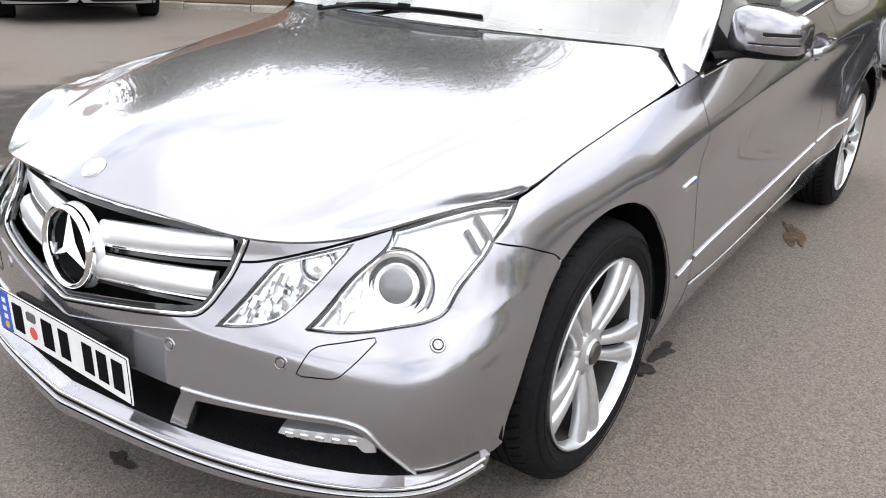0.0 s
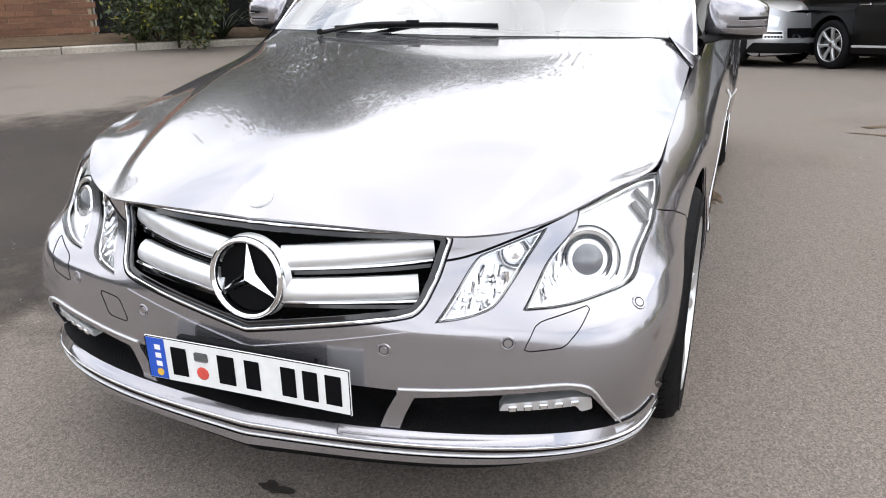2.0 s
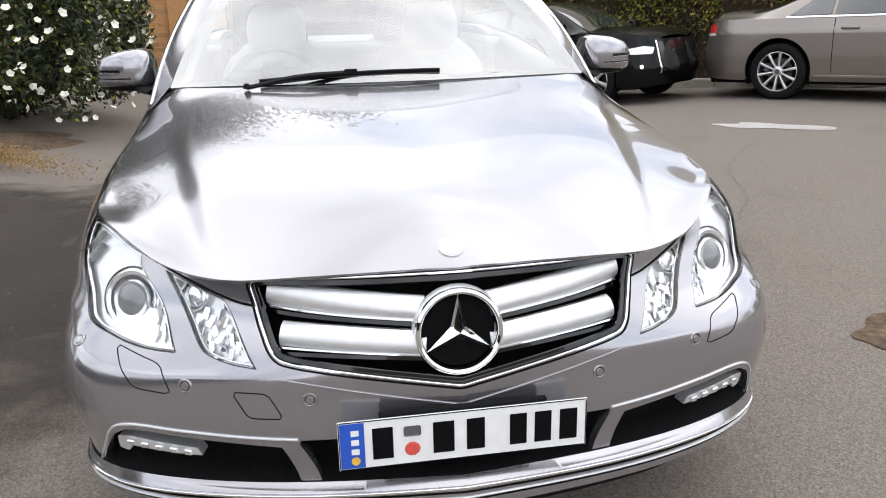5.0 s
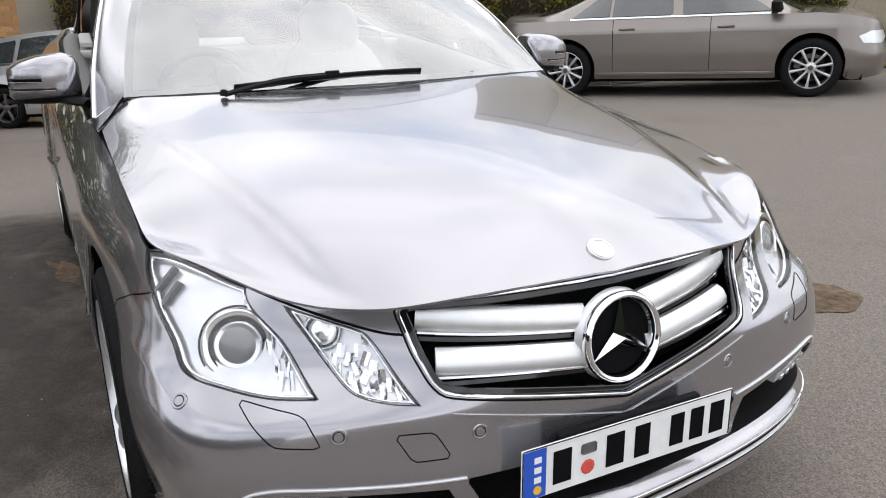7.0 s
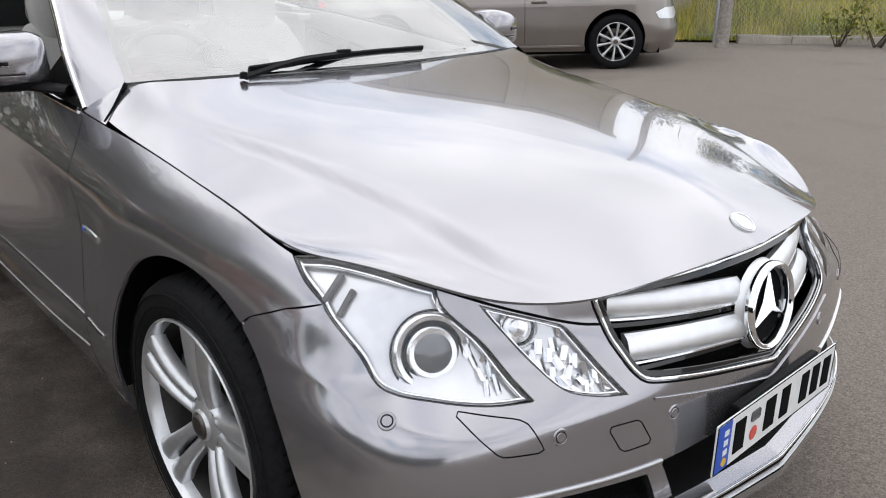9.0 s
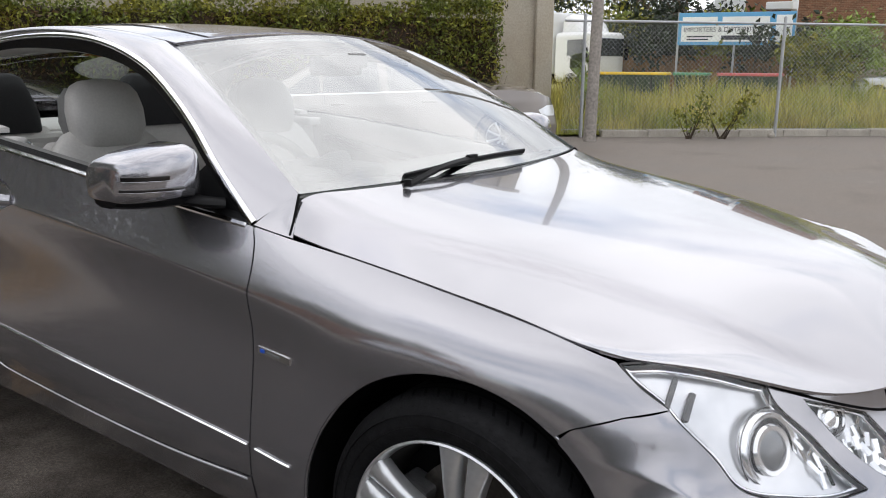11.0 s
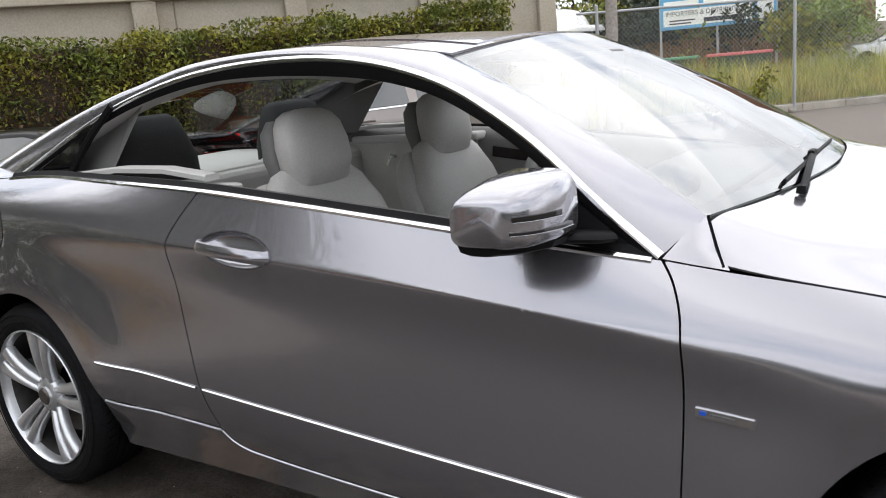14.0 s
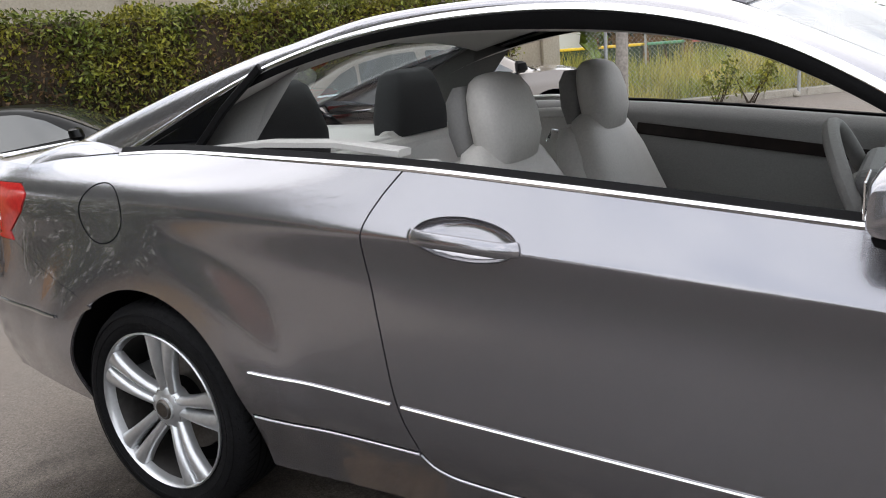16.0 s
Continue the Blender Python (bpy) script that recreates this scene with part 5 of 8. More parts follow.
    obj("mirror_triangle", tr3, [(0, 1, 2) if not mir else (2, 1, 0)], M["black"], car, smooth=False)

# boot, rear bumper, lamps (the tail is only seen from the side)
tail_half = [(-3.30, 0.62), (-3.335, 0.70), (-3.352, float(yside(np.array(-3.352), np.array(1.035)))), (-3.45, float(yside(np.array(-3.45), np.array(1.035)))), (-3.57, float(yside(np.array(-3.57), np.array(1.035)))), (-3.72, 0.67), (-3.80, 0.55), (-3.835, 0.3), (-3.845, 0.0)]
th = [tuple(q) for q in curve(tail_half, 6)]
panel("boot_lid", deck, np.array([(-3.352, 0.0), (-3.337, 0.33)] + th + [(x, -y) for x, y in th[::-1]][1:] + [(-3.337, -0.33)]), M["paint"], car, step=0.05, out=(0, 0, 1))


def tail(P):
    """Rear end by (across -1..1 in 0.9 m, height): back along the flank, round the corner, across."""
    a, z = P[:, 0] / 0.9, P[:, 1]
    t = np.abs(a)
    xe = np.interp(z, [0.2, 0.45, 0.7, 1.0, 1.08], [-3.80, -3.86, -3.85, -3.84, -3.81])
    xs = -2.95 - (1 - np.clip(t, 0.5, 1)) / 0.5 * 0.62
    y5 = yside(np.full_like(z, -3.57), z)
    q = np.clip((0.5 - t) / 0.22, 0, 1)
    x = np.where(t > 0.5, xs, -3.57 + (xe + 3.57) * np.sin(q * math.pi / 2))
    y = np.where(t > 0.5, yside(xs, z), np.where(t > 0.28, 0.40 + (y5 - 0.40) * np.cos(q * math.pi / 2), 0.40 * t / 0.28))
    return np.stack([x, np.sign(a + 1e-9) * y, z], 1)


def tx(x, z):
    return (0.9 * (1 - 0.5 * (-2.95 - x) / 0.62), z)


for sgn, mir, word in SIDES:
    lo = [tx(-2.970, 0.632), tx(-3.05, 0.675), tx(-3.25, 0.725), tx(-3.40, 0.80), (0.44, 0.805), (0.0, 0.805), (0.0, 0.34), (0.44, 0.325), tx(-3.40, 0.31), tx(-3.20, 0.285)] + [tx(x, z) for x, z in arc(-2.765, 0.325, ARCH_R, 188, 130, 10)]
    panel("rear_bumper", tail, np.array(lo), M["paint"], car, step=0.04, out=lambda V: np.stack([-0.4 + 0 * V[:, 0], V[:, 1], 0 * V[:, 0]], 1), mirror=mir)
    hi = [tx(-3.405, 0.803), tx(-3.42, 0.83), tx(-3.32, 0.90), tx(-3.285, 0.955), tx(-3.33, 0.985), (0.40, 0.985), (0.37, 0.81)]
    panel("tail_lamp", tail, np.array(hi), M["redlens"], car, step=0.03, out=lambda V: np.stack([-0.4 + 0 * V[:, 0], V[:, 1], 0 * V[:, 0]], 1), mirror=mir, lift=0.003, label="red tail lamp")
    cl = [(0.52, 0.865), (0.51, 0.90), (0.43, 0.905), (0.42, 0.865)]
    panel("reversing_lamp", tail, np.array(cl), M["amber"], car, step=0.03, out=lambda V: np.stack([-0.4 + 0 * V[:, 0], V[:, 1], 0 * V[:, 0]], 1), mirror=mir, lift=0.006)
    up_ = [tx(-3.33, 0.988), tx(-3.36, 1.035), (0.40, 1.045), (0.0, 1.05), (0.0, 0.81), (0.365, 0.81), (0.395, 0.988)]
    panel("boot_face", tail, np.array(up_), M["paint"], car, step=0.04, out=lambda V: np.stack([-0.4 + 0 * V[:, 0], V[:, 1], 0 * V[:, 0]], 1), mirror=mir)
    f = [1, -1, 1] if mir else [1, 1, 1]
    st = tail(np.stack([np.linspace(tx(-3.16, 0)[0], 0.40, 16), np.full(16, 0.585)], 1))
    sweep("rear_strip", (st + [0, 0.002, 0]) * f, rect_prof(0.008, 0.006), M["chrome"], car, np.array((-0.3, 1, 0)) * f)

# wipers and scuttle
sc = resample(curve([(-0.555, 0.71, 0.966), (-0.505, 0.6, 0.974), (-0.445, 0.35, 0.980), (-0.42, 0.0, 0.984), (-0.445, -0.35, 0.980), (-0.505, -0.6, 0.974), (-0.555, -0.71, 0.966)], 8), 0.04)
n = len(sc)
obj("scuttle", np.vstack([sc + [0.005, 0, -0.014], sc + [-0.10, 0, -0.014]]), [(i, i + 1, n + i + 1, n + i) for i in range(n - 1)], M["black"], car, "black plastic scuttle under the screen")


def wiper(pts, pivot, mid):
    w = sweep("wiper", resample(curve(pts, 8), 0.03), [(-0.005, 0.0), (-0.003, 0.012), (0.003, 0.012), (0.005, 0.0)], M["black"], car, np.array((0.5, 0, 0.85)), label="black wiper blade with its arm")
    sweep("wiper_arm", resample(curve([pivot, ((pivot[0] + mid[0]) / 2 + 0.004, (pivot[1] + mid[1]) / 2, (pivot[2] + mid[2]) / 2 + 0.012), mid], 6), 0.03), [(-0.008, 0.0), (-0.006, 0.008), (0.006, 0.008), (0.008, 0.0)], M["black"], w, np.array((0.5, 0, 0.85)))
    part("wiper_pivot", lathe(bmesh.new(), [(0.0, 0.018), (0.009, 0.016), (0.012, 0.0)], 16, "z"), M["black"], w, m=Matrix.Translation(pivot))
    part("wiper_joint", box(-0.008, 0.008, -0.022, 0.022, -0.002, 0.014, 0.003), M["black"], w, m=Matrix.Translation(mid))


wiper([(-0.470, -0.42, 0.998), (-0.462, -0.25, 1.008), (-0.458, -0.05, 1.016), (-0.462, 0.18, 1.016)], (-0.425, -0.46, 0.985), (-0.458, -0.12, 1.020))
wiper([(-0.475, 0.16, 0.988), (-0.485, 0.35, 0.986), (-0.530, 0.58, 0.968)], (-0.44, 0.10, 0.972), (-0.478, 0.36, 0.991))

# ---- inside the cabin ----
part("cabin_floor", box(-2.9, -0.35, -0.72, 0.72, 0.20, 0.24, 0.01), M["darktrim"], car)
hl = roof(np.stack([a.ravel() for a in np.meshgrid(np.linspace(-1.16, -2.42, 16), np.linspace(-0.57, 0.57, 13))], 1)) - [0, 0, 0.035]
obj("headliner", hl, [(j * 16 + i, j * 16 + i + 1, (j + 1) * 16 + i + 1, (j + 1) * 16 + i) for j in range(12) for i in range(15)], M["headliner"], car)
for sg in (1, -1):
    cp = np.array([(-2.42, 0.50, 1.30), (-2.99, 0.585, 1.06), (-2.99, 0.66, 1.05), (-2.50, 0.645, 1.06), (-2.30, 0.625, 1.285), (-2.42, 0.56, 1.305)]) * [1, sg, 1]
    obj("pillar_lining", cp, [(0, 1, 2, 3, 4, 5)], M["midtrim"], car, smooth=False)
    ap = resample(curve([(-0.62, 0.70, 0.96), (-0.9, 0.635, 1.13), (-1.2, 0.555, 1.29)], 6), 0.05) * [1, sg, 1]
    sweep("pillar_lining", ap, ring_prof(0.05, 0.03), M["headliner"], car, np.array((0.3, -sg, 0.2)))
dash = part("dashboard", box(-0.95, -0.62, -0.68, 0.68, 0.72, 0.93, 0.04, 4), M["darktrim"], car, "dark dashboard")
part("dash_top", box(-0.98, -0.64, -0.66, 0.66, 0.925, 0.950, 0.010, 3), M["midtrim"], dash)
for sg in (1, -1):
    part("air_vent", lathe(bmesh.new(), [(0.0, 0.0), (0.030, 0.0), (0.036, 0.012), (0.042, 0.0)], 20, "x"), M["satin"], dash, m=Matrix.Translation((-0.955, 0.62 * sg, 0.875)) @ Matrix.Diagonal((-1, 1, 1, 1)))
part("instrument_hood", box(-1.00, -0.70, -0.56, -0.20, 0.94, 1.0, 0.025, 3), M["darktrim"], dash)
wheel_m = Matrix.Translation((-0.985, -0.38, 0.905)) @ Euler((0, radians(-24), 0)).to_matrix().to_4x4()
tor = [(0.180 + 0.016 * math.cos(a), 0.018 * math.sin(a)) for a in np.linspace(0, 2 * math.pi, 11)]
steer = part("steering_wheel", lathe(bmesh.new(), tor, 40, "x"), M["midtrim"], car, "grey leather steering wheel", smooth=True, m=wheel_m)
part("wheel_boss", box(-0.03, 0.03, -0.075, 0.075, -0.07, 0.06, 0.025, 3), M["midtrim"], steer)
for a in (0, 180, 270):
    part("wheel_spoke", box(-0.010, 0.010, 0.06, 0.175, -0.022, 0.022, 0.008), M["satin"], steer, m=Euler((radians(a), 0, 0)).to_matrix().to_4x4())
part("column", box(0.0, 0.30, -0.04, 0.04, -0.05, 0.03, 0.02), M["darktrim"], steer)
part("mirror_inside", box(-1.10, -1.07, -0.12, 0.12, 1.245, 1.305, 0.012), M["midtrim"], car, "inside mirror")
part("mirror_stem", box(-1.075, -0.985, -0.05, 0.05, 1.27, 1.318, 0.012), M["midtrim"], car)


def cushion(rows, nseg=24, power=0.55):
    """A padded shape through (centre, half sizes) slices."""
    bm = bmesh.new()
    rings_ = []
    for (cx, cy, cz), (hx, hy), tilt in rows:
        rr = []
        for i in range(nseg):
            a = 2 * math.pi * i / nseg
            c, s = math.cos(a), math.sin(a)
            px, py = hx * math.copysign(abs(c) ** power, c), hy * math.copysign(abs(s) ** power, s)
            rr.append(bm.verts.new((cx + px * math.cos(tilt), cy + py, cz + px * math.sin(tilt))))
        rings_.append(rr)
    for a, b in zip(rings_, rings_[1:]):
        for i in range(nseg):
            bm.faces.new((a[i], a[(i + 1) % nseg], b[(i + 1) % nseg], b[i]))
    bm.faces.new(rings_[0]), bm.faces.new(rings_[-1])
    return bm


def front_seat(y):
    t = 0.35
    rows = [((-1.62 + 0.02, y, 0.50), (0.07, 0.22), t), ((-1.60, y, 0.56), (0.085, 0.25), t), ((-1.665, y, 0.75), (0.080, 0.265), t), ((-1.73, y, 0.92), (0.065, 0.25), t), ((-1.765, y, 1.01), (0.055, 0.205), t), ((-1.785, y, 1.06), (0.045, 0.15), t), ((-1.79, y, 1.075), (0.02, 0.10), t)]
    seat = part("front_seat", cushion(rows), M["leather"], car, "grey leather front seat with a tall padded head restraint", smooth=True)
    part("seat_cushion", cushion([((-1.30, y, 0.40), (0.27, 0.24), 0.08), ((-1.30, y, 0.44), (0.29, 0.26), 0.08), ((-1.29, y, 0.52), (0.28, 0.25), 0.10), ((-1.29, y, 0.545), (0.22, 0.19), 0.10)]), M["leather"], seat, smooth=True)
    hr = [((-1.750, y, 1.000), (0.030, 0.085), 0.1), ((-1.745, y, 1.02), (0.050, 0.120), 0.1), ((-1.745, y, 1.08), (0.060, 0.140), 0.1), ((-1.755, y, 1.14), (0.060, 0.142), 0.1), ((-1.767, y, 1.195), (0.054, 0.130), 0.1), ((-1.776, y, 1.225), (0.043, 0.108), 0.1), ((-1.782, y, 1.240), (0.026, 0.075), 0.1), ((-1.784, y, 1.245), (0.010, 0.03), 0.1)]
    part("head_restraint", cushion(hr, 32, 0.72), M["leather"], seat, smooth=True)
    hb = [((-1.825, y, 1.04), (0.03, 0.11), 0.1), ((-1.83, y, 1.10), (0.040, 0.125), 0.1), ((-1.84, y, 1.18), (0.038, 0.115), 0.1), ((-1.842, y, 1.215), (0.022, 0.09), 0.1)]
    part("restraint_back", cushion(hb, 24, 0.5), M["midtrim"], seat, smooth=True)
    sp = [((-1.70, y, 0.62), (0.04, 0.285), t), ((-1.72, y, 0.75), (0.060, 0.292), t), ((-1.785, y, 0.93), (0.055, 0.275), t), ((-1.815, y, 1.0), (0.045, 0.23), t), ((-1.83, y, 1.03), (0.02, 0.18), t)]
    part("seat_back_shell", cushion(sp), M["leather"], seat, smooth=True)
    sweep("belt_guide", [(-1.86, y - 0.24, 1.0), (-1.84, y - 0.24, 1.035), (-1.82, y - 0.24, 1.03)], ring_prof(0.012, 0.012), M["chrome"], seat)
    return seat


def rear_seat(y):
    rows = [((-2.40, y, 0.50), (0.06, 0.25), 0.4), ((-2.43, y, 0.70), (0.08, 0.27), 0.4), ((-2.52, y, 0.90), (0.07, 0.26), 0.4), ((-2.56, y, 0.985), (0.05, 0.22), 0.4), ((-2.57, y, 1.00), (0.02, 0.18), 0.4)]
    s = part("rear_seat", cushion(rows), M["leather"], car, "grey leather rear seat with a dark-backed head restraint", smooth=True)
    hr = [((-2.56, y, 0.97), (0.075, 0.19), 0.1), ((-2.56, y, 1.05), (0.085, 0.18), 0.1), ((-2.565, y, 1.14), (0.075, 0.15), 0.1), ((-2.57, y, 1.195), (0.060, 0.13), 0.1), ((-2.572, y, 1.215), (0.035, 0.10), 0.1)]
    part("head_restraint", cushion(hr, 24, 0.5), M["charcoal"], s, smooth=True)
    part("rear_cushion", cushion([((-2.15, y, 0.42), (0.25, 0.26), 0.05), ((-2.15, y, 0.52), (0.25, 0.26), 0.05), ((-2.15, y, 0.55), (0.2, 0.2), 0.05)]), M["leather"], s, smooth=True)
    return s


for y in (-0.39, 0.36):
    front_seat(y).location += Vector((-0.08, 0, -0.02))
for y in (-0.42, 0.33):
    rear_seat(y).location += Vector((-0.035, 0, 0.02))
part("parcel_shelf", box(-3.30, -2.55, -0.62, 0.62, 0.985, 1.005, 0.01), M["headliner"], car)
part("rear_bench_top", box(-2.64, -2.50, -0.70, 0.70, 0.60, 0.995, 0.04, 3), M["leather"], car)
for sg in (1, -1):
    part("rear_side_lining", box(-2.60, -1.90, 0.66 * sg if sg > 0 else -0.74, 0.74 if sg > 0 else -0.66, 0.45, 1.03, 0.03, 3), M["leather"], car)
    sweep("quarter_ledge", np.array([(-2.62, 0.668 * sg, 1.060), (-2.40, 0.672 * sg, 1.075), (-2.15, 0.690 * sg, 1.074), (-1.95, 0.700 * sg, 1.052)]), rect_prof(0.05, 0.018), M["headliner"], car, np.array((0, 0.0, 1.0)), label="pale ledge under the rear side window")
    part("arm_top", box(-2.55, -1.87, 0.655 if sg > 0 else -0.745, 0.745 if sg > 0 else -0.655, 1.005, 1.04, 0.012, 3), M["headliner"], car)
part("centre_console", box(-1.75, -0.90, -0.12, 0.12, 0.24, 0.60, 0.03, 3), M["darktrim"], car)
part("bulkhead", box(-0.60, -0.52, -0.70, 0.70, 0.2, 0.90, 0.02), M["gap"], car)

# ---- wheels of the coupe, arches, underside ----
def alloy_wheel(parent, cx, side, R=0.329, rim=0.243, W=0.236, yo=0.885, pairs=5, twin=True, detail=True, alloy="alloy", rot=0.0, name="wheel"):
    """A wheel whose outer face looks to the given side; its origin is its centre."""
    m = Matrix.Translation((cx, (yo - W / 2) * side, R)) @ Euler((0, 0, 0 if side > 0 else math.pi)).to_matrix().to_4x4()
    h = W / 2
    prof = [(rim - 0.012, -h + 0.01), (rim + 0.02, -h - 0.002 + 0.004), (R - 0.035, -h), (R - 0.012, -h + 0.012), (R - 0.002, -h + 0.035), (R, -h + 0.06), (R, h - 0.06), (R - 0.002, h - 0.035), (R - 0.012, h - 0.012), (R - 0.035, h), (rim + 0.035, h + 0.003), (rim + 0.012, h - 0.002), (rim - 0.002, h - 0.012)]
    tyre = part(name, lathe(bmesh.new(), prof, 72), M["rubber"], parent, "black tyre on a silver alloy wheel", smooth=True, m=m)
    if detail:
        bm = bmesh.new()
        # tread grooves and shoulder sipes
        for yy in (-0.045, -0.015, 0.015, 0.045):
            lathe(bm, [(R + 0.0006, yy - 0.004), (R + 0.0006, yy + 0.004)], 72)
        for i in range(64):
            a = 2 * math.pi * i / 64
            for y0, y1 in ((0.055, h - 0.008), (-h + 0.008, -0.055)):
                rr = []
                for q in (0, 0.5, 1):
                    y = y0 + (y1 - y0) * q
                    rad = np.interp(abs(y), [h - 0.06, h - 0.035, h - 0.012, h], [R, R - 0.002, R - 0.012, R - 0.035]) + 0.0012
                    for da in (-0.010, 0.010):
                        aa = a + da + 0.10 * q * (1 if y0 > 0 else -1)
                        rr.append(bm.verts.new((rad * math.cos(aa), y, rad * math.sin(aa))))
                bm.faces.new((rr[0], rr[1], rr[3], rr[2])), bm.faces.new((rr[2], rr[3], rr[5], rr[4]))
        part("tread_groove", bm, M["gap"], tyre)
        for r in (rim + 0.030, rim + 0.055):
            part("sidewall_ring", lathe(bmesh.new(), [(r - 0.0012, h + 0.0005), (r, h + 0.0035), (r + 0.0012, h + 0.0005)], 72), M["rubber"], tyre)
    rp = [(rim - 0.001, h - 0.010), (rim + 0.001, h - 0.001), (rim - 0.003, h + 0.002), (rim - 0.006, h - 0.001), (rim - 0.009, h - 0.014), (rim - 0.013, h - 0.032)]
    rimo = part("rim", lathe(bmesh.new(), rp, 72), M[alloy], tyre, "silver alloy rim", smooth=True)
    part("rim_barrel", lathe(bmesh.new(), [(rim - 0.013, h - 0.032), (rim - 0.020, h - 0.05), (rim - 0.030, -h * 0.3), (rim - 0.012, -h + 0.012)], 60), M["dark_alloy"], rimo, "dull dark barrel of the rim", smooth=True)
    bm = bmesh.new()
    ri = rim - 0.005
    for k in range(pairs):
        base = radians(rot + 90 + 360 / pairs * k)
        for s in (-1, 1) if twin else (0,):
            path = []
            for q in np.linspace(0, 1, 9):
                r = 0.040 + (ri - 0.040) * q
                side_off = s * (0.0178 + 0.0165 * q ** 1.2) if twin else 0.0
                path.append((r * math.cos(base) - side_off * math.sin(base), h - 0.036 + 0.028 * q + 0.010 * math.sin(q * math.pi), r * math.sin(base) + side_off * math.cos(base)))
            pth = np.array(path)
            t = np.gradient(pth, axis=0)
            t /= np.linalg.norm(t, axis=1)[:, None]
            up = np.tile([0, 1.0, 0], (len(pth), 1))
            sd = np.cross(t, up)
            vs = []
            for i in range(len(pth)):
                q = i / 8
                w = (0.0295 + 0.005 * q + 0.026 * q ** 3) if twin else (0.026 if pairs > 7 else 0.040) * (0.95 + 0.55 * q ** 1.5)
                row = [(-w / 2, -0.030), (-w / 2, -0.008), (-w / 2 + 0.005, 0.000), (-w * 0.12, 0.0045), (w * 0.12, 0.0045), (w / 2 - 0.005, 0.000), (w / 2, -0.008), (w / 2, -0.030)]
                vs.append([bm.verts.new(pth[i] + sd[i] * a_ + up[i] * b_) for a_, b_ in row])
            for a_, b_ in zip(vs, vs[1:]):
                for j in range(7):
                    bm.faces.new((a_[j], a_[j + 1], b_[j + 1], b_[j]))
    part("spokes", bm, M[alloy], rimo, smooth=True)
    part("wheel_hub", lathe(bmesh.new(), [(0.0, h - 0.016), (0.034, h - 0.017), (0.036, h - 0.024), (0.060, h - 0.030), (0.068, h - 0.040), (0.068, h - 0.07)], 36), M[alloy], rimo, smooth=True)
    cap = part("hub_cap", lathe(bmesh.new(), [(0.0, h - 0.012), (0.026, h - 0.0125), (0.031, h - 0.017)], 30), M["disc"], rimo, "round dull bronze hub cap", smooth=True)
    if detail:
        part("cap_ring", lathe(bmesh.new(), [(0.022, h - 0.0122), (0.0235, h - 0.0112), (0.025, h - 0.0122)], 30), M["darktrim"], rimo)
        for k in range(5):
            a = radians(rot + 54 + 72 * k)
            part("wheel_bolt", lathe(bmesh.new(), [(0.0, h - 0.034), (0.006, h - 0.034), (0.007, h - 0.036), (0.011, h - 0.028), (0.012, h - 0.040)], 12), M["disc"], rimo, m=Matrix.Translation((0.048 * math.cos(a), 0, 0.048 * math.sin(a))))
        part("valve", box(-0.004, 0.004, h - 0.03, h - 0.012, rim - 0.035, rim - 0.022, 0.002, 1), M["black"], rimo)
    part("brake_disc", lathe(bmesh.new(), [(0.075, h - 0.105), (0.160, h - 0.105), (0.160, h - 0.125), (0.075, h - 0.125)], 48), M["disc"], rimo, "steel brake disc", smooth=False)
    part("brake_caliper", box(-0.05, 0.05, h - 0.13, h - 0.066, 0.115, 0.19, 0.01, 2), M["darktrim"], rimo, m=Euler((0, radians(75), 0)).to_matrix().to_4x4())
    part("wheel_well_disc", lathe(bmesh.new(), [(0.0, h - 0.13), (rim - 0.03, h - 0.13)], 40), M["gap"], rimo)
    return tyre


for side in (1, -1):
    alloy_wheel(car, 0.0, side, rot=8 if side < 0 else 34)
    alloy_wheel(car, -2.765, side, rot=10 if side < 0 else 30, yo=0.888)
    for cx in (0.0, -2.765):
        bm = bmesh.new()
        lathe(bm, [(0.390, 0.0), (0.393, -0.03), (0.393, -0.36), (0.0, -0.36)], 40, "y", radians(-6), radians(186))
        bmesh.ops.transform(bm, matrix=Matrix.Translation((cx, (0.855 if cx > -1 else 0.80) * side, 0.325)) @ Matrix.Diagonal((1, side, 1, 1)), verts=bm.verts)
        part("arch_liner", bm, M["gap"], car, "black wheel arch lining")
        # inner return of the arch, from the skin back to the liner
        back = np.linspace(radians(188), radians(-3), 50)
        r3 = skin(np.stack([cx + 0.384 * np.cos(back), 0.325 + 0.384 * np.sin(back)], 1)) - [0, 0.004, 0]
        r4 = np.stack([r3[:, 0], np.minimum(0.76, r3[:, 1] - 0.02), r3[:, 2]], 1)
        obj("arch_return", np.vstack([r3, r4]) * [1, side, 1], [(i, i + 1, 51 + i, 50 + i) for i in range(49)], M["gap"], car)
        # rolled edge of the arch
        ang = np.linspace(radians(185), radians(2), 50)
        a2 = np.stack([cx + 0.383 * np.cos(ang), 0.325 + 0.383 * np.sin(ang)], 1)
        a3 = skin(a2)
        sweep("arch_lip", (a3 + [0, -0.010, 0]) * [1, side, 1], rect_prof(0.007, 0.007), M["paint"], car, np.array((0, side, 0.0)))
part("underside", box(-3.3, 0.36, -0.66, 0.66, 0.17, 0.23, 0.02), M["gap"], car)
part("engine_bay", box(-0.42, 0.58, -0.55, 0.55, 0.23, 0.66, 0.04), M["gap"], car)

# ---- other parked vehicles ----
def paint(name, color, metal=0.8, rough=0.35):
    return mat(name, color, rough, metal, grain=0.05, grain_scale=700, big=0.03, big_scale=2, coat=1.0, coat_rough=0.03)


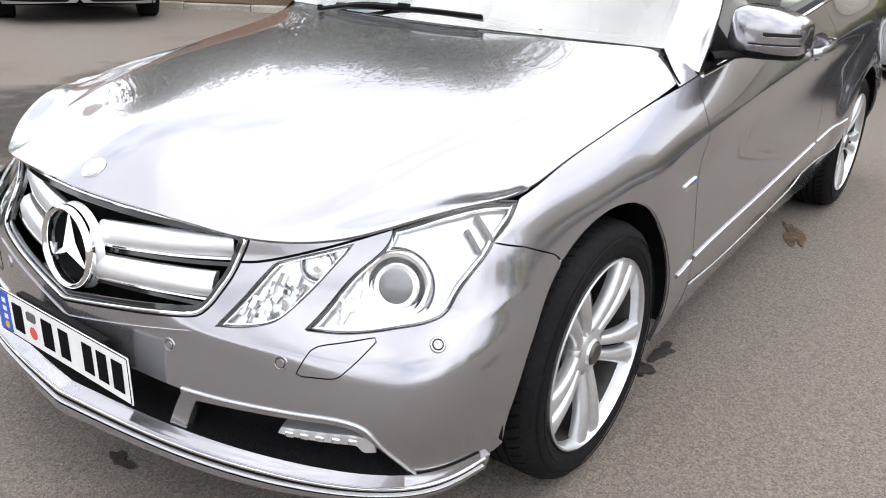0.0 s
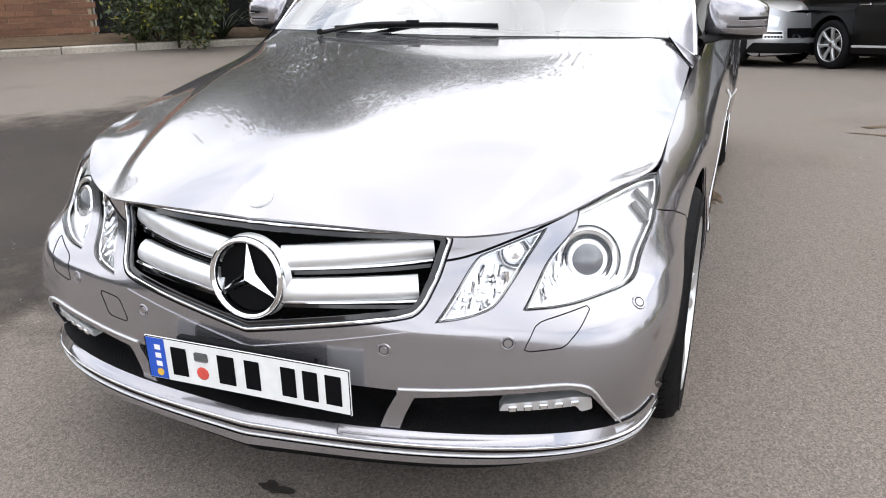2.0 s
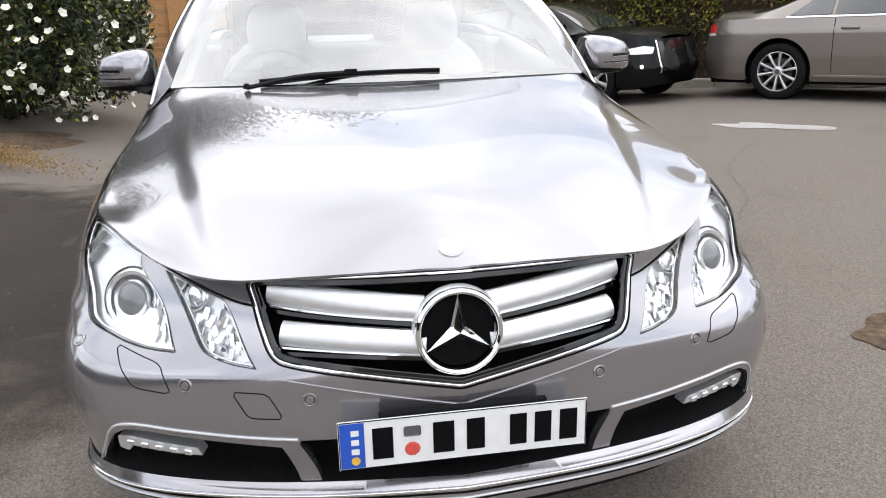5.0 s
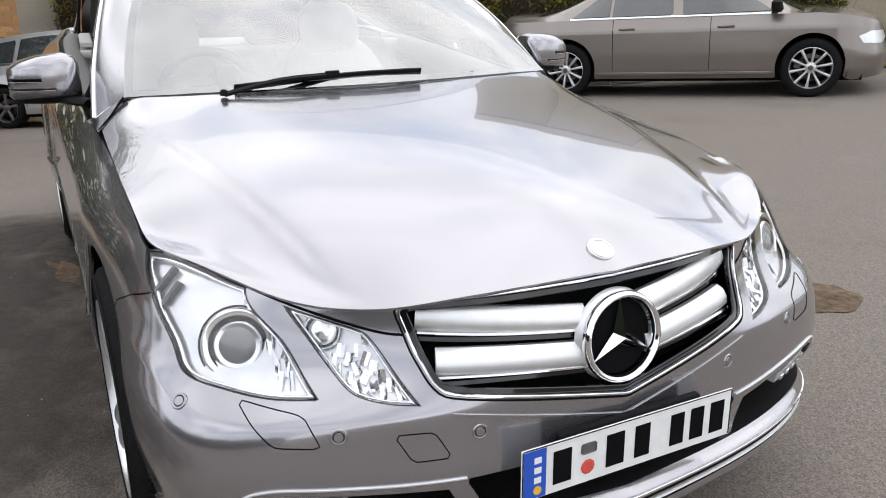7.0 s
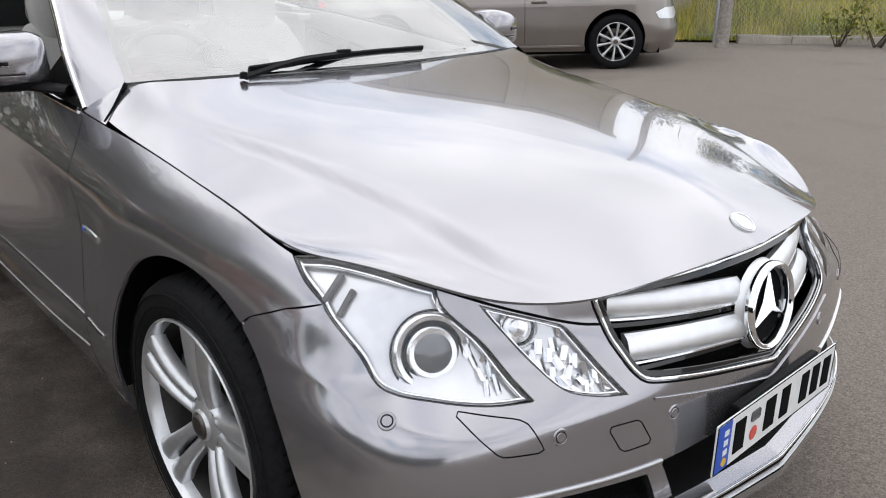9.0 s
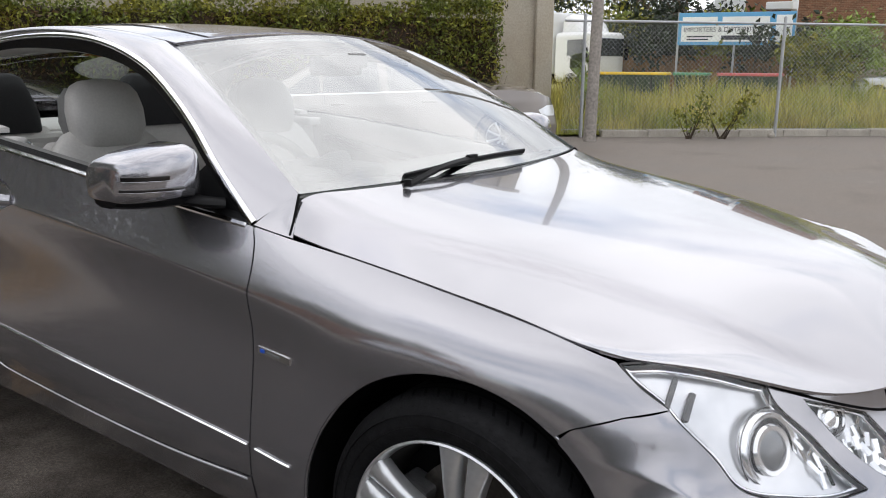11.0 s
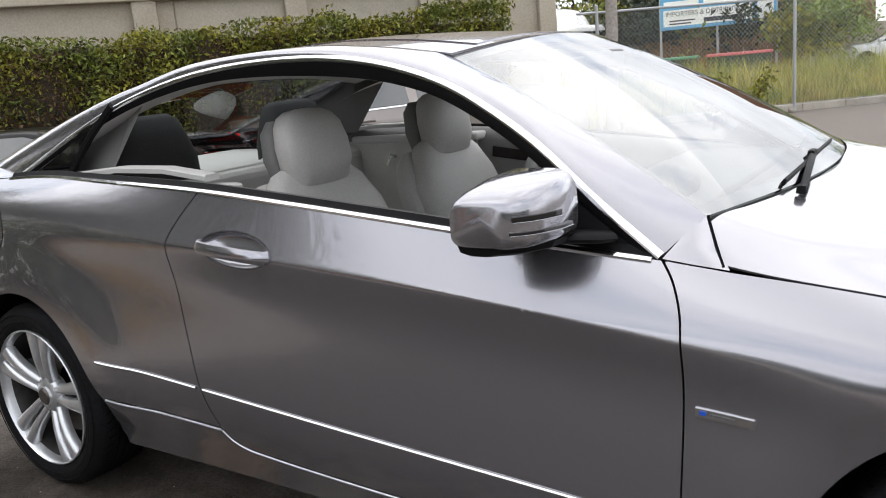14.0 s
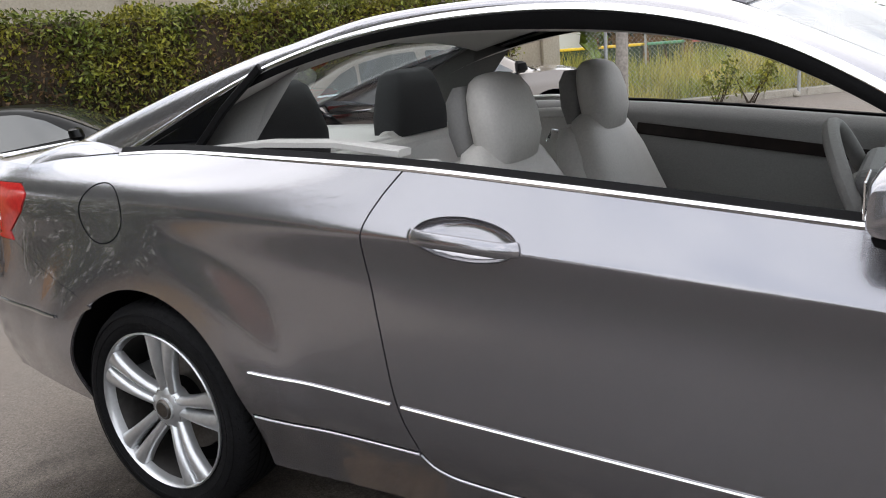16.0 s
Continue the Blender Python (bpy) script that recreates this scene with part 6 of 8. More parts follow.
M["taupe"] = paint("taupe_metallic_paint", (0.23, 0.205, 0.185))
M["blackpaint"] = mat("black_paint", (0.002, 0.002, 0.0023), 0.30, 0.0, grain=0.05, grain_scale=700, coat=0.3, coat_rough=0.03, spec=0.1)
M["silverpaint"] = paint("pale_silver_paint", (0.52, 0.53, 0.55))
M["whitepaint"] = paint("white_paint", (0.74, 0.74, 0.73), 0.0, 0.4)


def parked(name, m, label, L, W, belt, top, wheels, R, front, prof, color, windows, screen_base, rear_base, lamps, group="parked vehicles", pairs=10, twin=False, handles=(), strip_z=None, tail_lamp=None, grille=None, alloy="alloy", cladding=False):
    """A vehicle seen from some way off. Its own x runs forwards from the front axle; windows, lamps and so on are lists in (x, z)."""
    veh = empty(name, None, label, "car", group)
    x1, x0 = front, front - L
    xm, hl, hw = (x0 + x1) / 2, L / 2, W / 2
    a = hl - 0.65
    tz = Spline([p[0] for p in prof], [p[1] for p in prof])

    def ytum(z):
        return hw * np.interp(z, [0.15, 0.3, 0.55, belt - 0.12, belt, belt + 0.1], [0.93, 0.985, 1.0, 0.985, 0.935, 0.88])

    def side(P):
        q, z = P[:, 0], P[:, 1]
        e = np.abs(q) - a
        ph = np.clip(e / 1.38, 0, 1) * math.pi / 2
        lean = np.interp(z, [0.15, 0.45, belt], [0.06, 0.0, 0.14])
        x = np.where(e > 0, np.sign(q) * (a + (0.65 - lean) * np.sin(ph) ** 0.9), q)
        y = np.where(e > 0, ytum(z) * np.cos(ph) ** 0.62, ytum(z))
        return np.stack([x + xm, y, z], 1)

    qe = a + 1.38
    xs_top = np.linspace(-qe, qe, 60)
    x_of = side(np.stack([xs_top, np.full(60, belt)], 1))[:, 0]
    edge = [(q, min(float(tz(x)), belt) - 0.0) for q, x in zip(xs_top, x_of)]
    low = [(qe, 0.24), (a + 0.3, 0.20)]
    for cx in (wheels[0], wheels[1]):
        low += [(p[0] - xm, p[1]) for p in arc(cx, R + 0.01, R + 0.055, -18, 198, 18)]
    low += [(-a - 0.3, 0.24), (-qe, 0.28)]
    out_ = lambda V: np.stack([0.35 * (V[:, 0] - xm), V[:, 1] + 0.01, 0 * V[:, 0]], 1)
    for mir in (False, True):
        sgn = -1 if mir else 1
        f = [1, sgn, 1]
        body = panel("body_side", side, np.array(edge + low), color, veh, step=0.085, thick=0.03, out=out_, mirror=mir, edge_step=0.05)
        for k, (pts, mt, nm) in enumerate(lamps):
            panel(nm, side, np.array([(p[0], p[1]) for p in pts]), M[mt], veh, step=0.07, thick=0.0, out=out_, mirror=mir, edge_step=0.03, lift=0.006)
        for hx, hz in handles:
            part("door_handle", box(-0.10, 0.10, 0, 0.03, -0.014, 0.014, 0.008), M["chrome"] if color is not M["taupe"] else color, veh, m=Matrix.Translation((hx, (ytum(hz) + 0.0) * sgn - (0.03 if mir else 0), hz)))
        if strip_z:
            sweep("side_strip", [(wheels[1] + R + 0.1, (ytum(strip_z) + 0.004) * sgn, strip_z), (wheels[0] - R - 0.1, (ytum(strip_z) + 0.004) * sgn, strip_z)], rect_prof(0.03, 0.012), M["satin"] if cladding else color, veh, (0, sgn, 0))
        # door cuts
        for gx in handles:
            zt = belt - 0.01
            gx2 = gx[0] - 0.18
            sweep("door_cut", [(gx2, (ytum(z) + 0.001) * sgn, z) for z in np.linspace(0.34, zt, 8)], rect_prof(0.008, 0.002), M["gap"], veh, (0, sgn, 0))
        # mirror
        part("wing_mirror", cushion([((screen_base - 0.30, (hw + 0.02) * sgn, belt + 0.02), (0.05, 0.05), 0), ((screen_base - 0.29, (hw + 0.06) * sgn, belt + 0.06), (0.07, 0.10), 0), ((screen_base - 0.30, (hw + 0.06) * sgn, belt + 0.14), (0.06, 0.10), 0), ((screen_base - 0.31, (hw + 0.05) * sgn, belt + 0.165), (0.03, 0.06), 0)], 14), color if color is not M["taupe"] else M["black"], veh, smooth=True)
    # bonnet, boot and roof: one skin from nose to tail
    def half_top(x):
        return float(np.interp(x, x_of, side(np.stack([xs_top, np.full(60, belt)], 1))[:, 1])) if x_of[0] <= x <= x_of[-1] else 0.05
    def glasshouse(x, t):
        """Section at x from waist (t = 0) to the middle (t = 1)."""
        zt = float(tz(x))
        yb = half_top(x)
        zb = min(zt, belt)
        h = zt - zb
        yr = yb - 0.10 - 0.42 * h if h > 0.02 else yb * 0.93
        if h <= 0.02:
            return (x, yb * (1 - t), zb + 0.045 * (1 - (1 - t) ** 2.2) * min(1, yb / 0.6))
        if t < 0.5:
            k = t / 0.5
            return (x, yb + (yr - yb) * k, zb + (h - 0.05) * k)
        k = (t - 0.5) / 0.5
        return (x, yr * (1 - k ** 1.15), zb + h - 0.05 + 0.05 * math.sin(min(1, k * 2.2) * math.pi / 2) + 0.012 * k)
    xs = np.unique(np.r_[np.linspace(x0 + 0.16, x1 - 0.16, 54)])
    ts = np.r_[np.linspace(0, 0.5, 6), np.linspace(0.56, 1, 8)]
    V, F = [], []
    for x in xs:
        half = [glasshouse(x, t) for t in ts]
        V += half + [(p[0], -p[1], p[2]) for p in half[::-1]][1:]
    n = 2 * len(ts) - 1
    for i in range(len(xs) - 1):
        for j in range(n - 1):
            F.append((i * n + j, i * n + j + 1, (i + 1) * n + j + 1, (i + 1) * n + j))
    obj("roof_and_bonnet", V, F, color, veh)
    def pane(P):
        return np.array([pane1(p[0], p[1]) for p in P])
    def pane1(x, z):
        zt = float(tz(x))
        yb = half_top(x)
        zb = min(zt, belt)
        h = max(zt - zb, 0.03)
        yr = yb - 0.10 - 0.42 * h
        return (x, yb + (yr - yb) * (z - zb) / max(h - 0.05, 0.02) + 0.006, z)
    for w in windows:
        for mir in (False, True):
            panel("side_window", pane, np.array(w), M["carglass"], veh, step=0.12, thick=0.0, out=(0, 1, 0), mirror=mir, edge_step=0.06, lift=0.002)
    if windows:
        allw = np.vstack([np.array(w) for w in windows])
        for mir in (False, True):
            f = [1, -1 if mir else 1, 1]
            lowline = [(x, belt + 0.012) for x in np.linspace(allw[:, 0].min() - 0.03, allw[:, 0].max() + 0.05, 14)]
            sweep("window_trim", (pane(lowline) + [0, 0.004, 0]) * f, rect_prof(0.022, 0.006), M["chrome"], veh, np.array((0, 1, 0.2)) * f)
    for (xa, xb, nm) in ((screen_base, screen_base - (0.75 if top > 1.6 else 0.85), "windscreen"), (rear_base, rear_base + (0.62 if tz(rear_base + 0.6) > belt + 0.2 else 0.3), "rear_window")):
        rows_ = []
        for x in np.linspace(xa, xb, 9):
            rows_.append([np.array(glasshouse(x, t)) + [0.0, 0, 0.008] for t in (0.56, 0.7, 0.85, 1.0)])
        V, F = [], []
        for r in rows_:
            V += r + [p * [1, -1, 1] for p in r[::-1]][1:]
        for i in range(8):
            F += [(i * 7 + j, i * 7 + j + 1, (i + 1) * 7 + j + 1, (i + 1) * 7 + j) for j in range(6)]
        obj(nm, V, F, M["carglass"], veh)
    for cx in wheels:
        for side_ in (1, -1):
            w = alloy_wheel(veh, cx, side_, R=R, rim=R * 0.70, W=0.235, yo=hw - 0.015, pairs=pairs, twin=twin, detail=False, alloy=alloy, rot=7)
            bm = bmesh.new()
            lathe(bm, [(R + 0.06, 0.0), (R + 0.06, -0.30), (0.0, -0.30)], 24, "y", radians(-25), radians(205))
            bmesh.ops.transform(bm, matrix=Matrix.Translation((cx, (hw - 0.03) * side_, R + 0.01)) @ Matrix.Diagonal((1, side_, 1, 1)), verts=bm.verts)
            part("arch_liner", bm, M["gap"], veh)
    part("underside", box(x0 + 0.3, x1 - 0.3, -hw + 0.12, hw - 0.12, 0.19, 0.45), M["gap"], veh)
    veh.matrix_world = m
    return veh


M["carglass"] = mat("dark_car_glass", (0.030, 0.035, 0.036), 0.06, 0.0, grain=0.15, grain_scale=4, spec=0.9, coat=1.0, coat_rough=0.01)


def place(fx, fy, rx_, ry_, w, size=1.0):
    """The pose of a vehicle whose right-hand wheels stand at those two spots (front, rear)."""
    d = Vector((fx - rx_, fy - ry_, 0)).normalized()
    left = Vector((-d.y, d.x, 0))
    zf, zr = -float(drop(fx, fy)), -float(drop(rx_, ry_))
    o = Vector((fx, fy, 0)) + left * 2 * w
    zl = -float(drop(o.x, o.y))
    ax = Vector((fx - rx_, fy - ry_, zf - zr)).normalized()
    ay = Vector((left.x * 2 * w, left.y * 2 * w, zl - zf)).normalized()
    az = ax.cross(ay).normalized()
    ay = az.cross(ax)
    m = Matrix((ax, ay, az)).transposed().to_4x4()
    return Matrix.Translation(Vector((fx, fy, zf)) + ay * w) @ m @ Matrix.Diagonal((size, size, size, 1))


# taupe saloon
parked("saloon_car", place(-5.23, 7.97, -7.72, 5.92, 1.0, 1.07), "taupe metallic four-door saloon with multi-spoke alloy wheels", 5.03, 1.90, 0.98, 1.46, (0.0, -2.99), 0.345, 0.86,
    [(-4.17, 1.00), (-3.9, 1.045), (-3.45, 1.06), (-3.0, 1.17), (-2.55, 1.36), (-2.0, 1.46), (-1.4, 1.465), (-0.95, 1.40), (-0.5, 1.22), (-0.12, 1.02), (0.2, 0.965), (0.6, 0.87), (0.86, 0.72)], M["taupe"],
    [[(-2.90, 1.01), (-2.62, 1.22), (-2.42, 1.31), (-2.42, 1.01)], [(-2.38, 1.01), (-2.38, 1.32), (-2.0, 1.385), (-1.66, 1.395), (-1.62, 1.01)], [(-1.50, 1.01), (-1.54, 1.395), (-1.1, 1.345), (-0.78, 1.22), (-0.46, 1.02)]], -0.12, -3.42,
    [([(2.25, 0.70), (2.32, 0.62), (2.75, 0.60), (2.98, 0.66), (2.9, 0.74), (2.5, 0.75)], "lamp_grey", "headlamp"), ([(-2.30, 0.82), (-2.32, 0.90), (-2.5, 0.93), (-2.75, 0.93), (-2.75, 0.81)], "redlens", "tail_lamp"), ([(-2.31, 0.785), (-2.31, 0.815), (-2.75, 0.80), (-2.75, 0.77)], "amber", "reversing_lamp"), ([(3.0, 0.52), (3.0, 0.72), (3.20, 0.72), (3.20, 0.52)], "gloss", "grille")],
    handles=((-2.18, 0.86), (-0.98, 0.86)), strip_z=0.30)
# black estate
parked("estate_car", place(-8.60, 3.72, -10.87, 2.03, 0.91), "black four-wheel-drive estate with a chrome grille frame", 4.93, 1.86, 0.99, 1.52, (0.0, -2.83), 0.345, 0.92,
    [(-4.01, 0.98), (-3.85, 1.10), (-3.5, 1.36), (-3.0, 1.48), (-2.2, 1.52), (-1.5, 1.52), (-1.0, 1.44), (-0.55, 1.24), (-0.15, 1.03), (0.3, 0.97), (0.65, 0.90), (0.92, 0.74)], M["blackpaint"],
    [[(-3.62, 1.02), (-3.40, 1.27), (-3.1, 1.38), (-2.65, 1.42), (-2.60, 1.02)], [(-2.52, 1.02), (-2.56, 1.425), (-2.1, 1.445), (-1.66, 1.445), (-1.62, 1.02)], [(-1.52, 1.02), (-1.56, 1.445), (-1.15, 1.40), (-0.85, 1.28), (-0.50, 1.05)]], -0.15, -3.86,
    [([(2.16, 0.73), (2.26, 0.655), (2.70, 0.645), (2.76, 0.73), (2.55, 0.755)], "lamp_grey", "headlamp"), ([(-2.1, 0.80), (-2.15, 0.98), (-2.6, 0.98), (-2.6, 0.80)], "redlens", "tail_lamp"), ([(2.85, 0.40), (2.85, 0.80), (3.15, 0.80), (3.15, 0.40)], "gloss", "grille"), ([(2.80, 0.38), (2.80, 0.82), (2.835, 0.82), (2.835, 0.38)], "chrome", "grille_frame"), ([(2.4, 0.46), (2.4, 0.51), (2.47, 0.51), (2.47, 0.46)], "lamp_in", "fog_lamp")],
    pairs=7, handles=((-2.2, 0.88), (-1.0, 0.88)), strip_z=0.33, cladding=True)
# silver off-roader
parked("off_roader", place(-10.9, 0.63, -12.41, -1.30, 0.82, 0.86), "pale silver off-roader with a black lower grille", 4.78, 1.93, 1.12, 1.70, (0.0, -2.855), 0.37, 0.90,
    [(-3.88, 1.05), (-3.75, 1.25), (-3.45, 1.52), (-3.0, 1.64), (-2.2, 1.70), (-1.5, 1.69), (-1.0, 1.58), (-0.55, 1.34), (-0.15, 1.14), (0.3, 1.08), (0.65, 0.98), (0.90, 0.80)], M["silverpaint"],
    [[(-3.50, 1.16), (-3.28, 1.42), (-3.0, 1.52), (-2.65, 1.56), (-2.60, 1.16)], [(-2.52, 1.16), (-2.56, 1.57), (-2.1, 1.61), (-1.66, 1.61), (-1.62, 1.16)], [(-1.52, 1.16), (-1.56, 1.61), (-1.15, 1.55), (-0.85, 1.42), (-0.50, 1.18)]], -0.15, -3.72,
    [([(2.15, 0.80), (2.2, 0.70), (2.6, 0.68), (2.66, 0.84), (2.4, 0.88)], "lamp_grey", "headlamp"), ([(-2.05, 0.85), (-2.1, 1.05), (-2.5, 1.05), (-2.5, 0.85)], "redlens", "tail_lamp"), ([(2.25, 0.48), (2.25, 0.62), (2.72, 0.62), (2.72, 0.48)], "satin", "intake_slats"), ([(2.30, 0.50), (2.30, 0.535), (2.70, 0.535), (2.70, 0.50)], "gloss", "intake_gap"), ([(2.30, 0.565), (2.30, 0.60), (2.70, 0.60), (2.70, 0.565)], "gloss", "intake_gap"), ([(2.80, 0.50), (2.80, 0.66), (3.12, 0.66), (3.12, 0.50)], "gloss", "grille"), ([(1.85, 0.25), (2.05, 0.42), (3.12, 0.42), (3.12, 0.25)], "black", "bumper_cladding")],
    pairs=5, handles=((-2.2, 1.0), (-1.0, 1.0)), strip_z=0.36, alloy="darktrim")
# off-roader by the gate
parked("off_roader", Matrix.Translation((-3.9, -8.0, 0)) @ Euler((0, 0, radians(62))).to_matrix().to_4x4(), "silver off-roader parked before the brick building", 4.6, 1.86, 1.12, 1.75, (0.0, -2.75), 0.37, 0.85,
    [(-3.75, 1.05), (-3.6, 1.3), (-3.3, 1.6), (-2.9, 1.7), (-2.2, 1.75), (-1.5, 1.74), (-1.0, 1.62), (-0.55, 1.36), (-0.15, 1.16), (0.3, 1.10), (0.6, 1.02), (0.85, 0.86)], M["silverpaint"],
    [[(-2.52, 1.16), (-2.56, 1.60), (-2.1, 1.65), (-1.66, 1.65), (-1.62, 1.16)], [(-1.52, 1.16), (-1.56, 1.65), (-1.15, 1.58), (-0.85, 1.45), (-0.50, 1.20)]], -0.15, -3.6,
    [([(2.05, 0.80), (2.1, 0.66), (2.6, 0.66), (2.66, 0.82)], "lamp_grey", "headlamp"), ([(2.2, 0.50), (2.2, 0.56), (2.9, 0.56), (2.9, 0.50)], "gloss", "intake"), ([(2.2, 0.60), (2.2, 0.65), (2.9, 0.65), (2.9, 0.60)], "gloss", "intake"), ([(1.75, 0.25), (1.95, 0.44), (3.0, 0.44), (3.0, 0.25)], "black", "bumper_cladding")],
    pairs=5, handles=((-1.0, 1.0),))

# ---- the yard ----
rng = np.random.default_rng(7)
M["asphalt"] = mat("worn_asphalt", (0.196, 0.166, 0.140), 0.92, grain=0.14, grain_scale=140, big=0.24, big_scale=0.8, bump=0.4, bump_scale=240, second=(0.150, 0.130, 0.112))
def aggregate(m, scale, amount, bump):
    """Stones of mixed brightness set into a surface."""
    n, l = m.node_tree.nodes, m.node_tree.links
    b = n["Principled BSDF"]
    src = b.inputs["Base Color"].links[0].from_socket
    tc = n.new("ShaderNodeTexCoord")
    for sc, am in ((scale, amount), (scale * 2.3, amount * 0.8)):
        v = n.new("ShaderNodeTexVoronoi")
        v.inputs["Scale"].default_value = sc
        sep = n.new("ShaderNodeSeparateColor")
        mr = n.new("ShaderNodeMapRange")
        mr.inputs["To Min"].default_value, mr.inputs["To Max"].default_value = 1 - am, 1 + am
        mx = n.new("ShaderNodeVectorMath")
        mx.operation = "SCALE"
        l.new(tc.outputs["Object"], v.inputs["Vector"])
        l.new(v.outputs["Color"], sep.inputs["Color"])
        l.new(sep.outputs["Red"], mr.inputs["Value"])
        l.new(src, mx.inputs[0])
        l.new(mr.outputs["Result"], mx.inputs["Scale"])
        src = mx.outputs["Vector"]
    l.new(src, b.inputs["Base Color"])


aggregate(M["asphalt"], 170, 0.30, 0.5)
M["stain"] = mat("oil_stain", (0.035, 0.030, 0.026), 0.6, grain=0.3, grain_scale=60, bump=0.3)
M["patch"] = mat("pale_paint_patch", (0.40, 0.38, 0.36), 0.8, grain=0.15, grain_scale=50, big=0.1, big_scale=3)
M["earth"] = mat("rough_earth_patch", (0.105, 0.070, 0.040), 0.95, grain=0.45, grain_scale=25, big=0.3, big_scale=6, bump=1.0, bump_scale=40)
M["crack"] = mat("crack", (0.05, 0.045, 0.04), 0.95, grain=0.2)
M["straw"] = mat("straw_litter", (0.30, 0.19, 0.075), 0.9, grain=0.35, grain_scale=60, island=0.35)
M["kerbstone"] = mat("concrete_kerb", (0.36, 0.33, 0.28), 0.9, grain=0.2, grain_scale=50, big=0.2, big_scale=2.5, bump=0.5, bump_scale=60, per_object=0.10)
M["concrete"] = mat("weathered_concrete", (0.47, 0.42, 0.34), 0.9, grain=0.10, grain_scale=30, big=0.16, big_scale=0.9, bump=0.35, bump_scale=25, second=(0.36, 0.31, 0.24))
M["brick"] = mat("orange_brick", (0.42, 0.22, 0.09), 0.88, grain=0.18, grain_scale=30, island=0.22, bump=0.4, bump_scale=60)
M["redbrick"] = mat("red_brown_brick", (0.21, 0.105, 0.062), 0.88, grain=0.18, grain_scale=30, island=0.28, bump=0.4, bump_scale=60)
M["mortar"] = mat("mortar", (0.36, 0.29, 0.20), 0.95, grain=0.15, grain_scale=60, bump=0.4)
M["leaf"] = mat("hedge_leaves", (0.105, 0.130, 0.012), 0.55, grain=0.25, grain_scale=8, island=0.6, second=(0.21, 0.195, 0.016), big_scale=1.6)
M["greyleaf"] = mat("grey_green_leaves", (0.125, 0.135, 0.085), 0.55, grain=0.2, grain_scale=8, island=0.4)
M["rustleaf"] = mat("reddish_leaves", (0.10, 0.055, 0.018), 0.6, grain=0.2, island=0.5)
M["darkleaf"] = mat("dark_leaves", (0.012, 0.022, 0.006), 0.55, grain=0.25, island=0.6)
M["shrubleaf"] = mat("shrub_leaves", (0.020, 0.034, 0.010), 0.5, grain=0.25, island=0.7, second=(0.045, 0.055, 0.012), big_scale=2.5)
M["lime"] = mat("bright_leaves", (0.16, 0.22, 0.03), 0.5, grain=0.2, island=0.4)
M["twig"] = mat("brown_twigs", (0.045, 0.030, 0.018), 0.9, grain=0.35, grain_scale=30, island=0.4)
M["grassm"] = mat("tall_dry_grass", (0.47, 0.41, 0.11), 0.8, grain=0.2, grain_scale=3, island=0.45, second=(0.25, 0.29, 0.05), big_scale=0.9)
M["petal"] = mat("white_petals", (0.82, 0.80, 0.68), 0.6, grain=0.05, island=0.1)
M["fenceboard"] = mat("brown_fence_boards", (0.20, 0.115, 0.055), 0.9, grain=0.25, grain_scale=12, per_object=0.2)
M["galv"] = mat("galvanised_steel", (0.42, 0.43, 0.44), 0.5, 0.6, grain=0.12, grain_scale=30, big=0.1)
M["postwood"] = mat("grey_weathered_timber", (0.30, 0.27, 0.24), 0.9, grain=0.25, grain_scale=22, big=0.15, big_scale=2, bump=0.5, bump_scale=35)
M["bark"] = mat("tree_bark", (0.16, 0.11, 0.075), 0.95, grain=0.3, grain_scale=25, bump=0.8, bump_scale=30)
M["iron"] = mat("black_iron", (0.012, 0.012, 0.013), 0.5, 0.3, grain=0.2)
M["signblue"] = mat("sign_blue", (0.12, 0.36, 0.62), 0.5, grain=0.05, big=0.05)
M["signwhite"] = mat("sign_white", (0.78, 0.80, 0.80), 0.5, grain=0.04, big=0.05)
M["signtext"] = mat("sign_lettering", (0.03, 0.035, 0.05), 0.6, grain=0.05)

gx_ = np.r_[-120, -60, -30, np.linspace(-20, -3, 35), 0, 3, 10, 30, 90]
gy_ = np.r_[-90, -40, -15, np.linspace(-6, 11, 35), 16, 30, 60, 120]
gxx, gyy = np.meshgrid(gx_, gy_)
nx_ = len(gx_)
ground = obj("ground", np.stack([gxx.ravel(), gyy.ravel(), -drop(gxx, gyy).ravel()], 1), [(j * nx_ + i, j * nx_ + i + 1, (j + 1) * nx_ + i + 1, (j + 1) * nx_ + i) for j in range(len(gy_) - 1) for i in range(nx_ - 1)], M["asphalt"], None)
tagged(ground, "worn grey-brown asphalt of the yard", "ground", kind="structure")


def blob(name, x, y, r, material, label, z=0.004, n=40, rough=0.3, squash=(1, 1), turn=0, seed=0, h=0.0):
    """A flat irregular patch on the ground."""
    rg = np.random.default_rng(seed)
    ph = rg.uniform(0, 6.28, 6)
    bm = bmesh.new()
    vs = []
    for i in range(n):
        a = 2 * math.pi * i / n
        rr = r * (1 + rough * sum(math.sin((k + 2) * a + ph[k]) / (k + 2) for k in range(6)))
        px, py = rr * squash[0] * math.cos(a), rr * squash[1] * math.sin(a)
        vs.append(bm.verts.new((x + px * math.cos(turn) - py * math.sin(turn), y + px * math.sin(turn) + py * math.cos(turn), z)))
        vs[-1].co.z -= float(drop(vs[-1].co.x, vs[-1].co.y))
    c = bm.verts.new((x, y, z + h - float(drop(x, y))))
    for i in range(n):
        bm.faces.new((vs[i], vs[(i + 1) % n], c))
    return tagged(part(name, bm, material, None), label, "stain", kind="structure")


